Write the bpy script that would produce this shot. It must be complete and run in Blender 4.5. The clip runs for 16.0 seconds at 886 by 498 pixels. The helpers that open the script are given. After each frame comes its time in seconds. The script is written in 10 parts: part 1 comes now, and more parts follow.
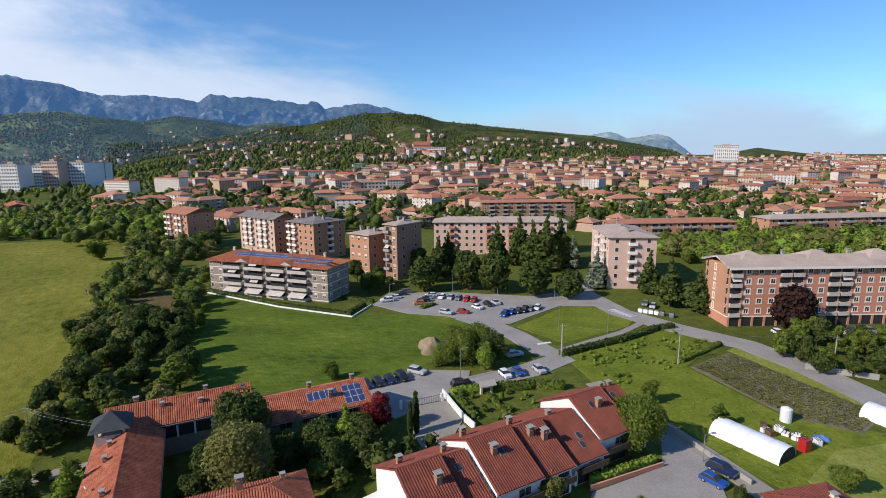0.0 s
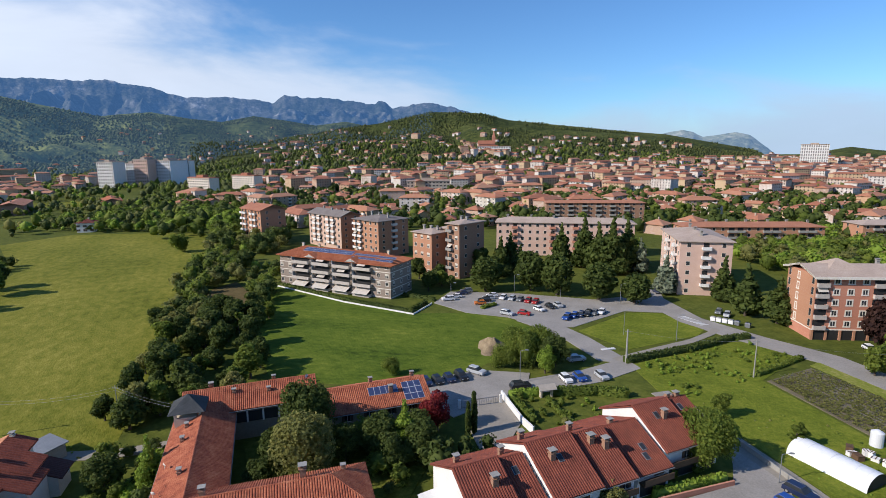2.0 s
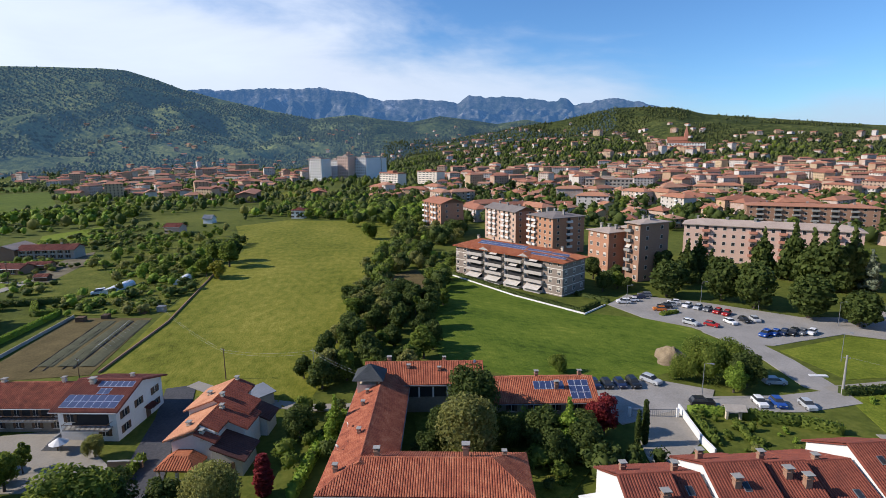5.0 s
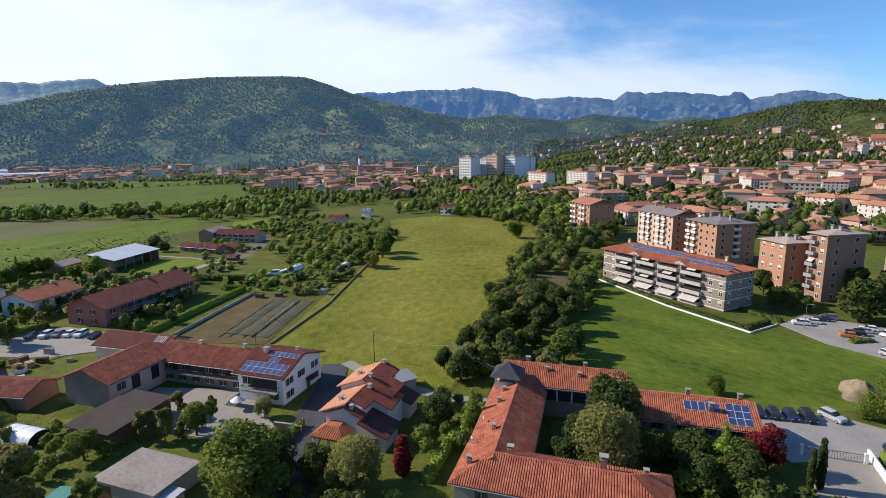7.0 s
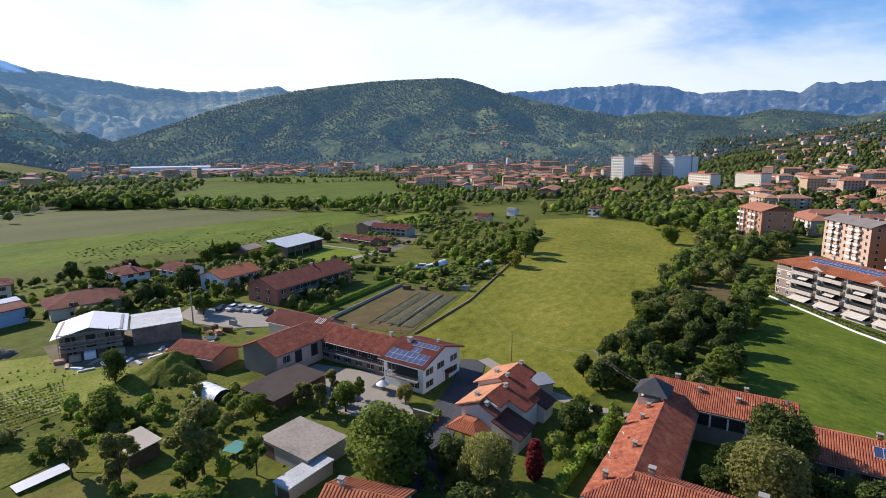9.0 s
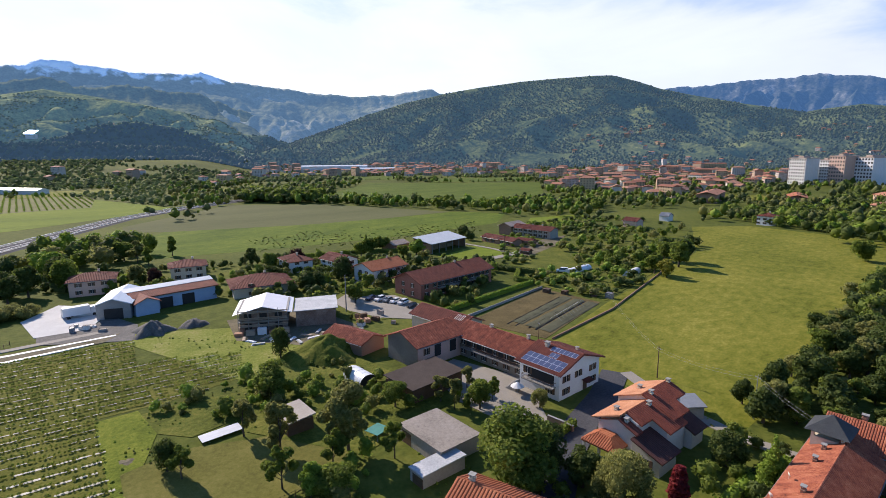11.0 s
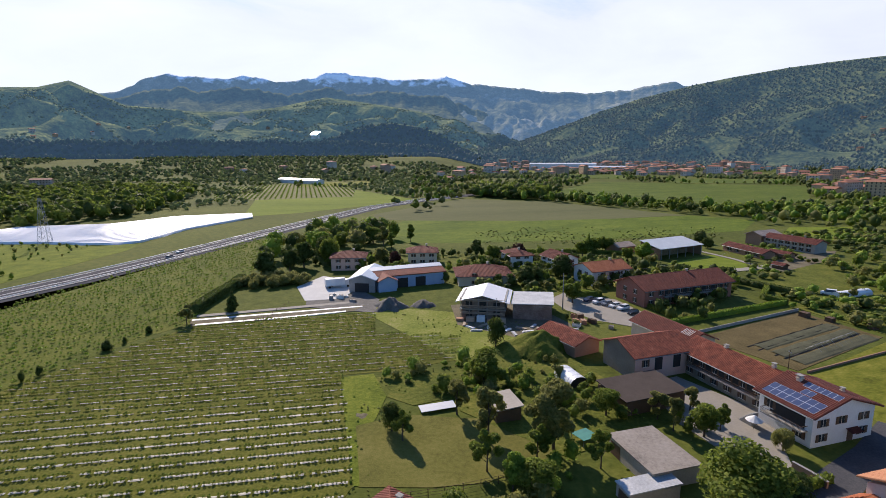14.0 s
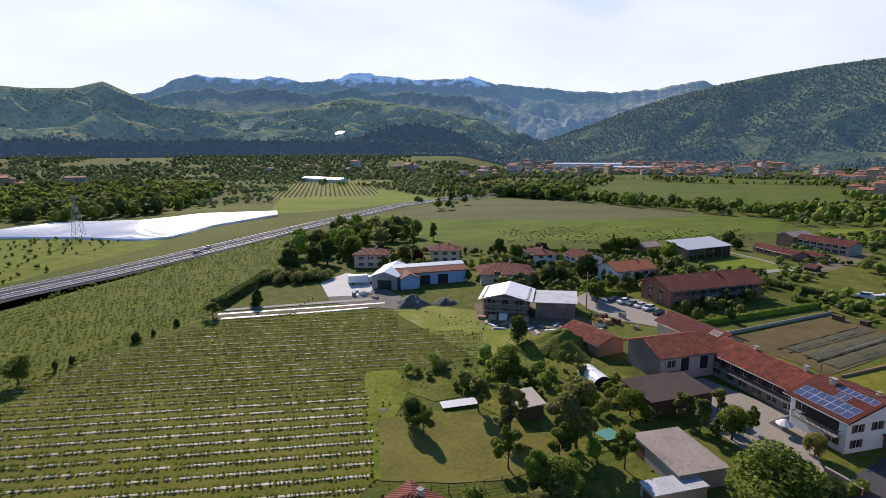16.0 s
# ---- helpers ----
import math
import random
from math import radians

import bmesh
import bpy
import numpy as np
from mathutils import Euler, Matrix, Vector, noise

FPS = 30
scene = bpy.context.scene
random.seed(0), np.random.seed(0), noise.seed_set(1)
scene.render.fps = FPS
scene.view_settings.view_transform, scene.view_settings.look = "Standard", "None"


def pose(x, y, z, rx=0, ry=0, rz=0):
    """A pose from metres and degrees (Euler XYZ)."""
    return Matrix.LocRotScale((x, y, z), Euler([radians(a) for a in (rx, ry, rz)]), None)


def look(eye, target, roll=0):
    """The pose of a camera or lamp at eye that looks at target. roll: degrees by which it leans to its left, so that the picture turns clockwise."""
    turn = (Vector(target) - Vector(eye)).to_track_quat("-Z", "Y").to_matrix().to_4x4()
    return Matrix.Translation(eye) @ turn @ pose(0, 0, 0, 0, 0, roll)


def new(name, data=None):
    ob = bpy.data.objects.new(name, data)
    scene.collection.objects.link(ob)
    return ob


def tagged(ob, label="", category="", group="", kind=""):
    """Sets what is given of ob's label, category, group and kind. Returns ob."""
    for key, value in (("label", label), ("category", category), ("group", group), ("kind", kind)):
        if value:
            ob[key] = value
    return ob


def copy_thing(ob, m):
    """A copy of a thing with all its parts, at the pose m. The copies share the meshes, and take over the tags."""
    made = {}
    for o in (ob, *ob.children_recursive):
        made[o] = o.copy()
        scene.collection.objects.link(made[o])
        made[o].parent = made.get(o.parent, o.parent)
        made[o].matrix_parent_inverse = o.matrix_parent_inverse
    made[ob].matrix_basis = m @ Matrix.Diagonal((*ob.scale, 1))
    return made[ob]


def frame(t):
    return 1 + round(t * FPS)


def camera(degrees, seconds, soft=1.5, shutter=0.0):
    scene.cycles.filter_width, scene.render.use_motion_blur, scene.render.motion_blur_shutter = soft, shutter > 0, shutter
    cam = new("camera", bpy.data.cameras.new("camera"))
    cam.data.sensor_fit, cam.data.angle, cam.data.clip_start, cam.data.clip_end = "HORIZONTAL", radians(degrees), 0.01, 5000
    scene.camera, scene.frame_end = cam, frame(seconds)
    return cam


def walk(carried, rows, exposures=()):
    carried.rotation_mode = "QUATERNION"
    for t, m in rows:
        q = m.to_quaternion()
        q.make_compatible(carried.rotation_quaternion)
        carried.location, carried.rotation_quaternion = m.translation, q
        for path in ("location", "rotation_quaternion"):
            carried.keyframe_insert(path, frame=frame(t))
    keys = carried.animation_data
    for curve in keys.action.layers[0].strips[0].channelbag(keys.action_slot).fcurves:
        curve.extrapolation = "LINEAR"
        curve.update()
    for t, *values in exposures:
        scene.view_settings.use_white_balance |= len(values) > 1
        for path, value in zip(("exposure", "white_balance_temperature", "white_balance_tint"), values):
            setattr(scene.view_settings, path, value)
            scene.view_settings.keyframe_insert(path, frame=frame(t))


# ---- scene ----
cam = camera(79.80, 16.0, soft=0.85)
walk(cam, [
    (0.0, pose(0.18, 0.12, 50.72, 79.52, 0.55, 0.01)),
    (0.5, pose(0.25, 0.12, 50.62, 79.51, 0.53, 0.36)),
    (1.0, pose(0.29, 0.22, 50.65, 79.49, 0.53, 2.07)),
    (1.5, pose(0.25, 0.18, 50.71, 79.50, 0.47, 4.27)),
    (2.0, pose(0.27, 0.13, 50.94, 79.47, 0.50, 6.87)),
    (2.5, pose(0.28, 0.19, 50.82, 79.48, 0.59, 9.36)),
    (3.0, pose(0.20, 0.08, 50.68, 79.46, 0.62, 12.30)),
    (5.5, pose(0.30, -0.11, 49.62, 79.50, 0.64, 29.52)),
    (6.0, pose(0.27, -0.17, 49.51, 79.54, 0.56, 33.52)),
    (6.5, pose(0.25, -0.12, 49.55, 79.54, 0.49, 37.47)),
    (7.0, pose(0.23, -0.14, 49.73, 79.51, 0.50, 41.48)),
    (7.5, pose(0.09, 0.09, 49.79, 79.49, 0.46, 45.37)),
    (8.0, pose(0.04, 0.06, 49.92, 79.50, 0.48, 49.46)),
    (8.5, pose(0.09, -0.00, 50.00, 79.52, 0.46, 53.17)),
    (9.0, pose(0.23, -0.08, 49.92, 79.54, 0.42, 57.15)),
    (11.5, pose(0.17, -0.15, 50.19, 79.67, 0.45, 76.71)),
    (12.0, pose(0.02, -0.01, 50.07, 79.62, 0.48, 80.97)),
    (12.5, pose(0.04, -0.12, 50.11, 79.56, 0.40, 84.86)),
    (13.0, pose(-0.11, -0.07, 50.11, 79.57, 0.40, 88.89)),
    (13.5, pose(-0.03, -0.08, 50.06, 79.58, 0.32, 92.64)),
    (14.0, pose(-0.07, 0.02, 49.91, 79.59, 0.28, 96.58)),
    (14.5, pose(-0.08, -0.02, 49.85, 79.56, 0.21, 100.21)),
    (15.0, pose(-0.13, -0.00, 49.61, 79.57, 0.23, 100.70)),
    (15.5, pose(-0.02, -0.02, 49.46, 79.56, 0.18, 99.84)),
    (16.0, pose(-0.17, -0.13, 49.13, 79.58, 0.17, 99.04)),
], exposures=[(0, 0.07, 6070, 15), (3, 0.08, 6080, 15), (6, 0.2, 6120, 15), (9, 0.34, 6270, 17), (11.5, 0.29, 6370, 19), (13.5, 0.18, 6480, 19), (16, 0.11, 6480, 19)])

# ---- sky and sun ----
SUN_AZ, SUN_EL = 118.0, 33.0        # degrees; azimuth counted to the left of +y
world = bpy.data.worlds.new("sky")
scene.world = world
world.use_nodes = True
wt = world.node_tree
wt.nodes.clear()


def wmath(op, a, b=None, c=None):
    n = wt.nodes.new("ShaderNodeMath")
    n.operation = op
    for i, v in enumerate((a, b, c)):
        if v is None:
            continue
        if isinstance(v, (int, float)):
            n.inputs[i].default_value = v
        else:
            wt.links.new(v, n.inputs[i])
    return n.outputs[0]


sky = wt.nodes.new("ShaderNodeTexSky")
sky.sky_type, sky.sun_disc = "NISHITA", False
sky.sun_elevation, sky.sun_rotation = radians(SUN_EL), radians(-SUN_AZ)
sky.air_density, sky.dust_density, sky.ozone_density = 1.0, 0.15, 4.0
coord = wt.nodes.new("ShaderNodeTexCoord")
sep = wt.nodes.new("ShaderNodeSeparateXYZ")
wt.links.new(coord.outputs["Generated"], sep.inputs[0])
sx, sy, sz = sep.outputs
# cloud bank: thick towards the west, thinning out towards the north
west = wmath("ADD", wmath("MULTIPLY", sx, -0.96), wmath("MULTIPLY", sy, -0.26))
bank = wt.nodes.new("ShaderNodeMapRange")
bank.interpolation_type = "SMOOTHSTEP"
for i, v in ((1, -0.45), (2, 0.95), (3, 0.075), (4, 0.34)):
    bank.inputs[i].default_value = v
wt.links.new(west, bank.inputs[0])
stretch = wt.nodes.new("ShaderNodeCombineXYZ")
wt.links.new(sx, stretch.inputs[0])
wt.links.new(sy, stretch.inputs[1])
wt.links.new(wmath("MULTIPLY", sz, 3.2), stretch.inputs[2])
cn = wt.nodes.new("ShaderNodeTexNoise")
cn.inputs["Scale"].default_value, cn.inputs["Detail"].default_value = 2.6, 7.0
cn.inputs["Roughness"].default_value, cn.inputs["Distortion"].default_value = 0.55, 0.4
wt.links.new(stretch.outputs[0], cn.inputs["Vector"])
edge = wmath("SUBTRACT", bank.outputs[0], sz)
edge = wmath("ADD", wmath("MULTIPLY", edge, 9.0), wmath("MULTIPLY", wmath("SUBTRACT", cn.outputs[0], 0.5), 3.2))
cover = wt.nodes.new("ShaderNodeMapRange")
cover.interpolation_type = "SMOOTHSTEP"
for i, v in ((1, -0.55), (2, 0.75), (3, 0.0), (4, 0.93)):
    cover.inputs[i].default_value = v
wt.links.new(edge, cover.inputs[0])
glow = wt.nodes.new("ShaderNodeMapRange")
for i, v in ((1, -0.4), (2, 1.0), (3, 6.8), (4, 9.8)):
    glow.inputs[i].default_value = v
wt.links.new(west, glow.inputs[0])
tone = wt.nodes.new("ShaderNodeVectorMath")
tone.operation = "SCALE"
hue = wt.nodes.new("ShaderNodeCombineXYZ")
for i, (low, high) in enumerate(((0.66, 0.86), (0.85, 0.945), (1.04, 1.03))):
    chan = wt.nodes.new("ShaderNodeMapRange")
    for k, v in ((1, -0.55), (2, 0.35), (3, low), (4, high)):
        chan.inputs[k].default_value = v
    wt.links.new(west, chan.inputs[0])
    wt.links.new(chan.outputs[0], hue.inputs[i])
wt.links.new(hue.outputs[0], tone.inputs[0])
wt.links.new(wmath("MULTIPLY", glow.outputs[0], wmath("ADD", 0.78, wmath("MULTIPLY", cn.outputs[0], 0.42))), tone.inputs[3])
mixc = wt.nodes.new("ShaderNodeMix")
mixc.data_type = "RGBA"
wt.links.new(cover.outputs[0], mixc.inputs[0])
clear = wt.nodes.new("ShaderNodeMix")
clear.data_type, clear.blend_type = "RGBA", "MULTIPLY"
clear.inputs[0].default_value = 1.0
clear.inputs[7].default_value = (0.80, 1.10, 1.30, 1)
wt.links.new(sky.outputs[0], clear.inputs[6])
wt.links.new(clear.outputs[2], mixc.inputs[6])
wt.links.new(tone.outputs[0], mixc.inputs[7])
bg = wt.nodes.new("ShaderNodeBackground")
bg.inputs["Strength"].default_value = 0.10
wt.links.new(mixc.outputs[2], bg.inputs[0])
wo = wt.nodes.new("ShaderNodeOutputWorld")
wt.links.new(bg.outputs[0], wo.inputs[0])

sun_dir = Vector((-math.sin(radians(SUN_AZ)) * math.cos(radians(SUN_EL)), math.cos(radians(SUN_AZ)) * math.cos(radians(SUN_EL)), math.sin(radians(SUN_EL))))
sun = new("sun", bpy.data.lights.new("sun", "SUN"))
sun.data.energy, sun.data.angle, sun.data.color = 5.0, radians(0.55), (1.0, 0.90, 0.74)
sun.matrix_world = look(sun_dir * 200, (0, 0, 0))

# ---- materials ----
def material(name, stops, scale=1.0, fine=None, rough=0.85, bump=0.0, bump_scale=None, metal=0.0, per_object=0.0, per_island=0.0, leaf=0.0, spec=None, stretch=None, haze_glow=None):
    """Two scales of noise run through a ramp of colours; optional random shift per object or per loose piece."""
    m = bpy.data.materials.new(name)
    m.use_nodes = True
    nt = m.node_tree
    bs = nt.nodes["Principled BSDF"]
    geo = nt.nodes.new("ShaderNodeNewGeometry")
    vec = geo.outputs["Position"]
    if stretch:
        mp = nt.nodes.new("ShaderNodeMapping")
        mp.vector_type = "TEXTURE"
        mp.inputs["Scale"].default_value = [1 / v for v in stretch[:3]]
        if len(stretch) > 3:
            mp.inputs["Rotation"].default_value = (0, 0, radians(stretch[3]))
        nt.links.new(vec, mp.inputs["Vector"])
        vec = mp.outputs[0]
    a = nt.nodes.new("ShaderNodeTexNoise")
    a.inputs["Scale"].default_value, a.inputs["Detail"].default_value = scale, 5
    b = nt.nodes.new("ShaderNodeTexNoise")
    b.inputs["Scale"].default_value, b.inputs["Detail"].default_value = (fine or scale * 9), 4
    nt.links.new(vec, a.inputs["Vector"])
    nt.links.new(vec, b.inputs["Vector"])

    def mth(op, p, q):
        n = nt.nodes.new("ShaderNodeMath")
        n.operation = op
        for i, v in enumerate((p, q)):
            if isinstance(v, (int, float)):
                n.inputs[i].default_value = v
            else:
                nt.links.new(v, n.inputs[i])
        return n.outputs[0]
    g = nt.nodes.new("ShaderNodeTexNoise")
    g.inputs["Scale"].default_value, g.inputs["Detail"].default_value = (fine or scale * 9) * 3.7, 2
    nt.links.new(vec, g.inputs["Vector"])
    f = mth("ADD", mth("MULTIPLY", a.outputs[0], 0.42), mth("MULTIPLY", b.outputs[0], 0.36))
    f = mth("ADD", f, mth("MULTIPLY", g.outputs[0], 0.22))
    f = mth("ADD", mth("MULTIPLY", mth("SUBTRACT", f, 0.5), 3.0), 0.5)
    if per_object:
        oi = nt.nodes.new("ShaderNodeObjectInfo")
        f = mth("ADD", mth("MULTIPLY", f, 1 - per_object), mth("MULTIPLY", oi.outputs["Random"], per_object))
    if per_island:
        f = mth("ADD", mth("MULTIPLY", f, 1 - per_island), mth("MULTIPLY", geo.outputs["Random Per Island"], per_island))
    r = nt.nodes.new("ShaderNodeValToRGB")
    els = r.color_ramp.elements
    while len(els) < len(stops):
        els.new(0.5)
    for i, c in enumerate(stops):
        els[i].position, els[i].color = i / max(1, len(stops) - 1), (*c, 1)
    nt.links.new(f, r.inputs[0])
    nt.links.new(r.outputs[0], bs.inputs["Base Color"])
    bs.inputs["Roughness"].default_value, bs.inputs["Metallic"].default_value = rough, metal
    if spec is not None:
        bs.inputs["Specular IOR Level"].default_value = spec
    if bump:
        c = nt.nodes.new("ShaderNodeTexNoise")
        c.inputs["Scale"].default_value, c.inputs["Detail"].default_value = bump_scale or (fine or scale * 9), 5
        nt.links.new(vec, c.inputs["Vector"])
        bp = nt.nodes.new("ShaderNodeBump")
        bp.inputs["Strength"].default_value, bp.inputs["Distance"].default_value = 1.0, bump
        nt.links.new(c.outputs[0], bp.inputs["Height"])
        nt.links.new(bp.outputs[0], bs.inputs["Normal"])
    if leaf:
        tr = nt.nodes.new("ShaderNodeBsdfTranslucent")
        nt.links.new(r.outputs[0], tr.inputs[0])
        mx = nt.nodes.new("ShaderNodeMixShader")
        mx.inputs[0].default_value = leaf
        nt.links.new(bs.outputs[0], mx.inputs[1])
        nt.links.new(tr.outputs[0], mx.inputs[2])
        nt.links.new(mx.outputs[0], nt.nodes["Material Output"].inputs[0])
    # Even bluish emission painted on to imitate distance haze.
    if haze_glow:
        bs.inputs["Emission Color"].default_value = (*haze_glow[:3], 1)
        bs.inputs["Emission Strength"].default_value = haze_glow[3]
    return m


G_MEADOW = material("meadow_grass", [(0.059, 0.070, 0.007), (0.130, 0.142, 0.015), (0.197, 0.191, 0.028), (0.302, 0.267, 0.055)], 0.032, 0.42, 0.95, 0.12, 2.2, spec=0.1, stretch=(1.0, 0.5, 1, 32))
G_LUSH = material("lush_grass", [(0.030, 0.054, 0.006), (0.072, 0.112, 0.011), (0.112, 0.150, 0.017), (0.19, 0.21, 0.030)], 0.06, 0.6, 0.95, 0.18, 2.2, spec=0.1, stretch=(0.5, 1.0, 1, -8))
G_GROUND = material("valley_grass", [(0.045, 0.058, 0.011), (0.088, 0.106, 0.017), (0.15, 0.155, 0.030)], 0.012, 0.3, 0.95, 0.2, 0.8, spec=0.1)
G_STRIP = material("patchy_green_field", [(0.042, 0.075, 0.008), (0.098, 0.140, 0.014), (0.165, 0.195, 0.026)], 0.06, 0.5, 0.95, 0.3, 0.8, spec=0.1, stretch=(1.0, 0.35, 1, 25))
G_SPRING = material("spring_green_field", [(0.085, 0.125, 0.011), (0.14, 0.185, 0.016), (0.20, 0.235, 0.030)], 0.03, 0.4, 0.95, 0.2, 1.0, spec=0.1, stretch=(1.0, 0.3, 1, 15))
G_ROUGH = material("rough_grass", [(0.045, 0.057, 0.008), (0.101, 0.118, 0.017), (0.189, 0.176, 0.035)], 0.12, 0.9, 0.95, 0.25, 1.2, spec=0.1)
G_FIELD = material("sown_field", [(0.080, 0.090, 0.034), (0.112, 0.118, 0.046), (0.14, 0.142, 0.058)], 0.03, 0.6, 0.95, 0.05, 2.0, spec=0.1, stretch=(1.0, 0.12, 1, 25))
G_BRIGHT = material("bright_field", [(0.045, 0.075, 0.010), (0.085, 0.122, 0.015), (0.14, 0.165, 0.026)], 0.05, 0.4, 0.95, 0.25, 1.0, spec=0.1, stretch=(1.0, 0.3, 1, 25))
G_SOIL = material("garden_soil", [(0.085, 0.072, 0.048), (0.16, 0.138, 0.09), (0.23, 0.20, 0.13)], 0.2, 2.0, 0.95, 0.08, 3.0, spec=0.1)
G_KITCHEN = material("dry_garden_grass", [(0.062, 0.050, 0.020), (0.118, 0.091, 0.039), (0.168, 0.128, 0.057)], 0.2, 2.0, 0.95, 0.08, 3.0, spec=0.1)
G_KITCHEN_PALE = material("pale_orchard_ground", [(0.115, 0.115, 0.045), (0.17, 0.168, 0.068), (0.22, 0.205, 0.09)], 0.03, 0.4, 0.95, 0.05, 2.0, spec=0.1)
G_FRESH = material("fresh_grass", [(0.067, 0.094, 0.009), (0.135, 0.166, 0.017), (0.221, 0.231, 0.031)], 0.14, 1.0, 0.95, 0.2, 2.0, spec=0.1)
G_LAWN = material("worn_lawn", [(0.085, 0.085, 0.02), (0.14, 0.135, 0.03), (0.19, 0.17, 0.05)], 0.12, 1.2, 0.95, 0.08, 4.0, spec=0.1)
G_PLANT = material("plantation_ground", [(0.067, 0.074, 0.010), (0.120, 0.125, 0.018), (0.185, 0.164, 0.037)], 0.1, 1.4, 0.95, 0.15, 1.5, spec=0.1)
G_ORCH = material("orchard_grass", [(0.056, 0.074, 0.010), (0.105, 0.124, 0.016), (0.179, 0.171, 0.032)], 0.1, 1.4, 0.95, 0.2, 1.5, spec=0.1)
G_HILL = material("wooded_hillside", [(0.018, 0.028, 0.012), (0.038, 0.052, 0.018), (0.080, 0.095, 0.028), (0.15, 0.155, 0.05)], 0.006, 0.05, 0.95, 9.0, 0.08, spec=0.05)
# Both far hill colours glow faintly blue, distance haze put into emission.
G_HILL_FAR = material("far_wooded_hill", [(0.030, 0.042, 0.018), (0.062, 0.080, 0.028), (0.135, 0.15, 0.045), (0.24, 0.235, 0.08)], 0.0055, 0.04, 0.95, 8.0, 0.06, spec=0.0, haze_glow=(0.15, 0.30, 0.52, 0.18))
G_HILL_SOUTH = material("hazy_wooded_hill", [(0.041, 0.057, 0.026), (0.101, 0.124, 0.044), (0.230, 0.243, 0.078), (0.405, 0.392, 0.143)], 0.0055, 0.04, 0.95, 8.0, 0.05, spec=0.0, haze_glow=(0.15, 0.30, 0.52, 0.20))
G_DRY = material("dry_ground", [(0.10, 0.135, 0.018), (0.19, 0.215, 0.036), (0.32, 0.28, 0.11)], 0.14, 1.2, 0.95, 0.1, 4.0, spec=0.1)
G_GRAVEL = material("gravel", [(0.075, 0.07, 0.062), (0.12, 0.112, 0.10), (0.19, 0.18, 0.165)], 0.4, 3, 0.95, 0.12, 4)
M_ASPHALT = material("asphalt", [(0.20, 0.185, 0.165), (0.275, 0.257, 0.232), (0.345, 0.32, 0.29)], 0.15, 3.0, 0.9, 0.01, 12)
M_HIGHWAY = material("dark_asphalt", [(0.045, 0.046, 0.052), (0.07, 0.071, 0.078), (0.10, 0.10, 0.104)], 0.12, 2.5, 0.95, 0.01, 12, spec=0.08)
M_CONC = material("concrete", [(0.24, 0.23, 0.21), (0.34, 0.33, 0.30)], 0.3, 3.0, 0.9, 0.01, 8)
M_PAVE = material("paving", [(0.22, 0.20, 0.165), (0.31, 0.28, 0.235)], 0.25, 2.5, 0.9, 0.01, 8)
M_MARK = material("road_paint", [(0.55, 0.55, 0.54), (0.7, 0.7, 0.69)], 1.0, 6, 0.8)
M_TILE_OLD = material("old_clay_tiles", [(0.120, 0.035, 0.021), (0.287, 0.075, 0.036), (0.406, 0.128, 0.060), (0.519, 0.232, 0.127)], 0.7, 4.5, 0.9, 0.03, 6)
M_TILE_ROW = material("weathered_clay_tiles", [(0.080, 0.024, 0.016), (0.212, 0.052, 0.027), (0.329, 0.088, 0.044), (0.466, 0.176, 0.101)], 0.8, 4.5, 0.9, 0.03, 6)
M_TILE_ORANGE = material("orange_clay_tiles", [(0.220, 0.059, 0.025), (0.380, 0.117, 0.047), (0.470, 0.180, 0.081)], 0.5, 4.0, 0.9, 0.02, 6, per_island=0.2)
M_TILE_RED = material("red_brown_tiles", [(0.090, 0.022, 0.014), (0.185, 0.044, 0.024), (0.276, 0.076, 0.041)], 0.5, 4.0, 0.85, 0.02, 6, per_island=0.15)
M_TILE_TOWN = material("town_roof_tiles", [(0.17, 0.066, 0.04), (0.31, 0.12, 0.068), (0.42, 0.19, 0.105), (0.36, 0.23, 0.155)], 0.3, 2.5, 0.9, 0.04, 3, per_object=0.6)
M_ROOF_GREY = material("grey_roofing", [(0.295, 0.228, 0.184), (0.401, 0.314, 0.254), (0.472, 0.382, 0.319)], 0.2, 2.5, 0.9, 0.02, 5)
M_ROOF_DARK = material("dark_roofing", [(0.13, 0.11, 0.10), (0.19, 0.165, 0.15), (0.24, 0.21, 0.19)], 0.2, 2.5, 0.9, 0.02, 5)
M_SLATE = material("slate", [(0.07, 0.08, 0.085), (0.14, 0.15, 0.155)], 0.8, 5, 0.6, 0.02, 6)
M_WHITE = material("white_plaster", [(0.62, 0.61, 0.58), (0.76, 0.75, 0.72)], 0.4, 3, 0.9)
M_WARM = material("warm_white_plaster", [(0.62, 0.55, 0.47), (0.74, 0.67, 0.58)], 0.4, 3, 0.9)
M_CREAM = material("cream_plaster", [(0.52, 0.44, 0.33), (0.64, 0.56, 0.43)], 0.4, 3, 0.9)
M_PINK = material("pink_plaster", [(0.56, 0.37, 0.29), (0.64, 0.45, 0.36)], 0.3, 3, 0.9)
M_GREY_PL = material("grey_plaster", [(0.32, 0.28, 0.235), (0.44, 0.395, 0.335)], 0.35, 2.5, 0.95, 0.01, 5)
M_TOWN_WALL = material("town_plaster", [(0.44, 0.37, 0.28), (0.58, 0.55, 0.51), (0.46, 0.28, 0.17), (0.54, 0.43, 0.27), (0.42, 0.28, 0.21), (0.62, 0.60, 0.57)], 0.08, 0.6, 0.9, per_object=0.8)
M_METAL_W = material("white_sheet_metal", [(0.58, 0.59, 0.60), (0.72, 0.73, 0.74)], 0.3, 3, 0.45, stretch=(6, 0.3, 1, 20))
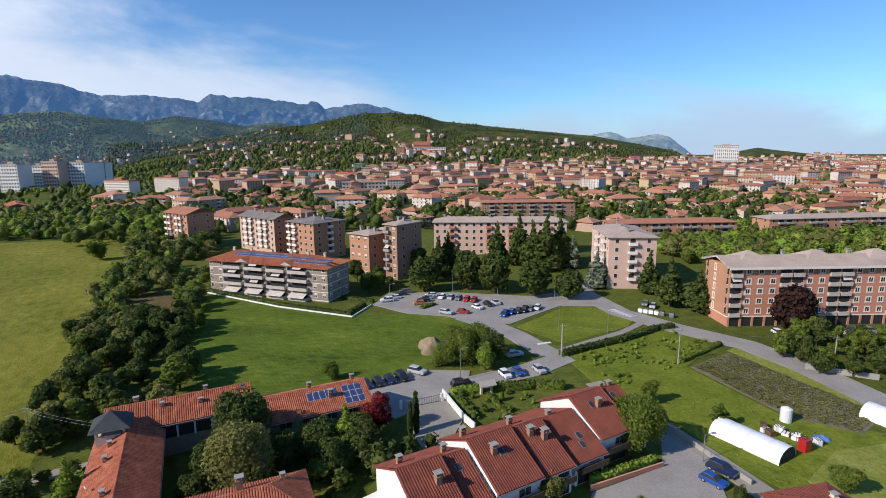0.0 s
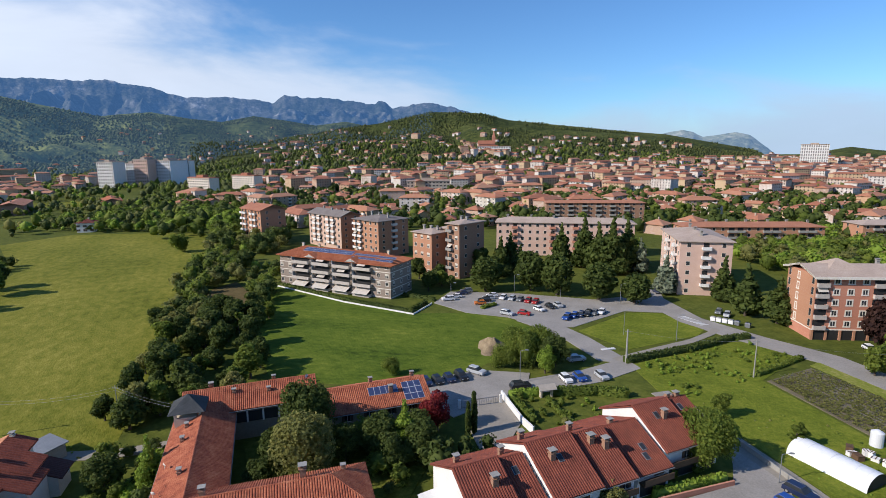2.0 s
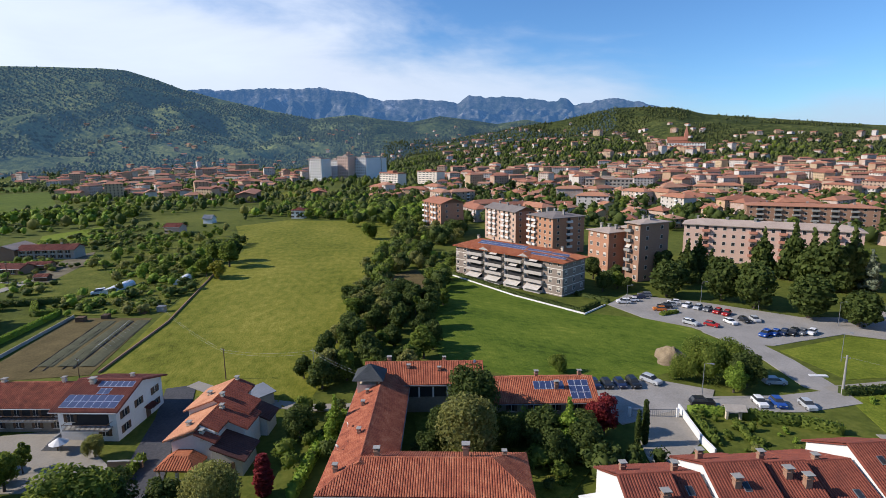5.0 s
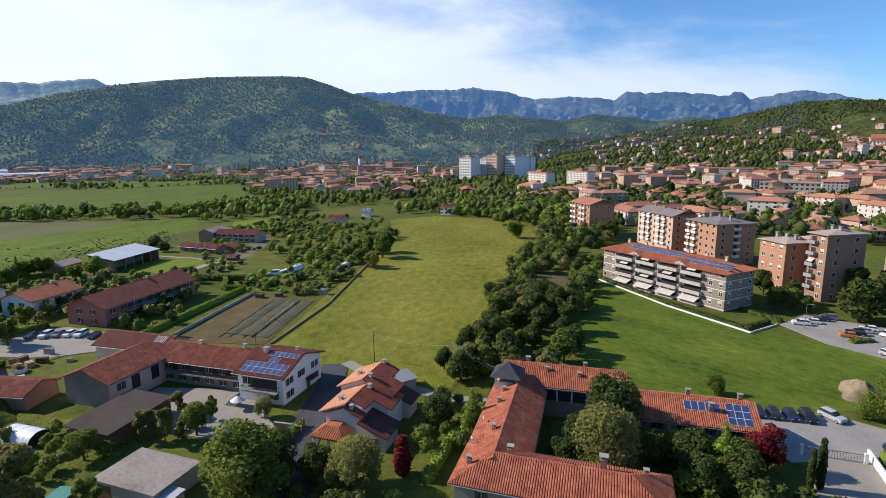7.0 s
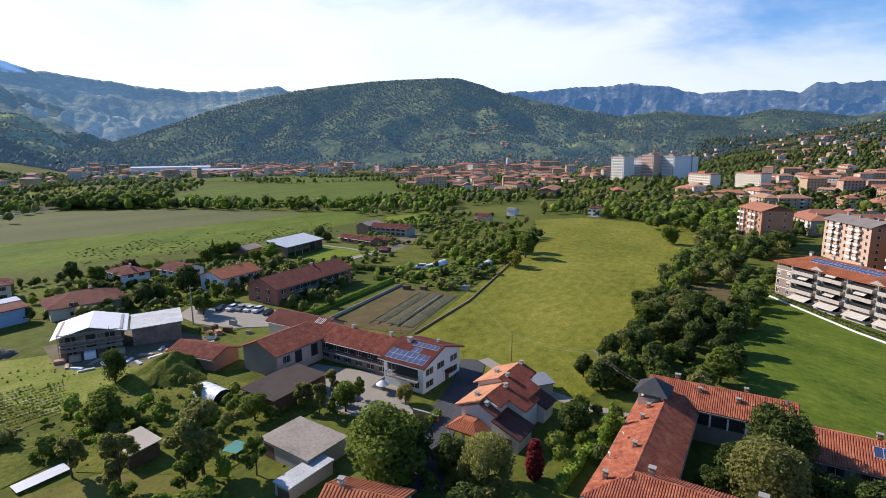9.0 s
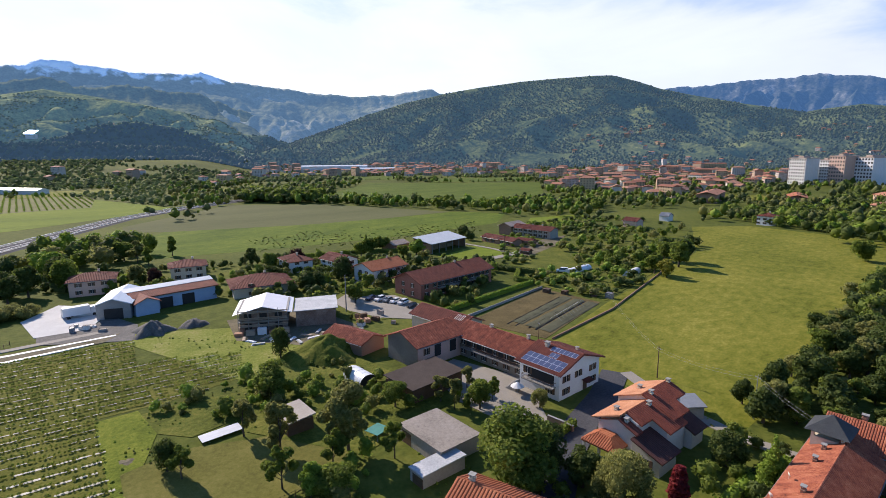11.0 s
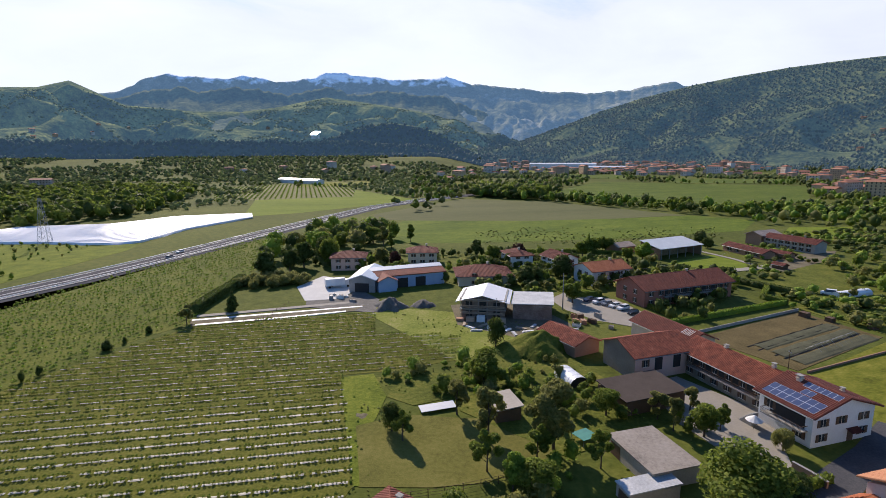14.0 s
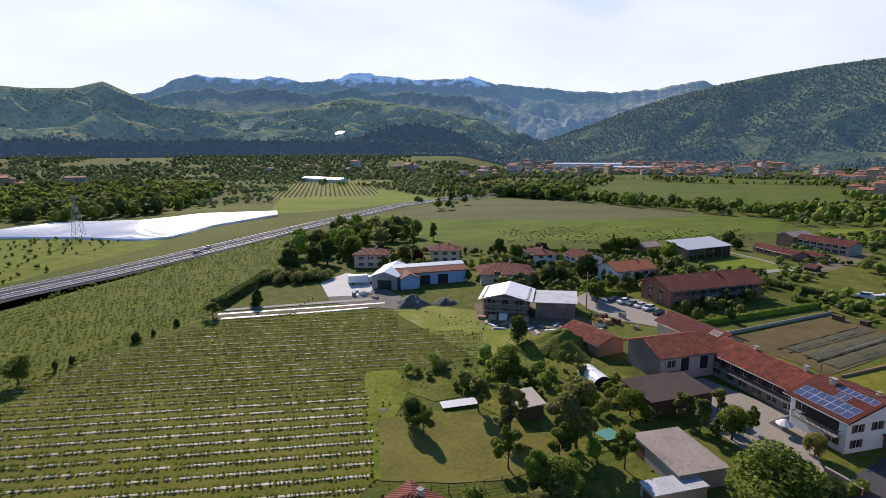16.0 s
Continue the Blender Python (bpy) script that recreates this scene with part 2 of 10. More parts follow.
M_METAL_G = material("grey_metal", [(0.20, 0.21, 0.22), (0.30, 0.31, 0.32)], 0.6, 4, 0.5, metal=0.4)
# Near-black colour that stands in for shade inside openings.
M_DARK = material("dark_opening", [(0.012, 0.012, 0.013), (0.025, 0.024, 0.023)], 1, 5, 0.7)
M_GLASS = material("window_glass", [(0.02, 0.023, 0.026), (0.05, 0.055, 0.06)], 0.3, 1.0, 0.12, per_object=0.5)
M_FRAME = material("painted_frame", [(0.62, 0.57, 0.49), (0.74, 0.69, 0.61)], 1, 6, 0.7)
M_PARAPET = material("balcony_concrete", [(0.37, 0.33, 0.29), (0.52, 0.47, 0.42)], 0.6, 4, 0.85)
M_SHUT = material("rolling_shutter", [(0.40, 0.36, 0.29), (0.60, 0.56, 0.48)], 1, 6, 0.7, per_object=0.8)
M_WOOD = material("brown_wood", [(0.07, 0.038, 0.02), (0.15, 0.085, 0.045)], 1.2, 9, 0.75, stretch=(1, 1, 6))
M_SOLAR = material("solar_cell", [(0.03, 0.042, 0.10), (0.05, 0.068, 0.15)], 1, 5, 0.28, spec=1.0)
M_SOLAR_F = material("panel_frame", [(0.5, 0.52, 0.55), (0.62, 0.64, 0.67)], 1, 5, 0.4)
M_AWN = material("awning_cloth", [(0.40, 0.36, 0.31), (0.60, 0.55, 0.48)], 0.8, 5, 0.9)
M_PLASTIC = material("white_plastic_film", [(0.66, 0.68, 0.70), (0.82, 0.83, 0.84)], 0.3, 2, 0.38, 0.03, 2)
M_DUSTY = material("dusty_sheet", [(0.28, 0.29, 0.30), (0.42, 0.43, 0.44), (0.58, 0.58, 0.58)], 0.35, 2.5, 0.8)
M_TRUNK = material("bark", [(0.05, 0.038, 0.026), (0.11, 0.085, 0.06)], 2, 9, 0.95, 0.02, 9)


def foliage(name, dark, mid, light, trans=0.48, haze_glow=None):
    return material(name, [(2.25 * col[0], 1.85 * col[1], 1.5 * col[2]) for col in (dark, mid, light)], 0.10, 0.9, 0.75, per_island=0.5, leaf=trans, spec=0.25, haze_glow=haze_glow)


F_GREEN = foliage("leaf_green", (0.036, 0.066, 0.014), (0.074, 0.120, 0.023), (0.135, 0.185, 0.040), 0.54)
F_DARK = foliage("leaf_dark", (0.019, 0.035, 0.010), (0.036, 0.062, 0.016), (0.062, 0.093, 0.024), 0.42)
F_FRESH = foliage("leaf_fresh", (0.05, 0.10, 0.014), (0.09, 0.16, 0.022), (0.15, 0.22, 0.04), 0.35)
F_OLIVE = foliage("leaf_olive", (0.050, 0.071, 0.026), (0.106, 0.132, 0.048), (0.175, 0.205, 0.080), 0.56)
F_BLUE = foliage("needle_blue", (0.035, 0.06, 0.045), (0.065, 0.095, 0.075), (0.10, 0.135, 0.11), 0.1)
F_RED = foliage("leaf_red", (0.05, 0.010, 0.014), (0.11, 0.018, 0.024), (0.19, 0.035, 0.04))
F_PURPLE = foliage("leaf_purple", (0.012, 0.008, 0.009), (0.024, 0.014, 0.014), (0.042, 0.025, 0.022))
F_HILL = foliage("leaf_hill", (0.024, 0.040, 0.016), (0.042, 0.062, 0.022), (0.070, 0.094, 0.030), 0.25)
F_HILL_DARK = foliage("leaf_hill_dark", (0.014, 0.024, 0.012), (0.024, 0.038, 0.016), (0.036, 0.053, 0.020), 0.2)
# The next five leaf colours emit faint blue, painting haze onto distant trees.
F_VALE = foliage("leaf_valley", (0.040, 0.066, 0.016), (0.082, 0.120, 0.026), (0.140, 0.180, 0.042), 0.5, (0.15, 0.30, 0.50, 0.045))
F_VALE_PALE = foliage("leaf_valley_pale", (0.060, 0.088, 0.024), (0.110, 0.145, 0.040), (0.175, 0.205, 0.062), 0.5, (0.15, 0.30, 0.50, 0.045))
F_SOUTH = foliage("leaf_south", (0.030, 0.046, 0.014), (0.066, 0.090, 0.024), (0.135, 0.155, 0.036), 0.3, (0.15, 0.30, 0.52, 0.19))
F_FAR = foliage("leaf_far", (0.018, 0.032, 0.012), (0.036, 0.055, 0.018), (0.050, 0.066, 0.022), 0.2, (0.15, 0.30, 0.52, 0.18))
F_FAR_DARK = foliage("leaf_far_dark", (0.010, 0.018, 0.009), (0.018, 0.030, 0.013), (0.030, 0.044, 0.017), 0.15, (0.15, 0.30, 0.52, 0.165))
F_YELLOW_GREEN = foliage("leaf_yellow_green", (0.07, 0.09, 0.012), (0.12, 0.14, 0.02), (0.19, 0.20, 0.04), 0.4)


def brick(name, a, b, mortar):
    """Brickwork seen from far: fine courses in colour, soot and wear at a larger scale."""
    m = material(name, [a, b], 0.25, 5.0, 0.9, 0.004, 9)
    nt = m.node_tree
    bs = nt.nodes["Principled BSDF"]
    src = bs.inputs["Base Color"].links[0].from_socket
    sepn = nt.nodes.new("ShaderNodeSeparateXYZ")
    nt.links.new(nt.nodes["Geometry"].outputs["Position"], sepn.inputs[0])
    w = nt.nodes.new("ShaderNodeTexNoise")
    w.noise_dimensions = "1D"
    w.inputs["Scale"].default_value = 13.0
    nt.links.new(sepn.outputs[2], w.inputs["W"])
    mr = nt.nodes.new("ShaderNodeMapRange")
    for i, v in ((1, 0.45), (2, 0.75), (3, 0.0), (4, 0.45)):
        mr.inputs[i].default_value = v
    nt.links.new(w.outputs[0], mr.inputs[0])
    mx = nt.nodes.new("ShaderNodeMix")
    mx.data_type = "RGBA"
    mx.inputs[7].default_value = (*mortar, 1)
    nt.links.new(mr.outputs[0], mx.inputs[0])
    nt.links.new(src, mx.inputs[6])
    nt.links.new(mx.outputs[2], bs.inputs["Base Color"])
    return m


M_BRICK_PINK = brick("pinkish_brick", (0.47, 0.30, 0.22), (0.56, 0.38, 0.29), (0.56, 0.44, 0.36))
M_BRICK_RED = brick("red_brick", (0.43, 0.165, 0.10), (0.53, 0.225, 0.145), (0.52, 0.34, 0.25))
M_BRICK_OLD = brick("dark_red_brick", (0.24, 0.085, 0.058), (0.33, 0.13, 0.088), (0.36, 0.24, 0.19))
M_BRICK_ORANGE = brick("orange_brick", (0.36, 0.165, 0.09), (0.45, 0.225, 0.13), (0.46, 0.32, 0.22))
M_BRICK_PALE = brick("pale_brick", (0.21, 0.165, 0.13), (0.29, 0.23, 0.185), (0.36, 0.31, 0.26))
M_BRICK_BROWN = brick("brown_brick", (0.26, 0.14, 0.085), (0.34, 0.19, 0.12), (0.36, 0.26, 0.19))


# ---- building blocks ----
def part(name, bm, mats, parent=None, label="", smooth=False):
    me = bpy.data.meshes.new(name)
    bm.normal_update()
    bm.to_mesh(me)
    bm.free()
    for m in (mats if isinstance(mats, (list, tuple)) else [mats]):
        me.materials.append(m)
    if smooth:
        me.polygons.foreach_set("use_smooth", [True] * len(me.polygons))
    ob = new(name, me)
    if parent:
        ob.parent = parent
    if label:
        ob["label"] = label
    return ob


def child(name, me, parent, m=None):
    ob = new(name, me)
    ob.parent = parent
    if m is not None:
        ob.matrix_basis = m
    return ob


def cuboid(bm, x0, x1, y0, y1, z0, z1, mi=0, taper=0.0, m=None):
    vs = []
    for z, t in ((z0, 0.0), (z1, taper)):
        for x, y in ((x0 + t, y0 + t), (x1 - t, y0 + t), (x1 - t, y1 - t), (x0 + t, y1 - t)):
            v = Vector((x, y, z))
            vs.append(bm.verts.new(m @ v if m else v))
    for ids in ((3, 2, 1, 0), (4, 5, 6, 7), (0, 1, 5, 4), (1, 2, 6, 5), (2, 3, 7, 6), (3, 0, 4, 7)):
        bm.faces.new([vs[i] for i in ids]).material_index = mi
    return vs


def tube(bm, p, q, r0, r1, n=8, mi=0):
    p, q = Vector(p), Vector(q)
    d = (q - p).normalized()
    a = d.orthogonal().normalized()
    b = d.cross(a)
    rings = []
    for c, r in ((p, r0), (q, r1)):
        rings.append([bm.verts.new(c + r * (math.cos(2 * math.pi * i / n) * a + math.sin(2 * math.pi * i / n) * b)) for i in range(n)])
    for i in range(n):
        bm.faces.new((rings[0][i], rings[0][(i + 1) % n], rings[1][(i + 1) % n], rings[1][i])).material_index = mi
    bm.faces.new(rings[1]).material_index = mi
    bm.faces.new(rings[0][::-1]).material_index = mi


def slab(bm, pts, z0, z1, mi=0):
    """Upright prism on a polygon given anticlockwise."""
    lo = [bm.verts.new((p[0], p[1], z0 + (p[2] if len(p) > 2 else 0))) for p in pts]
    hi = [bm.verts.new((p[0], p[1], z1 + (p[2] if len(p) > 2 else 0))) for p in pts]
    n = len(pts)
    bm.faces.new(hi).material_index = mi
    bm.faces.new(lo[::-1]).material_index = mi
    for i in range(n):
        bm.faces.new((lo[i], lo[(i + 1) % n], hi[(i + 1) % n], hi[i])).material_index = mi


def mesh_np(name, verts, faces, mats, smooth=False, mat_index=None):
    """A mesh from arrays of corners and of equally sided faces."""
    me = bpy.data.meshes.new(name)
    nv, (nf, k) = len(verts), faces.shape
    me.vertices.add(nv)
    me.vertices.foreach_set("co", np.asarray(verts, np.float32).ravel())
    me.loops.add(nf * k)
    me.loops.foreach_set("vertex_index", faces.astype(np.int32).ravel())
    me.polygons.add(nf)
    me.polygons.foreach_set("loop_start", np.arange(0, nf * k, k, dtype=np.int32))
    for m in (mats if isinstance(mats, (list, tuple)) else [mats]):
        me.materials.append(m)
    if mat_index is not None:
        me.polygons.foreach_set("material_index", np.asarray(mat_index, np.int32))
    if smooth:
        me.polygons.foreach_set("use_smooth", np.ones(nf, bool))
    me.update(calc_edges=True)
    return me


def vnoise(x, y, seed=0):
    """Smooth value noise of arrays, 0 to 1."""
    xi, yi = np.floor(x).astype(np.int64), np.floor(y).astype(np.int64)
    fx, fy = x - xi, y - yi
    fx, fy = fx * fx * (3 - 2 * fx), fy * fy * (3 - 2 * fy)

    def h(a, b):
        n = (a * 374761393 + b * 668265263 + seed * 1442695041) & 0x7FFFFFFF
        n = ((n ^ (n >> 13)) * 1274126177) & 0x7FFFFFFF
        return ((n ^ (n >> 16)) & 0xFFFF) / 65535.0
    return (h(xi, yi) * (1 - fx) + h(xi + 1, yi) * fx) * (1 - fy) + (h(xi, yi + 1) * (1 - fx) + h(xi + 1, yi + 1) * fx) * fy


def fbm(x, y, seed=0, octaves=5):
    s, a, t = 0.0, 0.5, 0.0
    for o in range(octaves):
        s = s + a * vnoise(x * 2 ** o, y * 2 ** o, seed + o)
        t += a
        a *= 0.5
    return s / t


def inside(poly, x, y):
    px, py = np.array([p[0] for p in poly]), np.array([p[1] for p in poly])
    c = np.zeros(np.shape(x), bool)
    j = len(poly) - 1
    for i in range(len(poly)):
        cr = ((py[i] > y) != (py[j] > y)) & (x < (px[j] - px[i]) * (y - py[i]) / (py[j] - py[i] + 1e-9) + px[i])
        c ^= cr
        j = i
    return c


def scatter(poly, gap, seed, keep=1.0):
    """Points about gap apart inside a polygon, jittered."""
    rng = np.random.default_rng(seed)
    xs, ys = [p[0] for p in poly], [p[1] for p in poly]
    gx, gy = np.meshgrid(np.arange(min(xs), max(xs), gap), np.arange(min(ys), max(ys), gap))
    gx = (gx + rng.uniform(-0.42, 0.42, gx.shape) * gap).ravel()
    gy = (gy + rng.uniform(-0.42, 0.42, gy.shape) * gap).ravel()
    ok = inside(poly, gx, gy) & (rng.random(len(gx)) < keep)
    return list(zip(gx[ok].tolist(), gy[ok].tolist()))

# ---- terrain ----
def ridge(az, stops):
    a = np.array(sorted(stops))
    return np.interp(az, a[:, 0], a[:, 1])


# crest lines of the hills: azimuth, and the angle at which the crest stands above the drone's level
WEST_HILL = [(28, -2), (33, 1.2), (37.5, 3.0), (43.5, 4.2), (48, 5.2), (51, 5.95), (53, 6.7), (55.4, 7.4), (57.2, 7.45), (61.3, 7.3), (64.5, 7.1), (68.8, 6.6), (72, 6.1), (76.6, 5.1), (80.5, 3.9), (84, 2.6), (88, 1.2), (92, -0.3), (95, -2)]
TOWN_HILL = [(34, -2), (29, 0.2), (25, 1.0), (21.8, 1.7), (17, 2.4), (13.7, 2.85), (10.5, 3.5), (7.9, 4.0), (5, 3.95), (2.6, 3.8), (0, 3.1), (-3.9, 2.65), (-7, 2.3), (-10.4, 1.9), (-15.5, 1.4), (-19, 0.7), (-23, -0.1), (-27, -2)]
SOUTH_HILL = [(86, -2), (88.6, 0.9), (92.1, 1.7), (96.3, 3.4), (99, 4.1), (101.6, 4.6), (105.1, 5.1), (108.6, 5.5), (111, 5.0), (113.2, 4.5), (116.6, 4.0), (121, 3.9), (126.8, 4.3), (129, 5.4), (130.7, 6.2), (133, 5.5), (136, 5.3), (139, 5.4), (150, 5.0), (170, 3.0), (185, -2)]
DARK_HILL = [(90, -3), (93, -0.6), (96, 1.3), (99, 2.6), (102, 3.0), (105, 2.6), (108, 1.6), (112, 0.4), (118, -3)]
NORTH_FOOT = [(3, -2), (7, 0.4), (11, 1.5), (14, 2.5), (17, 3.1), (20, 2.7), (23, 3.2), (26, 3.6), (29, 3.0), (32, 3.3), (35, 3.8), (38, 3.5), (42, 2.8), (47, 1.2), (52, -1)]
NORTH_SPUR = [(18, -2), (22, 0.4), (26, 1.6), (30, 2.0), (34, 1.6), (37, 2.2), (41, 1.9), (45, 0.6), (49, -1)]
BLUFF = [(88, -3), (92, -1.2), (95, -0.2), (98, 0.35), (102, 0.6), (106, 0.75), (112, 0.85), (119, 0.95), (126, 0.8), (134, 0.9), (146, 0.7), (156, -0.5), (160, -3)]
EAST_RISE = [(-45, -2), (-33, -0.35), (-31.8, -0.2), (-30.2, 0.05), (-28.5, -0.3), (-26, -2)]


def hill(az, r, stops, r0, r1, seed, rough, amp=0.0):
    """Height of a hill that climbs from r0 to its crest at r1 and falls away behind it."""
    az, r = np.broadcast_arrays(np.asarray(az, float), np.asarray(r, float))
    out = np.zeros(az.shape)
    sel = (az > min(p[0] for p in stops)) & (az < max(p[0] for p in stops)) & (r > r0)
    if sel.any():
        out[sel] = hill_part(az[sel], r[sel], stops, r0, r1, seed, rough, amp)
    return out


def hill_part(az, r, stops, r0, r1, seed, rough, amp):
    """Rounded folds and spurs on a slope whose crest follows the given line."""
    crest = np.maximum(50 + r1 * np.tan(np.radians(ridge(az, stops))), 0)
    u = np.clip((r - r0) / (r1 - r0), 0, 2)
    up = np.where(u <= 1, u ** 1.25, np.maximum(1 - (u - 1) * 0.9, 0))
    x, y = r * np.sin(np.radians(az)), r * np.cos(np.radians(az))
    wx, wy = x + 150 * (fbm(x / 420, y / 420, seed + 3, 2) - 0.5), y + 150 * (fbm(x / 420, y / 420, seed + 4, 2) - 0.5)

    def fold(n):
        return 1 - np.sqrt((2.4 * (n - 0.5)) ** 2 + 0.012) * 2
    hold = np.clip(1.12 - np.abs(u - 1) * 3.0, 0, 1) ** 2
    big, small = fold(fbm(wx / 430, wy / 430, seed, 3)), fold(fbm(wx / 170, wy / 170, seed + 9, 2))
    lift = (amp * (big - 0.35) + 0.38 * amp * (small - 0.35)) * np.clip(u * 2.2, 0, 1) * (1 - hold) * np.clip((crest - 30) / 70, 0, 1)
    return np.maximum(crest * up * (1 - rough * (1 - hold) * (1 - big) * 0.5) + lift, 0) * (crest > 0)


def height(az, r):
    """The ground sheet: flat valley, the town hill and a low rise in the east."""
    z = hill(az, r, TOWN_HILL, 1050, 2350, 11, 0.25, 22)
    z = np.maximum(z, hill(az, r, EAST_RISE, 1900, 2600, 41, 0.3))
    k = np.clip((r - 950) / 620, 0, 1) * np.clip((az - 90) / 8, 0, 1) * np.clip((156 - az) / 8, 0, 1)
    z = np.maximum(z, 36 * k * k * (3 - 2 * k) * np.clip((2400 - r) / 600, 0, 1))
    far = np.clip((r - 3300) / 900, 0, 1)
    return z * (1 - far) - 0.5 * far


def far_height(az, r):
    """The wooded hills that close the valley."""
    z = hill(az, r, WEST_HILL, 1720, 3100, 3, 0.25, 62)
    z = np.maximum(z, hill(az, r, SOUTH_HILL, 1600, 3300, 21, 0.22, 125))
    z = np.maximum(z, hill(az, r, NORTH_FOOT, 1900, 3150, 51, 0.3, 60))
    z = np.maximum(z, hill(az, r, NORTH_SPUR, 1750, 2500, 61, 0.2, 30))
    return np.maximum(z, bluff_height(az, r))


def bluff_height(az, r):
    """The steep wooded river bank and the knoll above it."""
    z = hill(az, r, DARK_HILL, 1690, 1880, 31, 0.1)
    az, r = np.broadcast_arrays(np.asarray(az, float), np.asarray(r, float))
    edge = np.maximum(50 + 1600 * np.tan(np.radians(ridge(az, BLUFF))), 0) + 10 * (vnoise(az * 3.0, az * 0, 71) - 0.5)
    return np.maximum(z, edge * np.clip((r - 1570) / 60, 0, 1) * np.clip((2000 - r) / 300, 0, 1) * (az > 88.5) * (az < 159.5))


def ground_z(x, y):
    return float(height(np.array([math.degrees(math.atan2(-x, y))]), np.array([math.hypot(x, y)]))[0])


def fan(az, rr, zfun, name, mats, z_base=0.0):
    A, R = np.meshgrid(az, rr, indexing="ij")
    Z = zfun(A, R)
    X, Y = -R * np.sin(np.radians(A)), R * np.cos(np.radians(A))
    n, m = A.shape
    idx = np.arange(n * m).reshape(n, m)
    f = np.stack([idx[:-1, :-1], idx[:-1, 1:], idx[1:, 1:], idx[1:, :-1]], -1).reshape(-1, 4)
    return mesh_np(name, np.stack([X, Y, Z + z_base], -1).reshape(-1, 3), f[:, ::-1], mats, True), Z


az_all = np.concatenate([np.arange(-46, 40, 0.25), np.arange(40, 90, 2), np.arange(90, 160, 1), np.arange(160, 314.01, 2)])
rr_all = np.concatenate([[0.0, 60, 140, 260, 400, 600, 800, 950], np.arange(1050, 3400, 36), [3600, 4000, 4500, 4950]])
ground_me, _ = fan(az_all, rr_all, height, "ground", [G_GROUND, G_HILL])
co = np.empty(len(ground_me.vertices) * 3, np.float32)
ground_me.vertices.foreach_get("co", co)
co = co.reshape(-1, 3)
lp = np.empty(len(ground_me.loops), np.int32)
ground_me.loops.foreach_get("vertex_index", lp)
ground_me.polygons.foreach_set("material_index", ((co[:, 2] > 6) & (np.degrees(np.arctan2(-co[:, 0], co[:, 1])) < 60))[lp.reshape(-1, 4)[:, 0]].astype(np.int32))
ground = tagged(new("ground", ground_me), "green valley floor rising into wooded hills", "ground", kind="structure")

# Darker copy of the far hill colours: shade painted in, haze as emission.
G_HILL_NORTH = material("shaded_wooded_hill", [(0.016, 0.026, 0.013), (0.034, 0.048, 0.020), (0.075, 0.09, 0.032), (0.15, 0.155, 0.06)], 0.006, 0.045, 0.95, 8.0, 0.06, spec=0.0, haze_glow=(0.13, 0.28, 0.50, 0.15))
for nm, a0, a1, lab, hm in (("backdrop_hill_north", 2, 34.0, "wooded foothills below the mountains, shade put into their colour", G_HILL_NORTH), ("backdrop_hill_west", 34.0, 92.0, "wooded hills closing the valley", G_HILL_FAR), ("backdrop_hill_south", 92.0, 186, "hazy wooded foothills closing the valley", G_HILL_SOUTH)):
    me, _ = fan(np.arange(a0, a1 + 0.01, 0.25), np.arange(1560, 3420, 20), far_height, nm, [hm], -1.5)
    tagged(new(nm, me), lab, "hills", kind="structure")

# Dark floor colour paints the shade on bluff and knoll; emission paints haze.
G_BLUFF = material("shaded_wood_floor", [(0.016, 0.024, 0.012), (0.03, 0.042, 0.018), (0.055, 0.07, 0.026)], 0.01, 0.06, 0.95, 4.0, 0.08, spec=0.0, haze_glow=(0.15, 0.30, 0.52, 0.17))
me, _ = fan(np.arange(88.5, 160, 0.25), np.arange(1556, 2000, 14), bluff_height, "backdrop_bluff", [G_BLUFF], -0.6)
tagged(new("backdrop_bluff", me), "wooded river bank and knoll, shade put into its colour", "hills", kind="structure")

# far mountain ranges behind everything, distance haze painted in as bluish emission
M_FAR = material("far_mountain", [(0.05, 0.062, 0.038), (0.10, 0.115, 0.065), (0.19, 0.19, 0.12), (0.36, 0.34, 0.28)], 0.003, 0.02, 0.95, 25.0, 0.012, spec=0.0, haze_glow=(0.16, 0.31, 0.56, 0.46))
M_SNOW = material("snowy_mountain", [(0.05, 0.062, 0.038), (0.10, 0.115, 0.065), (0.19, 0.19, 0.12), (0.36, 0.34, 0.28)], 0.003, 0.02, 0.95, 25.0, 0.012, spec=0.0, haze_glow=(0.16, 0.31, 0.54, 0.38))


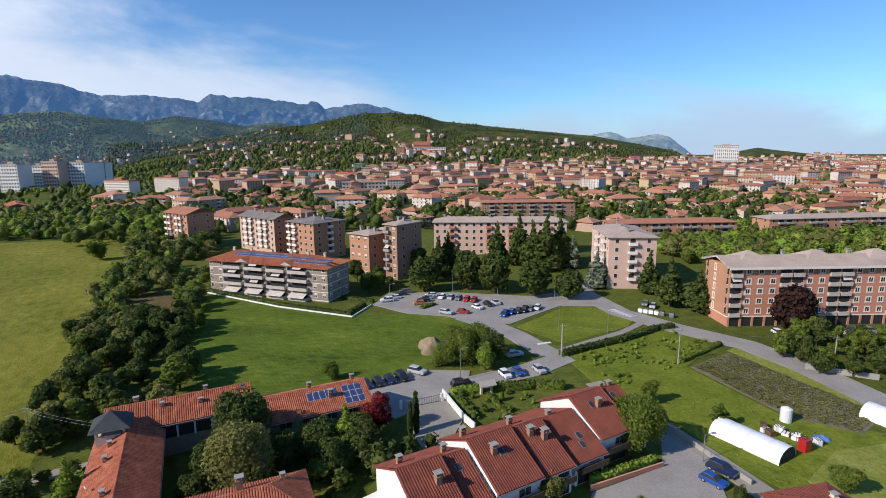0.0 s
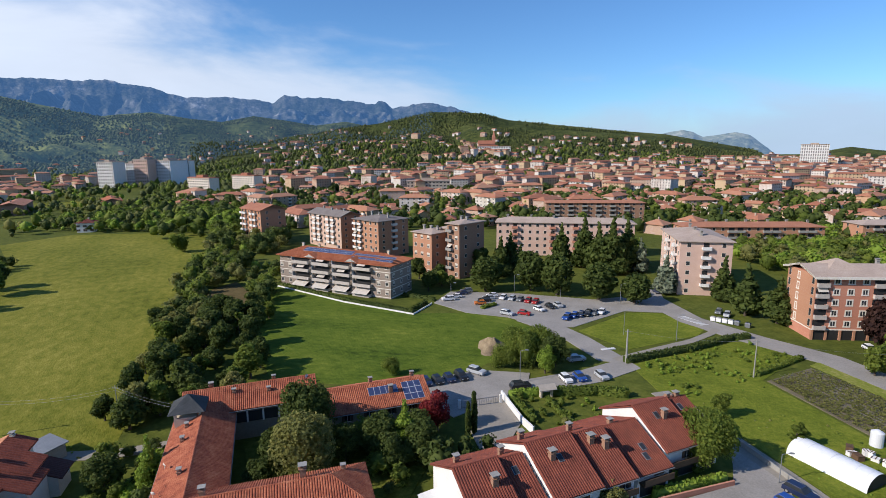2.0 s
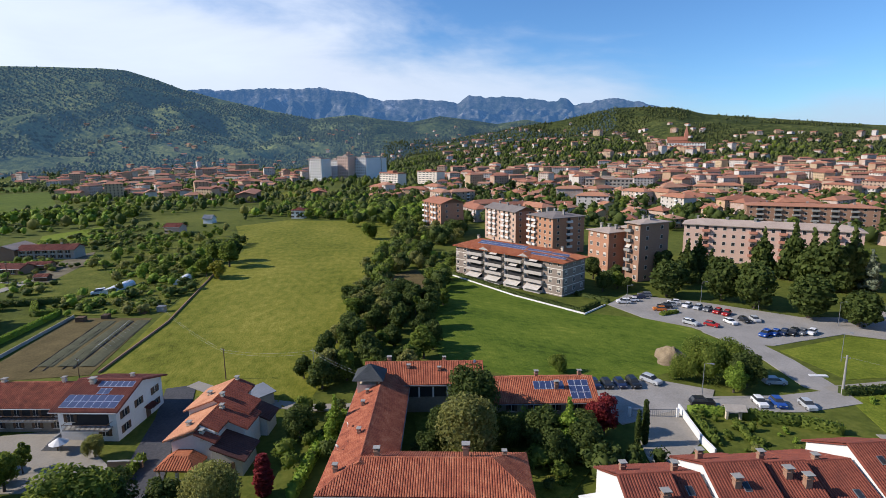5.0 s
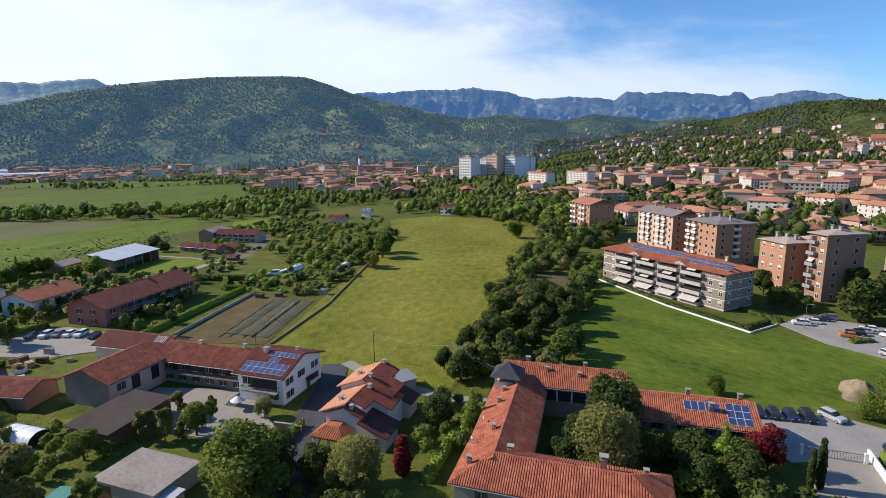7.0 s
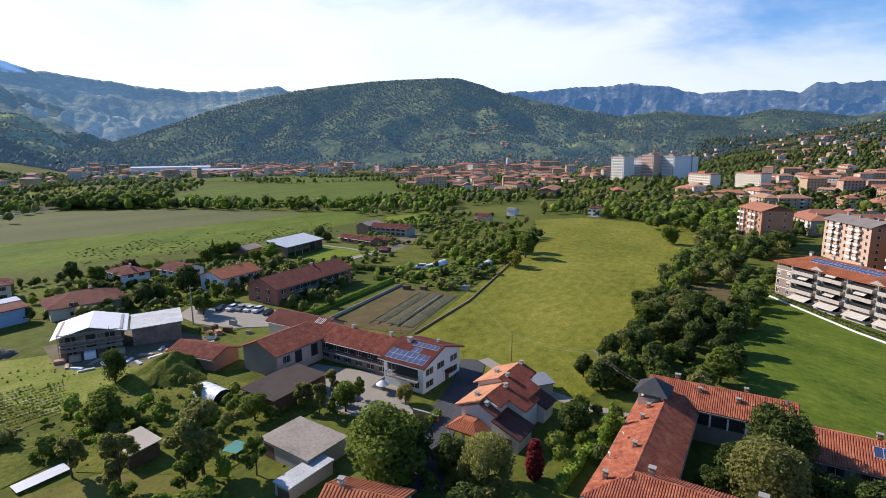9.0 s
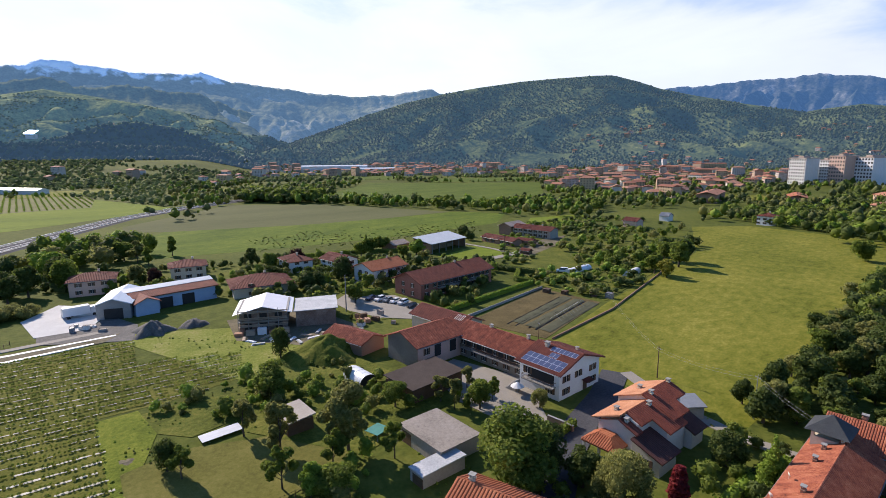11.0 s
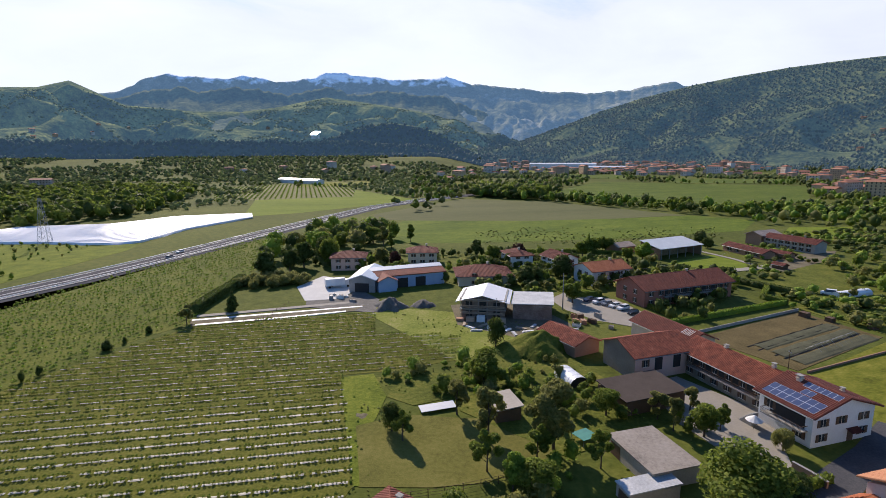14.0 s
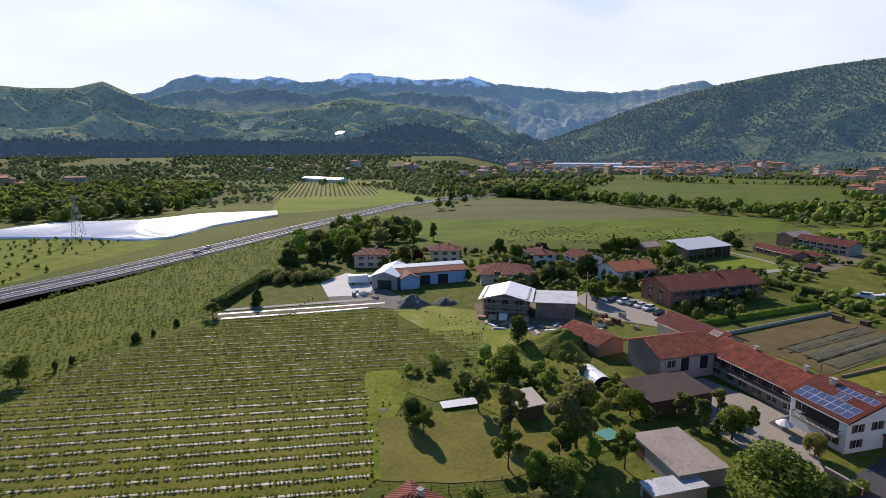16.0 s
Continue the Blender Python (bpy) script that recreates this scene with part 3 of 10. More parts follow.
def snow_cap(m, z0, z1):
    """Snow that lies above a ragged height."""
    nt = m.node_tree
    bs = nt.nodes["Principled BSDF"]
    src = bs.inputs["Base Color"].links[0].from_socket
    pos = nt.nodes["Geometry"].outputs["Position"]
    sp_ = nt.nodes.new("ShaderNodeSeparateXYZ")
    nt.links.new(pos, sp_.inputs[0])
    ns = nt.nodes.new("ShaderNodeTexNoise")
    ns.inputs["Scale"].default_value, ns.inputs["Detail"].default_value = 0.011, 5
    nt.links.new(pos, ns.inputs["Vector"])
    ad = nt.nodes.new("ShaderNodeMath")
    ad.operation = "MULTIPLY_ADD"
    nt.links.new(ns.outputs[0], ad.inputs[0])
    ad.inputs[1].default_value = 260.0
    nt.links.new(sp_.outputs[2], ad.inputs[2])
    mr = nt.nodes.new("ShaderNodeMapRange")
    for i, v in ((1, z0 + 130), (2, z1 + 130), (3, 0.0), (4, 1.0)):
        mr.inputs[i].default_value = v
    nt.links.new(ad.outputs[0], mr.inputs[0])
    mx = nt.nodes.new("ShaderNodeMix")
    mx.data_type = "RGBA"
    mx.inputs[7].default_value = (0.86, 0.88, 0.92, 1)
    nt.links.new(mr.outputs[0], mx.inputs[0])
    nt.links.new(src, mx.inputs[6])
    nt.links.new(mx.outputs[2], bs.inputs["Base Color"])


snow_cap(M_SNOW, 610, 650)
# Middle and north ridges likewise emit blue in place of haze.
M_MIDR = material("middle_ridge", [(0.035, 0.048, 0.022), (0.085, 0.10, 0.04), (0.17, 0.175, 0.075), (0.26, 0.25, 0.12)], 0.004, 0.025, 0.95, 12.0, 0.02, spec=0.0, haze_glow=(0.15, 0.30, 0.54, 0.27))
M_NORTH = material("north_mountain", [(0.014, 0.022, 0.016), (0.034, 0.042, 0.032), (0.09, 0.092, 0.08), (0.27, 0.26, 0.24)], 0.003, 0.02, 0.95, 22.0, 0.014, spec=0.0, haze_glow=(0.10, 0.25, 0.54, 0.40))
NORTH_RANGE = [(-12, -1), (-4, 1.5), (4.9, 4.1), (6.1, 4.55), (8.4, 4.9), (10, 4.7), (12.2, 4.4), (12.8, 4.95), (13.5, 5.2), (14.0, 4.8), (16.5, 5.1), (18.9, 5.4), (21, 5.35), (23.0, 5.5), (24.1, 4.85), (28.3, 5.3), (32.2, 5.2), (35.2, 6.05), (38.7, 6.45), (41, 6.2), (44, 6.2), (46.4, 6.05), (50.4, 5.9), (58, 4.5), (66, 3)]
WEST_RANGE = [(68, 4.5), (72.8, 6.0), (73.7, 6.5), (75, 6.35), (78.1, 5.85), (81.8, 5.72), (85.6, 5.95), (90, 6.5), (94, 6.85), (96.3, 7.7), (97.5, 7.4), (99.2, 7.35), (102, 7.3), (104.5, 7.65), (106, 7.7), (106.8, 7.9), (108.6, 7.85), (109.6, 7.4), (110.9, 7.15), (113.4, 6.8), (114.6, 7.1), (116.4, 7.4), (118, 7.0), (120.1, 7.0), (123.1, 7.2), (124.6, 6.8), (127.1, 5.5), (132, 4.5), (145, 3), (160, 1)]
EAST_PEAKS = [(-26, -1.5), (-23.8, 0.3), (-22.7, 1.2), (-21.6, 1.45), (-20.4, 1.3), (-18.8, 1.05), (-17.8, 1.6), (-16.9, 1.75), (-16, 1.6), (-15, 1.4), (-12, 1.0), (-8, -1)]


def range_mesh(name, stops, r0, r1, seed, jag, label, mats, flutes=1.9, relief=1.0):
    lo, hi = min(s[0] for s in stops), max(s[0] for s in stops)
    az = np.arange(lo, hi, 0.12)

    def zf(a, r):
        el = ridge(a, stops) + jag * (fbm(a * 1.7, a * 0 + seed, seed, 4) - 0.5)
        top = 50 + r1 * np.tan(np.radians(el))
        u = np.clip((r - r0) / (r1 - r0), 0, 1.3)
        x, y = r * np.sin(np.radians(a)), r * np.cos(np.radians(a))
        spur = 1 - np.abs(2 * fbm(x / 520 + 0.3 * np.sin(y / 300), y / 520, seed + 5, 5) - 1)
        flute = 1 - np.abs(2 * fbm(a / flutes + 0.5 * np.sin(r / 310 + seed), r / 800, seed + 25, 3) - 1)
        fine = 1 - np.abs(2 * fbm(x / 150, y / 150, seed + 15, 4) - 1)
        mid = np.sin(np.pi * np.clip(u, 0, 1))
        hold = np.clip((u - 0.72) / 0.28, 0, 1) ** 1.5
        body = 0.80 * u ** 1.1 + relief * (0.45 * (spur - 0.72) * mid + 0.34 * (flute - 0.62) * np.clip(mid * 1.8, 0, 1) + 0.16 * (fine - 0.6) * mid * relief)
        shape = body * (1 - hold) + hold * np.where(u <= 1, 0.80 * u ** 1.1 + 0.2 * hold, 1 - (u - 1) * 1.5)
        return top * np.maximum(shape, -0.02)
    rr = np.concatenate([np.linspace(r0, r1, 64), [r1 + 60, r1 + 140]])
    me, z = fan(az, rr, zf, name, mats)
    return tagged(new(name, me), label, "mountains", kind="structure")


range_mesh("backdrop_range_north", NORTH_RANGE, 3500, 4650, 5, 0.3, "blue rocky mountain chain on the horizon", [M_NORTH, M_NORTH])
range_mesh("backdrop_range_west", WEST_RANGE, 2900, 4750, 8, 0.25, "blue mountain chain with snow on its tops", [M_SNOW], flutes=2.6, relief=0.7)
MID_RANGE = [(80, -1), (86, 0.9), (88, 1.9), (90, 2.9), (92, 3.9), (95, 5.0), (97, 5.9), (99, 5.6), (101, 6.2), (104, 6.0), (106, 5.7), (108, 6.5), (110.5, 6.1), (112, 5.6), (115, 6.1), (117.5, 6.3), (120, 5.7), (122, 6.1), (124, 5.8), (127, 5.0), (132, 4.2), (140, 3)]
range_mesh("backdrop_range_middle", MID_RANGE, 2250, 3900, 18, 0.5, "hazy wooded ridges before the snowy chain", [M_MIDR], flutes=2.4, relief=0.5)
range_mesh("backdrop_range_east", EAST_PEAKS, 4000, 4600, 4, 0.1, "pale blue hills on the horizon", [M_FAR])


# ---- fields, roads and yards, laid on the ground one above another ----
sheet_level = [0.02]


def sheet(name, pts, mat, label, category, lift=None, kind="structure"):
    if lift is None:
        sheet_level[0] += 0.0036
        lift = sheet_level[0]
    a = sum(p[0] * q[1] - q[0] * p[1] for p, q in zip(pts, pts[1:] + pts[:1]))
    bm = bmesh.new()
    slab(bm, pts if a > 0 else pts[::-1], -0.3, lift)
    bm.normal_update()
    bmesh.ops.triangulate(bm, faces=[f for f in bm.faces if len(f.verts) > 4], ngon_method="EAR_CLIP")
    return tagged(part(name, bm, mat), label, category, kind=kind)


def strip(name, line, width, mat, label, category, lift=None):
    """A road along a line of points."""
    if lift is None:
        sheet_level[0] += 0.0036
        lift = sheet_level[0]
    bm = bmesh.new()
    rows = []
    for i, p in enumerate(line):
        p = Vector(p[:2])
        a, b = Vector(line[max(0, i - 1)][:2]), Vector(line[min(len(line) - 1, i + 1)][:2])
        n = (b - a).normalized().orthogonal() * width / 2
        rows.append([bm.verts.new((*(p + n * k), z)) for k, z in ((1.0 + 2.4 * max(lift - 0.2, 0), -0.3), (1, lift), (-1, lift), (-1.0 - 2.4 * max(lift - 0.2, 0), -0.3))])
    for q, r in zip(rows, rows[1:]):
        for j in range(3):
            bm.faces.new((q[j], q[j + 1], r[j + 1], r[j]))
    bmesh.ops.recalc_face_normals(bm, faces=bm.faces[:])
    return tagged(part(name, bm, mat), label, category, kind="structure")


MEADOW = [(-275, 302), (-235, 312), (-188, 319), (-150, 247), (-111, 165), (-92, 126), (-75, 94), (-68, 78), (-80, 71), (-121, 68.5), (-148, 104), (-182, 154), (-211, 199), (-286, 264)]
MEADOW2 = [(-100, 200), (-90, 193), (-55, 172), (-29, 160), (-12, 162), (1, 158), (13, 143), (9, 128), (-4, 122), (-9, 114), (-23, 107), (-52, 107), (-64, 124), (-75, 150)]
sheet("meadow_west", MEADOW, G_MEADOW, "large mown meadow of yellow-green grass", "meadow")
sheet("meadow_east", MEADOW2, G_LUSH, "lush green meadow below the flats", "meadow")
sheet("field_sown", [(-390, -98), (-420, -105), (-566, -46), (-540, 45), (-431, 142), (-405, 80), (-388, 19), (-383, -70)], G_FIELD, "flat sown field of brownish green", "field")
sheet("field_green", [(-383, -72), (-388, 19), (-405, 80), (-431, 144), (-404, 181), (-350, 150), (-315, 78), (-294, 3), (-284, -59), (-330, -85)], G_STRIP, "bright green field beside the sown one", "field")
sheet("field_barn", [(-243, 73), (-257, 90), (-266, 101), (-239, 110), (-228, 92)], G_SPRING, "mown lawn beside the barn", "lawn")
sheet("field_behind_farm", [(-330, 162), (-368, 186), (-376, 240), (-340, 222), (-318, 192), (-303, 174)], G_SPRING, "mown lawn behind the farmstead", "lawn")
sheet("farm_court", [(-254, 122), (-232, 112), (-222, 122), (-262, 152), (-282, 166), (-278, 152)], G_SOIL, "bare shaded yard of the farmstead", "yard")
sheet("orchard_ground", [(-120, -165)] + [(-144, -172), (-89, -109), (-96, -106), (-112, -102), (-128, -98), (-141, -92), (-151, -95), (-192, -102), (-215, -106), (-291, -128), (-332, -144), (-293, -144), (-244, -150), (-207, -156), (-181, -161), (-158, -164)], G_ORCH, "rough grass of a young orchard", "field")
PLANTATION = [(-94, -106), (-111, -101), (-138, -90), (-149, -67), (-157, -40), (-138, -35), (-140, -23), (-138, -11), (-122, -10), (-114, -24), (-110, -36), (-85, -27), (-71, -22), (-66, -23), (-57, -26), (-49, -77), (-76, -113)]
sheet("plantation_ground", PLANTATION, G_PLANT, "grassy ground between plantation rows", "field")
sheet("field_mid", [(-425, -170), (-395, -205), (-700, -330), (-760, -250), (-560, -95), (-500, -120)], G_SPRING, "bright green field past the highway", "field")
FAR_ORCHARD = [(-520, -300), (-590, -172), (-800, -225), (-830, -330), (-700, -400)]
sheet("orchard_far_ground", FAR_ORCHARD, G_KITCHEN_PALE, "pale olive ground of a far orchard", "field")
sheet("field_far", [(-560, 70), (-620, 40), (-900, 150), (-800, 420), (-560, 300), (-500, 190)], G_BRIGHT, "green field behind a line of trees", "field")
sheet("verge_ground", [(-150, -195), (-250, -195), (-275, -203), (-255, -310), (-283, -342), (-200, -380), (-120, -260)], G_FRESH, "rough green scrubland beside the highway", "field")
sheet("rough_lawn", [(30, 124), (62, 146), (72, 133), (57, 118), (36, 106), (33, 110)], G_FRESH, "uneven rough lawn with tall weeds", "lawn")
sheet("lawn_corner", [(21, 148), (39, 167), (49, 167), (57, 153), (53, 147), (32, 134.5)], G_FRESH, "lawn between street and footpath", "lawn")
sheet("lower_lawn", [(36, 106), (57, 118), (65, 94), (83, 86), (75, 62), (54, 66), (48, 78), (41, 98)], G_FRESH, "lawn round the polytunnel", "lawn")
sheet("dry_verge", [(72, 128), (76, 131), (82.5, 118), (84.5, 104), (85.5, 94), (84.4, 93.6)], G_DRY, "dry trodden grass strip beside the plot", "grass")
sheet("vegetable_plot", [(58, 118), (71.5, 126.5), (84, 94), (75, 87.5), (66, 93.7)], G_SOIL, "vegetable plot with dark soil", "field")
sheet("kitchen_garden", [(-144, 53), (-172, 92), (-149, 102), (-123, 67.5)], G_KITCHEN, "kitchen garden with dry soil beds", "field")
sheet("pergola_lawn", [(-88.1, -26.6), (-90.1, -23.6), (-93.4, -16.6), (-93.1, -7.9), (-94.0, 7.8), (-83.5, 11.3), (-73.6, -1.9), (-71.5, -10.2), (-70.4, -21.2)], G_LAWN, "short lawn with a dug patch", "lawn")
sheet("garden_bed_ground", [(-109.2, -28.4), (-112.5, -21.3), (-114.2, -9.8), (-104.5, -5.4), (-97.1, -17.3), (-100.6, -23.9)], G_ROUGH, "dry vegetable ground with weeds", "garden")
sheet("waste_ground", [(-139, -27), (-121, -11), (-126, -3), (-140, 10), (-156, 6), (-160, -14), (-164, -40), (-160, -46)], G_DRY, "dry rough ground beside the building site", "waste ground")
sheet("grass_verge", [(-108.7, -35.9), (-111.3, -29.0), (-100.4, -23.6), (-90.1, -23.6), (-88.1, -26.6), (-70.7, -21.1), (-70.5, -22.1), (-88.8, -28.8)], G_FRESH, "bright uncut grass along the plantation", "grass")
sheet("site_ground", [(-168, -17), (-174, 0), (-172, 18), (-150, 20), (-140, 20), (-134, 12), (-141, 0), (-148, -13)], G_SOIL, "trodden bare soil of the building site", "bare ground")
sheet("garden_ground", [(-121, -11), (-96, -8), (-82, 11), (-96, 32), (-112, 24), (-132, 14), (-128, -2)], G_ROUGH, "rough garden ground behind the sheds", "garden")
sheet("village_ground", [(-152, 20), (-160, 60), (-215, 95), (-250, 60), (-262, 0), (-250, -60), (-225, -85), (-200, -22), (-170, 10)], G_ROUGH, "garden ground of the village", "garden")
sheet("allotment_ground", [(-252, 143), (-286, 262), (-213, 198), (-183, 153), (-150, 105), (-174, 94), (-215, 98)], G_ROUGH, "rough ground of the garden plots", "garden")
def plot(a0, a1, r0, r1, lean=0.0):
    """Four corners of a field between two bearings and two distances."""
    return [(-r * math.sin(radians(a)), r * math.cos(radians(a))) for a, r in ((a0, r0), (a1, r0 + lean), (a1 - 0.8, r1 + lean), (a0 + 0.6, r1))]


FAR_PLOTS = [(63, 74, 960, 1100, -60, G_BRIGHT), (50, 57, 700, 800, 30, G_MEADOW), (53, 60, 1150, 1330, 20, G_BRIGHT), (69, 77, 1250, 1420, 0, G_FIELD), (77, 84, 1000, 1180, 40, G_BRIGHT), (40, 47, 620, 690, 20, G_MEADOW), (42, 50, 1400, 1560, 0, G_MEADOW), (60, 68, 1480, 1640, 0, G_BRIGHT), (84, 91, 1250, 1420, 0, G_MEADOW), (104, 112, 820, 940, -20, G_MEADOW), (122, 131, 900, 1020, 30, G_MEADOW), (90, 96, 760, 850, 20, G_MEADOW)]
for a0, a1, r0, r1, lean, mat in FAR_PLOTS:
    sheet("field_valley", plot(a0, a1, r0, r1, lean), mat, "open green field on the valley floor", "field", 0.3)
# streets
strip("road_highway", [(-60, -206), (-110, -193.5), (-152, -180.5), (-188, -169.8), (-218, -163.4), (-257, -156.6), (-305, -149), (-343, -142.5), (-471, -118), (-540, -88), (-595, -52), (-760, 30), (-900, 70)], 13.5, M_HIGHWAY, "two-lane grey main road on a low bank", "road", 0.5)
strip("road_street", [(52, 200), (50, 184), (55.5, 161), (67, 145), (79, 132), (85, 116), (88, 100), (92, 70), (98, 30)], 8.5, M_ASPHALT, "grey residential street", "road")
strip("road_access", [(6, 158), (14, 150), (20, 141), (26, 128), (29, 124), (20, 117), (8, 111), (-4, 105), (-12, 97)], 7.0, M_ASPHALT, "grey access street with parked cars", "road")
sheet("parking_ground", [(-24, 172), (-20, 187), (3, 187), (30, 181), (52, 190), (58, 168), (47, 168), (38, 168.5), (26, 157), (20, 151), (12, 150), (1, 158.5), (-12, 162)], M_ASPHALT, "asphalt parking lot between trees", "parking lot")
strip("footpath", [(27, 127), (40, 136), (50, 142.5), (57, 149), (60, 153)], 2.2, M_PAVE, "pale footpath across the lawn", "path")
strip("road_lane", [(33, 110), (37, 100), (40, 92), (45, 79), (50, 64), (56, 45), (60, 20)], 4.2, M_PAVE, "narrow pale lane along a wall", "road")
sheet("drive_yard", [(39, 90), (43.5, 79), (41, 68), (30, 62.5), (20, 66), (22, 71.6), (35.2, 78), (37.5, 84)], M_ASPHALT, "paved drive behind the terraced houses", "yard")
sheet("farm_yard", [(-117, 39), (-101, 51), (-83, 46.5), (-80, 42), (-87, 37), (-95, 33), (-112, 31)], M_PAVE, "pale paved farmyard", "yard")
# Dark asphalt on this lane stands in for the shadow lying on it.
strip("road_villa", [(-98, 72), (-88, 62), (-80, 52), (-72, 44), (-62, 36), (-50, 30)], 6.0, M_HIGHWAY, "narrow lane beside the white house", "road")
strip("road_meadow_edge", [(-97, 74), (-80, 73), (-66, 76), (-58, 80)], 3.0, M_PAVE, "pale lane along the meadow", "road")
sheet("parking_west", [(-188, 22), (-180, 38), (-160, 46), (-150, 40), (-156, 28), (-166, 20), (-178, 16)], M_PAVE, "pale gravel parking space", "parking lot")
strip("road_west", [(-156, 30), (-180, 22), (-205, 28), (-212, 55), (-214, 78), (-229, 93), (-238, 111), (-246, 121)], 4.5, M_PAVE, "pale village lane", "road")
strip("farm_path", [(-238, 111), (-255, 107), (-277, 97)], 2.2, M_PAVE, "pale path beside the barn lawn", "path")
M_DRIVE = material("pale_concrete_drive", [(0.46, 0.45, 0.43), (0.60, 0.59, 0.56)], 0.2, 2.0, 0.9)
sheet("warehouse_yard", [(-168, -67), (-186, -77), (-204, -73), (-199, -62), (-186, -54), (-172, -55)], M_DRIVE, "pale concrete yard in front of a warehouse", "yard")
sheet("yard_dirt", [(-161, -64), (-168, -66.5), (-172, -54.5), (-186, -53.5), (-172, -42), (-157, -40)], G_GRAVEL, "dark gravel yard beside the warehouse", "yard")
sheet("parking_strip", [(-26, 103), (-21, 109), (-6, 117.5), (6, 117), (5, 108), (-8, 101), (-17, 95)], M_ASPHALT, "asphalt strip with parked cars", "parking lot")
sheet("drive_court", [(-5.4, 100), (-0.6, 104.4), (3.4, 93.6), (1, 86), (-5, 88)], M_PAVE, "pale paved forecourt behind the gate", "yard")
sheet("dirt_ground", [(56, 74), (66, 82), (80, 85), (86, 76), (72, 60), (58, 64)], G_DRY, "trodden dry ground beside the polytunnel", "dirt ground")
strip("drive_gate", [(-4, 92), (-2, 86), (0, 82)], 5.0, M_PAVE, "paved driveway behind a gate", "path")
sheet("courtyard", [(-46, 82), (-36, 66), (-14, 68), (-10, 88), (-30, 84)], G_ROUGH, "shaded garden court of the farmhouse", "yard")

# ---- houses ----
def slopes(L, W, h, rise, over, kind, gable_over=None, hips=(1, 1)):
    """Roof planes as (eave a, eave b, ridge b, ridge a); the ridge runs along x."""
    go = over if gable_over is None else gable_over
    k = rise / (W / 2)
    ze, y, zr = h - over * k, W / 2 + over, h + rise
    x0, x1 = -L / 2 - go, L / 2 + go
    if kind == "gable":
        return [((x0, -y, ze), (x1, -y, ze), (x1, 0, zr), (x0, 0, zr)), ((x1, y, ze), (x0, y, ze), (x0, 0, zr), (x1, 0, zr))]
    x0, x1 = -L / 2 - over, L / 2 + over
    r0 = min(x0 + y * 1.0 * hips[0], 0) if hips[0] else -L / 2 - go
    r1 = max(x1 - y * 1.0 * hips[1], 0) if hips[1] else L / 2 + go
    if not hips[0]:
        x0 = r0
    if not hips[1]:
        x1 = r1
    out = [((x0, -y, ze), (x1, -y, ze), (r1, 0, zr), (r0, 0, zr)), ((x1, y, ze), (x0, y, ze), (r0, 0, zr), (r1, 0, zr))]
    if hips[0]:
        out.append(((x0, y, ze), (x0, -y, ze), (r0, 0, zr), (r0, 0, zr)))
    if hips[1]:
        out.append(((x1, -y, ze), (x1, y, ze), (r1, 0, zr), (r1, 0, zr)))
    return out


def tiled(name, planes, mat, parent, pitch=0.5, thick=0.2, wave=0.12):
    """Tiled roof: slabs with thickness under a skin of round tile columns in courses."""
    bm = bmesh.new()
    rng = random.Random(len(planes) * 7 + 3)
    for A, B, C, D in planes:
        A, B, C, D = (Vector(p) for p in (A, B, C, D))
        ring = [A, B, C, D] if (C - D).length > 1e-4 else [A, B, C]
        hi = [bm.verts.new(p) for p in ring]
        lo = [bm.verts.new(p - Vector((0, 0, thick))) for p in ring]
        n = len(ring)
        bm.faces.new(hi)
        bm.faces.new(lo[::-1])
        for i in range(n):
            bm.faces.new((lo[i], lo[(i + 1) % n], hi[(i + 1) % n], hi[i]))
        e = B - A
        length = e.length
        e = e / length
        sD, sC = (D - A).dot(e), (C - A).dot(e)
        up = D - A - e * sD
        nrm = e.cross(up).normalized()
        cols = max(2, int(length / pitch))
        courses = max(2, int(up.length / 1.4))

        def reach(s):
            if s < sD:
                return s / max(sD, 1e-6)
            if s > sC:
                return (length - s) / max(length - sC, 1e-6)
            return 1.0
        prev = None
        for i in range(cols):
            jit = rng.uniform(-0.015, 0.015)
            for f, hgt in ((0.0, 0.0), (0.28, 1.0), (0.72, 1.0)) if i < cols - 1 else ((0.0, 0.0), (0.28, 1.0), (0.72, 1.0), (1.0, 0.0)):
                s = length * (i + f) / cols
                top = max(reach(s), 0.0)
                line = []
                for c in range(courses + 1):
                    v = c / courses * top
                    lift = 0.02 + wave * hgt + (jit if hgt else 0) + 0.014 * (c % 2)
                    line.append(bm.verts.new(A + e * s + up * v + nrm * lift))
                if prev:
                    for c in range(courses):
                        bm.faces.new((prev[c], line[c], line[c + 1], prev[c + 1]))
                prev = line
    return part(name, bm, mat, parent)


def plain_roof(name, planes, mat, parent, thick=0.3):
    bm = bmesh.new()
    for pl in planes:
        ring = [Vector(p) for p in pl]
        if (ring[2] - ring[3]).length < 1e-4:
            ring = ring[:3]
        hi = [bm.verts.new(p) for p in ring]
        lo = [bm.verts.new(p - Vector((0, 0, thick))) for p in ring]
        bm.faces.new(hi)
        bm.faces.new(lo[::-1])
        for i in range(len(ring)):
            bm.faces.new((lo[i], lo[(i + 1) % len(ring)], hi[(i + 1) % len(ring)], hi[i]))
    return part(name, bm, mat, parent)


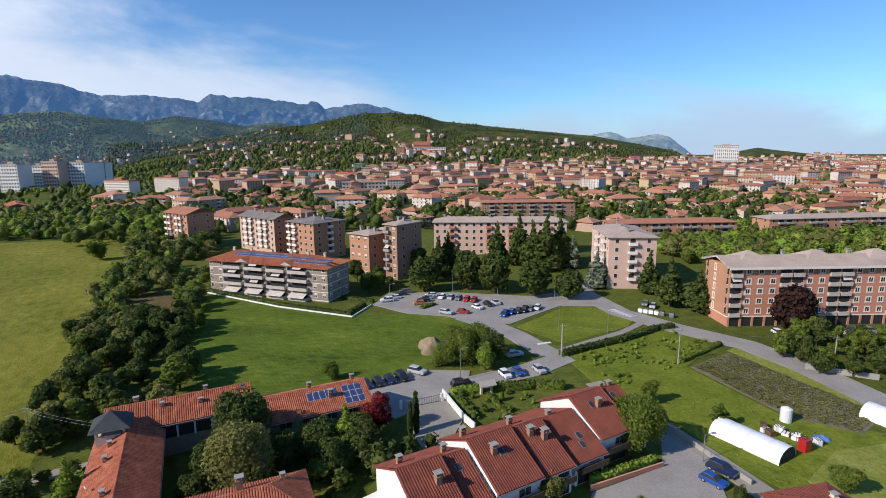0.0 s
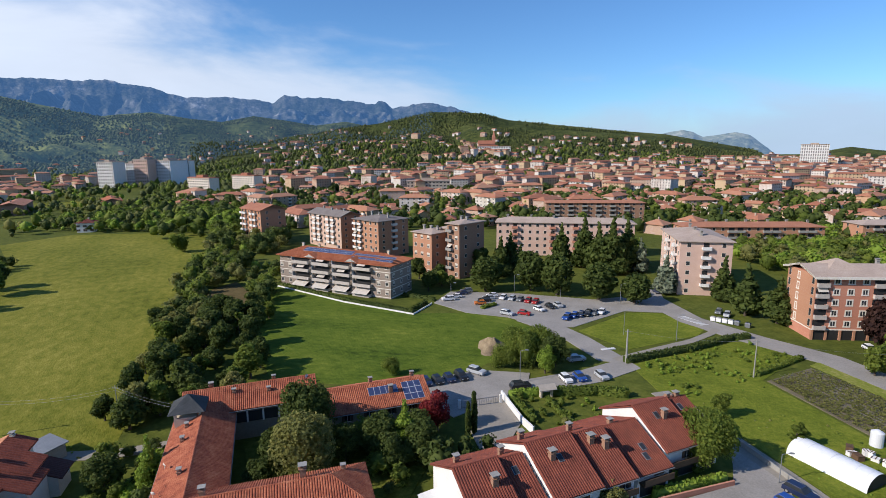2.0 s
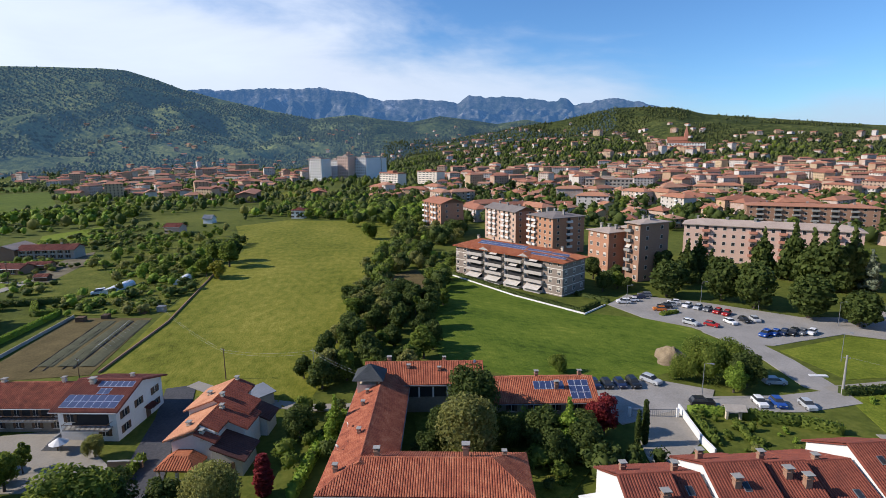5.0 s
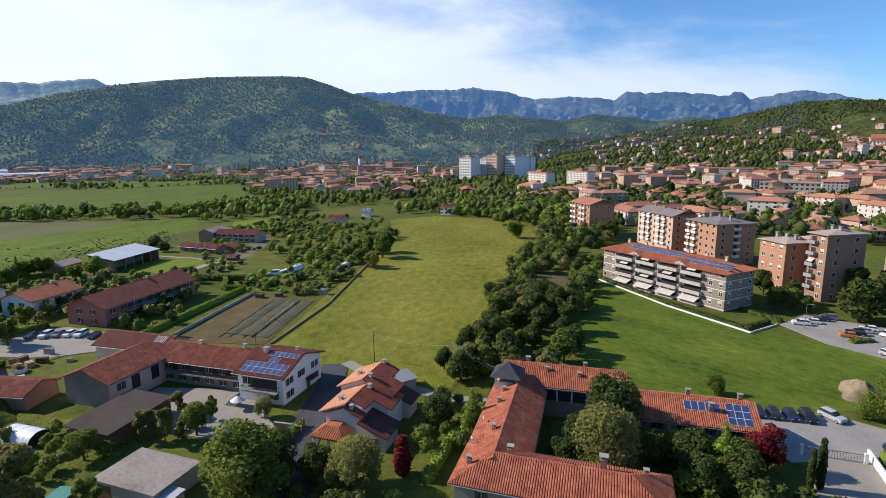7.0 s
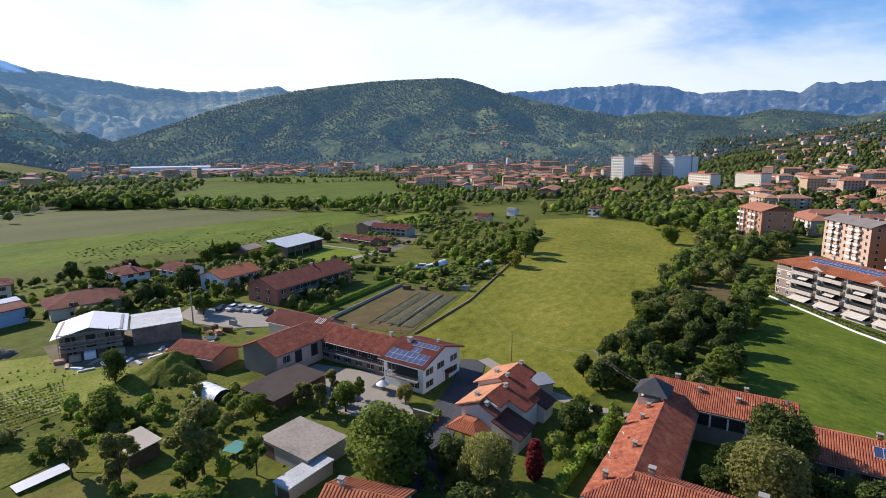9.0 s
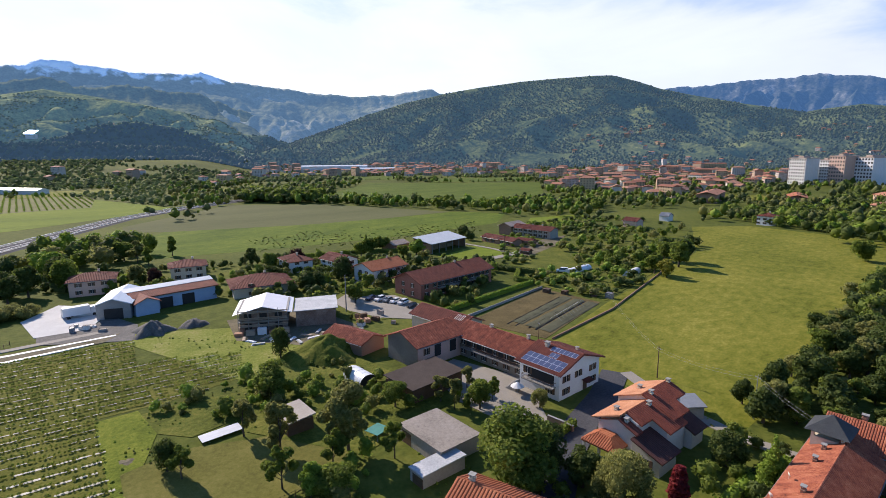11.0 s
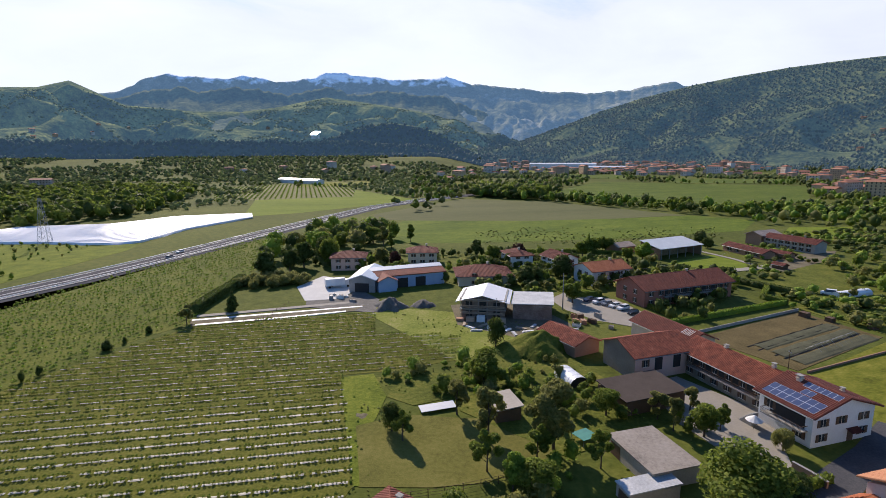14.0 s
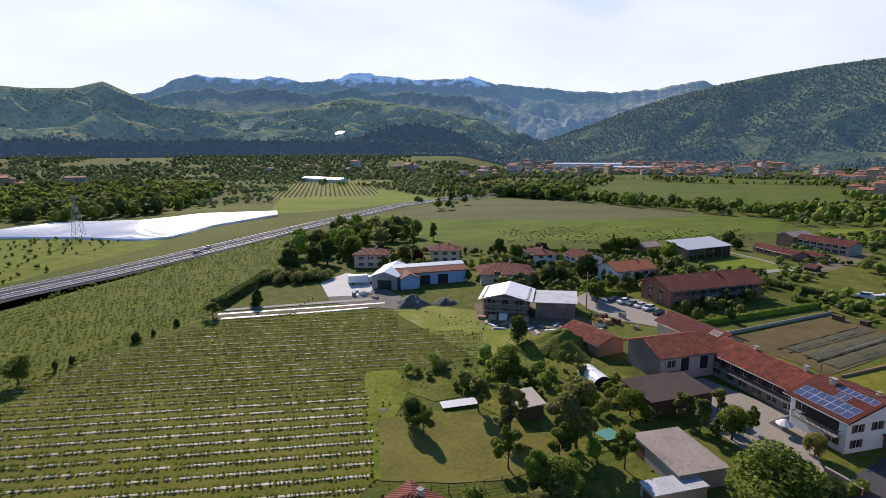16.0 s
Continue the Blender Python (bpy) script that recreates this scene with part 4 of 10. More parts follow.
def walls(name, L, W, h, mat, parent, rise=0.0, z0=-0.3, mono=False):
    """Closed wall body; with a rise its ends go up into gables."""
    bm = bmesh.new()
    a, b = L / 2, W / 2
    prof = [(-b, z0), (b, z0), (b, h - 0.12), (-b, h - 0.12)]
    if rise:
        prof = [(-b, z0), (b, z0), (b, h - 0.12), (0, h + rise - 0.12), (-b, h - 0.12)]
    ends = [[bm.verts.new((x, y, z)) for y, z in prof] for x in (-a, a)]
    n = len(prof)
    bm.faces.new(ends[0][::-1])
    bm.faces.new(ends[1])
    for i in range(n):
        bm.faces.new((ends[0][i], ends[0][(i + 1) % n], ends[1][(i + 1) % n], ends[1][i]))
    return part(name, bm, mat, parent)


SHARED = {}


def window_meshes(w, h, style):
    key = (round(w, 2), round(h, 2), style)
    if key in SHARED:
        return SHARED[key]
    bm = bmesh.new()
    t = 0.32 if style == "wide" else 0.11
    for x0, x1, z0, z1 in ((-w / 2 - t, w / 2 + t, h, h + t), (-w / 2 - t - 0.08, w / 2 + t + 0.08, -t, 0), (-w / 2 - t, -w / 2, 0, h), (w / 2, w / 2 + t, 0, h), (-0.04, 0.04, 0, h)):
        cuboid(bm, x0, x1, -0.10 if z1 <= 0 else -0.06, 0.02, z0, z1)
    fr = bpy.data.meshes.new("window")
    bm.to_mesh(fr)
    bm.free()
    fr.materials.append(M_FRAME)
    bm = bmesh.new()
    cuboid(bm, -w / 2 + 0.003, w / 2 - 0.003, -0.02, 0.02, 0.003, h - 0.003)
    pn = bpy.data.meshes.new("pane")
    bm.to_mesh(pn)
    bm.free()
    pn.materials.append(M_GLASS)
    sh = None
    if style == "roller":
        bm = bmesh.new()
        n = 6
        prof = [(-0.022, h - 0.003)]
        for i in range(n):
            z1 = h - 0.003 - i * (h * 0.55 / n)
            prof += [(-0.05, z1 - 0.01), (-0.055, z1 - h * 0.55 / n + 0.03), (-0.03, z1 - h * 0.55 / n + 0.02)]
        prof.append((-0.022, h * 0.45))
        rims = [[bm.verts.new((x, y, z)) for y, z in prof] for x in (-w / 2 + 0.01, w / 2 - 0.01)]
        for i in range(len(prof)):
            k = (i + 1) % len(prof)
            bm.faces.new((rims[0][i], rims[0][k], rims[1][k], rims[1][i]))
        sh = bpy.data.meshes.new("shutter")
        bm.to_mesh(sh)
        bm.free()
        sh.materials.append(M_SHUT)
    elif style == "wing":
        bm = bmesh.new()
        cuboid(bm, -0.02, w / 2 - 0.02, -0.05, -0.005, 0, h)
        for i in range(5):
            cuboid(bm, 0.04, w / 2 - 0.08, -0.075, -0.05, 0.1 + i * h / 5.4, 0.1 + i * h / 5.4 + h / 8)
        sh = bpy.data.meshes.new("shutter")
        bm.to_mesh(sh)
        bm.free()
        sh.materials.append(M_WOOD)
    SHARED[key] = (fr, pn, sh)
    return SHARED[key]


SIDES = {"front": 0, "right": 90, "back": 180, "left": 270}


def on_side(side, L, W, u, z, out=0.0):
    """Pose on a wall: u metres along it from its middle, z up; the wall's outside is -y."""
    a = SIDES[side]
    d = W / 2 if side in ("front", "back") else L / 2
    return pose(0, 0, 0, 0, 0, a) @ pose(u, -d - out, z)


def far_window(parent, side, L, W, u, z, w, h):
    """Window as one piece, for houses far away: frame and pane in one mesh."""
    key = ("far_window", round(w, 2), round(h, 2))
    if key not in SHARED:
        bm = bmesh.new()
        cuboid(bm, -w / 2 - 0.1, w / 2 + 0.1, -0.05, 0.02, -0.1, h + 0.1, 0)
        cuboid(bm, -w / 2, w / 2, -0.07, 0.0, 0, h, 1)
        me = bpy.data.meshes.new("window")
        bm.to_mesh(me)
        bm.free()
        me.materials.append(M_FRAME)
        me.materials.append(M_GLASS)
        SHARED[key] = me
    return child("window", SHARED[key], parent, on_side(side, L, W, u, z))


def window(parent, side, L, W, u, z, w=1.1, h=1.4, style="roller"):
    fr, pn, sh = window_meshes(w, h, style)
    ob = child("window", fr, parent, on_side(side, L, W, u, z))
    child("pane", pn, ob)
    if sh is not None and style == "roller" and random.random() < 0.75:
        child("shutter", sh, ob)
    if sh is not None and style == "wing":
        child("shutter", sh, ob, pose(w / 2 + 0.02, -0.03, 0))
        child("shutter", sh, ob, pose(-w + 0.02, -0.03, 0))
    return ob


def chimney(parent, x, y, z, mat=None, s=1.0, h=1.3):
    key = ("chimney", mat.name if mat else "", s, h)
    if key not in SHARED:
        bm = bmesh.new()
        cuboid(bm, -0.35 * s, 0.35 * s, -0.3 * s, 0.3 * s, -0.9, h * s)
        cuboid(bm, -0.45 * s, 0.45 * s, -0.4 * s, 0.4 * s, h * s - 0.35, h * s - 0.22)
        for cx in (-0.28, 0.28):
            for cy in (-0.22, 0.22):
                cuboid(bm, (cx - 0.06) * s, (cx + 0.06) * s, (cy - 0.06) * s, (cy + 0.06) * s, h * s, h * s + 0.22, 0)
        cuboid(bm, -0.5 * s, 0.5 * s, -0.45 * s, 0.45 * s, h * s + 0.22, h * s + 0.32, 1)
        me = bpy.data.meshes.new("chimney")
        bm.to_mesh(me)
        bm.free()
        me.materials.append(mat or M_CREAM)
        me.materials.append(M_CONC)
        SHARED[key] = me
    return child("chimney", SHARED[key], parent, pose(x, y, z))


def solar(parent, plane, rows, lift=0.14):
    """Panels on a roof plane: each row is (u0, u1, v0, v1, columns, lines) as parts of the eave and of the slope."""
    A, B, C, D = (Vector(p) for p in plane)
    e = (B - A).normalized()
    up = (D - A) - e * (D - A).dot(e)
    sl, up = up.length, up.normalized()
    nrm = e.cross(up)
    for u0, u1, v0, v1, nc, nl in rows:
        w, h = (u1 - u0) / nc, (v1 - v0) / nl
        key = ("solar", round(w, 2), round(h, 2))
        if key not in SHARED:
            bm = bmesh.new()
            cuboid(bm, 0.02, w - 0.02, 0.02, h - 0.02, 0, 0.04, 1)
            cuboid(bm, 0.06, w - 0.06, 0.06, h - 0.06, 0.035, 0.046, 0)
            me = bpy.data.meshes.new("solar_panel")
            bm.to_mesh(me)
            bm.free()
            me.materials.append(M_SOLAR)
            me.materials.append(M_SOLAR_F)
            SHARED[key] = me
        for i in range(nc):
            for j in range(nl):
                o = A + e * (u0 + i * w) + up * (v0 + j * h) + nrm * lift
                child("solar_panel", SHARED[key], parent, Matrix.Translation(o) @ Matrix((e, up, nrm)).transposed().to_4x4())


def balcony(parent, side, L, W, u, z, length, depth=1.3, mat=None, rail="solid", awning=None, label=""):
    key = ("balcony", round(length, 1), depth, rail, (mat or M_CONC).name)
    if key not in SHARED:
        bm = bmesh.new()
        a = length / 2
        cuboid(bm, -a, a, -depth, 0.0, -0.2, 0.0, 1)
        if rail == "solid":
            cuboid(bm, -a, a, -depth - 0.06, -depth + 0.06, -0.2, 0.95, 0)
            for x in (-a, a - 0.1):
                cuboid(bm, x, x + 0.1, -depth + 0.06, 0.0, 0.0, 0.95, 0)
        else:
            cuboid(bm, -a, a, -depth, -depth + 0.05, 0.93, 1.0, 0)
            n = int(length / 0.22)
            for i in range(n + 1):
                x = -a + i * length / n
                cuboid(bm, x - 0.02, x + 0.02, -depth, -depth + 0.04, 0, 0.95, 0)
            for x in (-a, a - 0.05):
                cuboid(bm, x, x + 0.05, -depth + 0.05, 0.0, 0.85, 0.95, 0)
        # Near-black panel on the wall in place of a shaded doorway.
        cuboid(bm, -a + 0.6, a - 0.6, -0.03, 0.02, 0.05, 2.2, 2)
        me = bpy.data.meshes.new("balcony")
        bm.to_mesh(me)
        bm.free()
        for m in (mat or M_CONC, M_CONC, M_DARK):
            me.materials.append(m)
        SHARED[key] = me
    ob = child("balcony", SHARED[key], parent, on_side(side, L, W, u, z))
    if awning:
        w, drop, reach = awning
        bm = bmesh.new()
        n = 6
        for i in range(n):
            y0, y1 = -reach * i / n, -reach * (i + 1) / n
            z0, z1 = 2.45 - drop * (i / n) ** 1.1, 2.45 - drop * ((i + 1) / n) ** 1.1
            v = [bm.verts.new(p) for p in ((-w / 2, y0, z0), (w / 2, y0, z0), (w / 2, y1, z1), (-w / 2, y1, z1))]
            bm.faces.new(v[::-1])
        bmesh.ops.remove_doubles(bm, verts=bm.verts, dist=0.001)
        bmesh.ops.solidify(bm, geom=bm.faces[:], thickness=0.03)
        aw = part("awning", bm, M_AWN, ob)
    return ob


def house(name, label, category, x, y, yaw, group=""):
    ob = new(name)
    ob.empty_display_size = 1
    ob.matrix_basis = pose(x, y, 0, 0, 0, yaw)
    return tagged(ob, label, category, group)


# flats with long balconies below the brick blocks
b = house("apartment_building", "four-storey grey brick flats with white balconies and awnings", "apartment building", -60.9, 190.6, -20.6)
L, W, H = 51, 14, 12.3
walls("wall", L, W, H, M_BRICK_PALE, b)
pl = slopes(L, W, H, 2.4, 1.0, "hip", hips=(1, 1))
tiled("roof", pl, M_TILE_ORANGE, b, 0.5)
solar(b, pl[0], [(10, 33, 4.6, 7.4, 18, 2), (34, 44.5, 4.9, 6.3, 8, 1), (34, 44.5, 2.6, 4.0, 8, 1), (45, 52, 4.6, 6.0, 5, 1), (45, 52, 2.4, 3.8, 5, 1)])
for i in range(4):
    bm = bmesh.new()
    z = 0.35 + i * 3.0
    cuboid(bm, -L / 2 - 0.04, L / 2 + 0.04, -W / 2 - 0.04, W / 2 + 0.04, z, z + 0.25)
    part("floor_band", bm, M_FRAME, b)
for i in range(4):
    z = 0.7 + i * 3.0
    for u in (-24.5, -20.5, 20.5, 24):
        window(b, "front", L, W, u, z + 0.9, 1.2, 1.3)
    for u in (-5, 0, 5):
        window(b, "right", L, W, u, z + 0.9, 1.2, 1.3)
        window(b, "left", L, W, u, z + 0.9, 1.2, 1.3)
    for k, (u, ln) in enumerate(((-14.2, 8.4), (-4.6, 8.6), (4.9, 8.2), (14.0, 8.2))):
        if i == 0:
            balcony(b, "front", L, W, u, z - 0.4, ln - 1.0, 2.0, M_PARAPET, "solid", (6.6, 1.3, 3.2))
        else:
            balcony(b, "front", L, W, u, z, ln - 0.5, 1.5, M_PARAPET, "solid", (3.4, 0.9, 1.7) if (i * 5 + k * 2) % 7 in (0, 3) else None)
            bm = bmesh.new()
            cuboid(bm, u - 0.5 * ln - 0.05, u - 0.5 * ln + 0.05, -W / 2 - 1.1, -W / 2, z, z + 2.3)
            part("partition", bm, M_DUSTY if (i + k) % 2 else M_FRAME, b)
for u in (-9.5, 9.5):
    bm = bmesh.new()
    pr = [(-3.0, 0), (3.0, 0), (0, 1.5)]
    f = [bm.verts.new((px, -W / 2 - 1.3, H - 0.1 + pz)) for px, pz in pr]
    g = [bm.verts.new((px, -W / 2 + 3.6, H - 0.1 + pz)) for px, pz in pr]
    bm.faces.new(f)
    bm.faces.new(g[::-1])
    for i in range(3):
        bm.faces.new((f[i], g[i], g[(i + 1) % 3], f[(i + 1) % 3]))
    d = part("dormer", bm, M_TILE_ORANGE, b)
    d.matrix_basis = pose(u, 0, 0)
    bm = bmesh.new()
    bm.faces.new([bm.verts.new((px, -W / 2 - 1.36, H - 0.1 + pz)) for px, pz in ((-2.5, 0.0), (2.5, 0.0), (0, 1.22))])
    bmesh.ops.solidify(bm, geom=bm.faces[:], thickness=0.06)
    part("dormer_front", bm, M_WHITE, b).matrix_basis = pose(u, 0, 0)
for u in (-20, -12, -3, 6, 13, 20):
    chimney(b, u, 0.6, H + 2.1, M_CREAM, 1.1, 1.0)


def brick_block(label, x, y, yaw, L, W, H, wall_mat, storeys, cols, bal_cols, side_cols=2, roof=M_ROOF_GREY, rise=2.0, style="roller", ends_mat=None, roof_kind="hip", chim=3, bal_side_right=0, bal_w=3.0, rail="solid", bal_mat=None, over=0.8, white_fascia=False, far=False, front_mat=None, awnings=False):
    b = house("apartment_building", label, "apartment building", x, y, yaw, "blocks of flats")
    walls("wall", L, W, H, wall_mat, b)
    if ends_mat is not None:
        for s in (-1, 1):
            bm = bmesh.new()
            cuboid(bm, s * L / 2 - 0.05, s * L / 2 + 0.05, -W / 2 - 0.01, W / 2 + 0.01, 0, H - 0.15)
            part("end_wall", bm, ends_mat, b)
    if front_mat is not None:
        bm = bmesh.new()
        cuboid(bm, -L / 2, L / 2, -W / 2 - 0.02, -W / 2 + 0.1, 0, H - 0.2)
        part("front_wall", bm, front_mat, b)
    if roof_kind == "gable":
        bm = bmesh.new()
        for s in (-1, 1):
            tri = [bm.verts.new((s * L / 2, *q)) for q in ((-W / 2, H - 0.2), (W / 2, H - 0.2), (0, H + rise - 0.3))]
            bm.faces.new(tri)
        bmesh.ops.solidify(bm, geom=bm.faces[:], thickness=0.1)
        part("gable_wall", bm, wall_mat, b)
    if roof_kind == "flat":
        bm = bmesh.new()
        cuboid(bm, -L / 2 - over, L / 2 + over, -W / 2 - over, W / 2 + over, H - 0.12, H + 0.25)
        part("roof", bm, roof, b)
    else:
        plain_roof("roof", slopes(L, W, H, rise, over, roof_kind, hips=(1, 1)), roof, b)
    if white_fascia:
        bm = bmesh.new()
        k = rise / (W / 2) * over
        for s in (-1, 1):
            cuboid(bm, -L / 2 - over, L / 2 + over, s * (W / 2 + over) - 0.12, s * (W / 2 + over) + 0.12, H - k - 0.5, H - k + 0.02)
            cuboid(bm, s * (L / 2 + over) - 0.12, s * (L / 2 + over) + 0.12, -W / 2 - over, W / 2 + over, H - k - 0.5, H - k + 0.02)
        part("fascia", bm, M_FRAME, b)
    st = H / storeys
    for i in range(storeys):
        z = i * st
        for c in range(cols):
            u = -L / 2 + (c + 0.5) * L / cols
            if c in bal_cols:
                if i or storeys < 4:
                    balcony(b, "front", L, W, u, z + 0.25, min(bal_w, L / cols), 1.3, bal_mat or M_CONC, rail, (2.2, 1.1, 1.3) if awnings and (i * 3 + c * 5) % 4 == 1 else None)
            else:
                if far:
                    far_window(b, "front", L, W, u, z + 0.95, 1.25, 1.4)
                else:
                    window(b, "front", L, W, u, z + 0.95, 1.25, 1.4, style)
        for c in range(side_cols):
            u = -W / 2 + (c + 0.5) * W / side_cols
            for side in ("left", "right"):
                if side == "right" and bal_side_right and c == bal_side_right - 1:
                    if i:
                        balcony(b, "right", L, W, u, z + 0.25, 3.0, 1.2, bal_mat or M_CONC, rail)
                else:
                    far_window(b, side, L, W, u, z + 0.95, 1.15, 1.35)
    rz = random.Random(int(x * 7 + y))
    for c in range(chim):
        chimney(b, -L / 2 + (c + 0.5) * L / chim + rz.uniform(-1, 1), rz.uniform(-1.2, 1.2), H + (rise if roof_kind != "flat" else 0.3) - 0.6, M_CONC, 1.3, 1.0)
    return b


brick_block("brick block of flats with a red gable roof and white balconies", -139.6, 290.0, -38, 24, 15, 19.5, M_BRICK_ORANGE, 6, 6, (0, 1, 3, 4), 2, M_TILE_TOWN, rise=2.6, roof_kind="gable", bal_mat=M_WHITE, far=True)
brick_block("brick block of flats with stacked white balconies", -93.6, 278.2, -38, 31, 12, 18, M_BRICK_ORANGE, 6, 7, (1, 2, 4, 5), 2, M_ROOF_DARK, rise=2.2, roof_kind="gable", bal_mat=M_WHITE, far=True, front_mat=M_BRICK_PINK, awnings=True)
brick_block("brick block of flats with a grey hipped roof", -62.8, 259.0, -38, 20, 19, 18, M_BRICK_ORANGE, 6, 5, (0, 1), 3, M_ROOF_DARK, bal_mat=M_WHITE, bal_side_right=2, far=True, awnings=True)
brick_block("brick block of flats with a roof terrace", -30.7, 219.8, -38, 11.5, 13, 17.8, M_BRICK_ORANGE, 5, 3, (), 2, M_ROOF_GREY, rise=1.2, bal_side_right=2)
brick_block("brick stair tower joining two blocks of flats", -21.2, 220.4, -38, 8.5, 9, 19.4, M_BRICK_BROWN, 5, 1, (), 1, M_ROOF_GREY, rise=1.0, chim=1)
brick_block("tall brick block of flats with recessed balconies", -16.4, 214.6, -38, 6.6, 15, 22.4, M_BRICK_BROWN, 6, 2, (0,), 2, M_ROOF_GREY, rise=1.2, chim=2, awnings=True)
brick_block("long pale pink block of flats with red balconies", 28, 264, -3, 65, 12, 16.5, M_PINK, 5, 18, (2, 7, 10, 15), 2, M_ROOF_GREY, rise=1.8, bal_mat=M_BRICK_RED, chim=6, far=True)
brick_block("pink block of flats with white balconies at one end", 70, 205, -94, 30, 17, 19.5, M_PINK, 6, 8, (3, 6), 3, M_ROOF_GREY, rise=1.8, bal_side_right=2, bal_mat=M_WHITE)
# large brick slab beside the street
b = house("apartment_building", "large five-storey red brick flats with cream windows", "apartment building", 109.9, 154.4, 1.5, "blocks of flats")
L, W, H = 57.0, 13.5, 17.8
walls("wall", L, W, H, M_BRICK_RED, b)
bm = bmesh.new()
cuboid(bm, -L / 2 - 0.05, -L / 2 + 0.05, -W / 2 - 0.01, W / 2 + 0.01, 2.9, H - 0.15)
part("end_wall", bm, M_BRICK_ORANGE, b)
plain_roof("roof", slopes(L, W, H, 1.9, 1.2, "gable", 0.9), M_ROOF_GREY, b, 0.25)
for u, w_ in ((-19.5, 9), (0.5, 10), (19, 10)):
    hp = plain_roof("roof_hip", slopes(w_, 8.5, H + 0.9, 2.3, 0.3, "hip"), M_ROOF_GREY, b, 0.3)
    hp.matrix_basis = pose(u, 0.6, 0)
for s_ in (-1, 1):
    bm = bmesh.new()
    cuboid(bm, -L / 2 - 0.9, L / 2 + 0.9, s_ * (W / 2 + 1.2) - 0.12, s_ * (W / 2 + 1.2) + 0.12, H - 0.85, H - 0.2)
    part("fascia", bm, M_FRAME, b)
    for q in (-1, 1):
        bm = bmesh.new()
        v = [bm.verts.new((s_ * (L / 2 + 0.92), y, z)) for y, z in ((q * (W / 2 + 1.2), H - 0.85), (q * (W / 2 + 1.2), H - 0.25), (0, H + 2.0), (0, H + 1.4))]
        bm.faces.new(v)
        bmesh.ops.solidify(bm, geom=bm.faces[:], thickness=0.16)
        part("fascia", bm, M_FRAME, b)
bm = bmesh.new()
cuboid(bm, -L / 2 - 0.12, L / 2 + 0.12, -W / 2 - 0.12, W / 2 + 0.12, 2.75, 3.05)
part("floor_band", bm, M_WARM, b)
# Flat dark panel paints the arcade's shade; the wall behind is solid.
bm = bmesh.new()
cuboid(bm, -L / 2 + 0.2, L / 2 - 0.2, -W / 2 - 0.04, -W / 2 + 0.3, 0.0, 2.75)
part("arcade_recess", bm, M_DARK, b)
for i in range(17):
    bm = bmesh.new()
    cuboid(bm, -L / 2 + i * 3.54, -L / 2 + 0.6 + i * 3.54, -W / 2 - 0.3, -W / 2 + 0.2, -0.2, 2.75)
    part("pillar", bm, M_BRICK_ORANGE, b)
for i in range(5):
    z = 3.05 + i * (H - 3.2) / 5
    for c in range(16):
        u = -L / 2 + (c + 0.5) * L / 16
        if c in (0, 4, 5, 8, 9, 13, 14):
            balcony(b, "front", L, W, u, z + 0.05, 3.1, 0.7, M_PARAPET, "solid", (2.6, 0.9, 0.75) if (i * 7 + c) % 9 == 3 else None)
            # Dark panel on the wall paints the shade within the loggia.
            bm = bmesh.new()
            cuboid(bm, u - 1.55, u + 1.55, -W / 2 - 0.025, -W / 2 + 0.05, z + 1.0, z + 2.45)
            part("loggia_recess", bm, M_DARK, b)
        else:
            window(b, "front", L, W, u, z + 0.85, 1.15, 1.25, "wide")
    window(b, "left", L, W, -1.2, z + 0.5, 0.7, 1.6, "wide")
    far_window(b, "left", L, W, 5.6, z + 0.5, 0.9, 1.9)
    far_window(b, "left", L, W, -5.6, z + 0.5, 0.9, 1.9)
for u, v_ in ((-8, 2.2), (4, 2.4), (12, 2.2), (25, 1.5)):
    chimney(b, u, v_, H + 1.4, M_CONC, 1.2, 1.0)
brick_block("long low brick flats with terraces", 122, 285, 3, 68, 14, 12.5, M_BRICK_ORANGE, 4, 16, (1, 2, 5, 6, 9, 10, 13, 14), 2, M_TILE_TOWN, rise=1.5, chim=7, bal_w=4, far=True)
brick_block("long low brick flats with a grey roof", 220, 300, 6, 84, 14, 12.5, M_BRICK_ORANGE, 4, 18, (1, 2, 5, 6, 9, 10, 13, 14), 2, M_ROOF_GREY, rise=1.5, chim=8, bal_w=4, far=True)
brick_block("dark brick flats with rows of balconies", 60, 380, 2, 66, 14, 15, M_BRICK_BROWN, 5, 14, (1, 3, 5, 7, 9, 11), 2, M_TILE_TOWN, rise=1.2, bal_w=4, far=True)

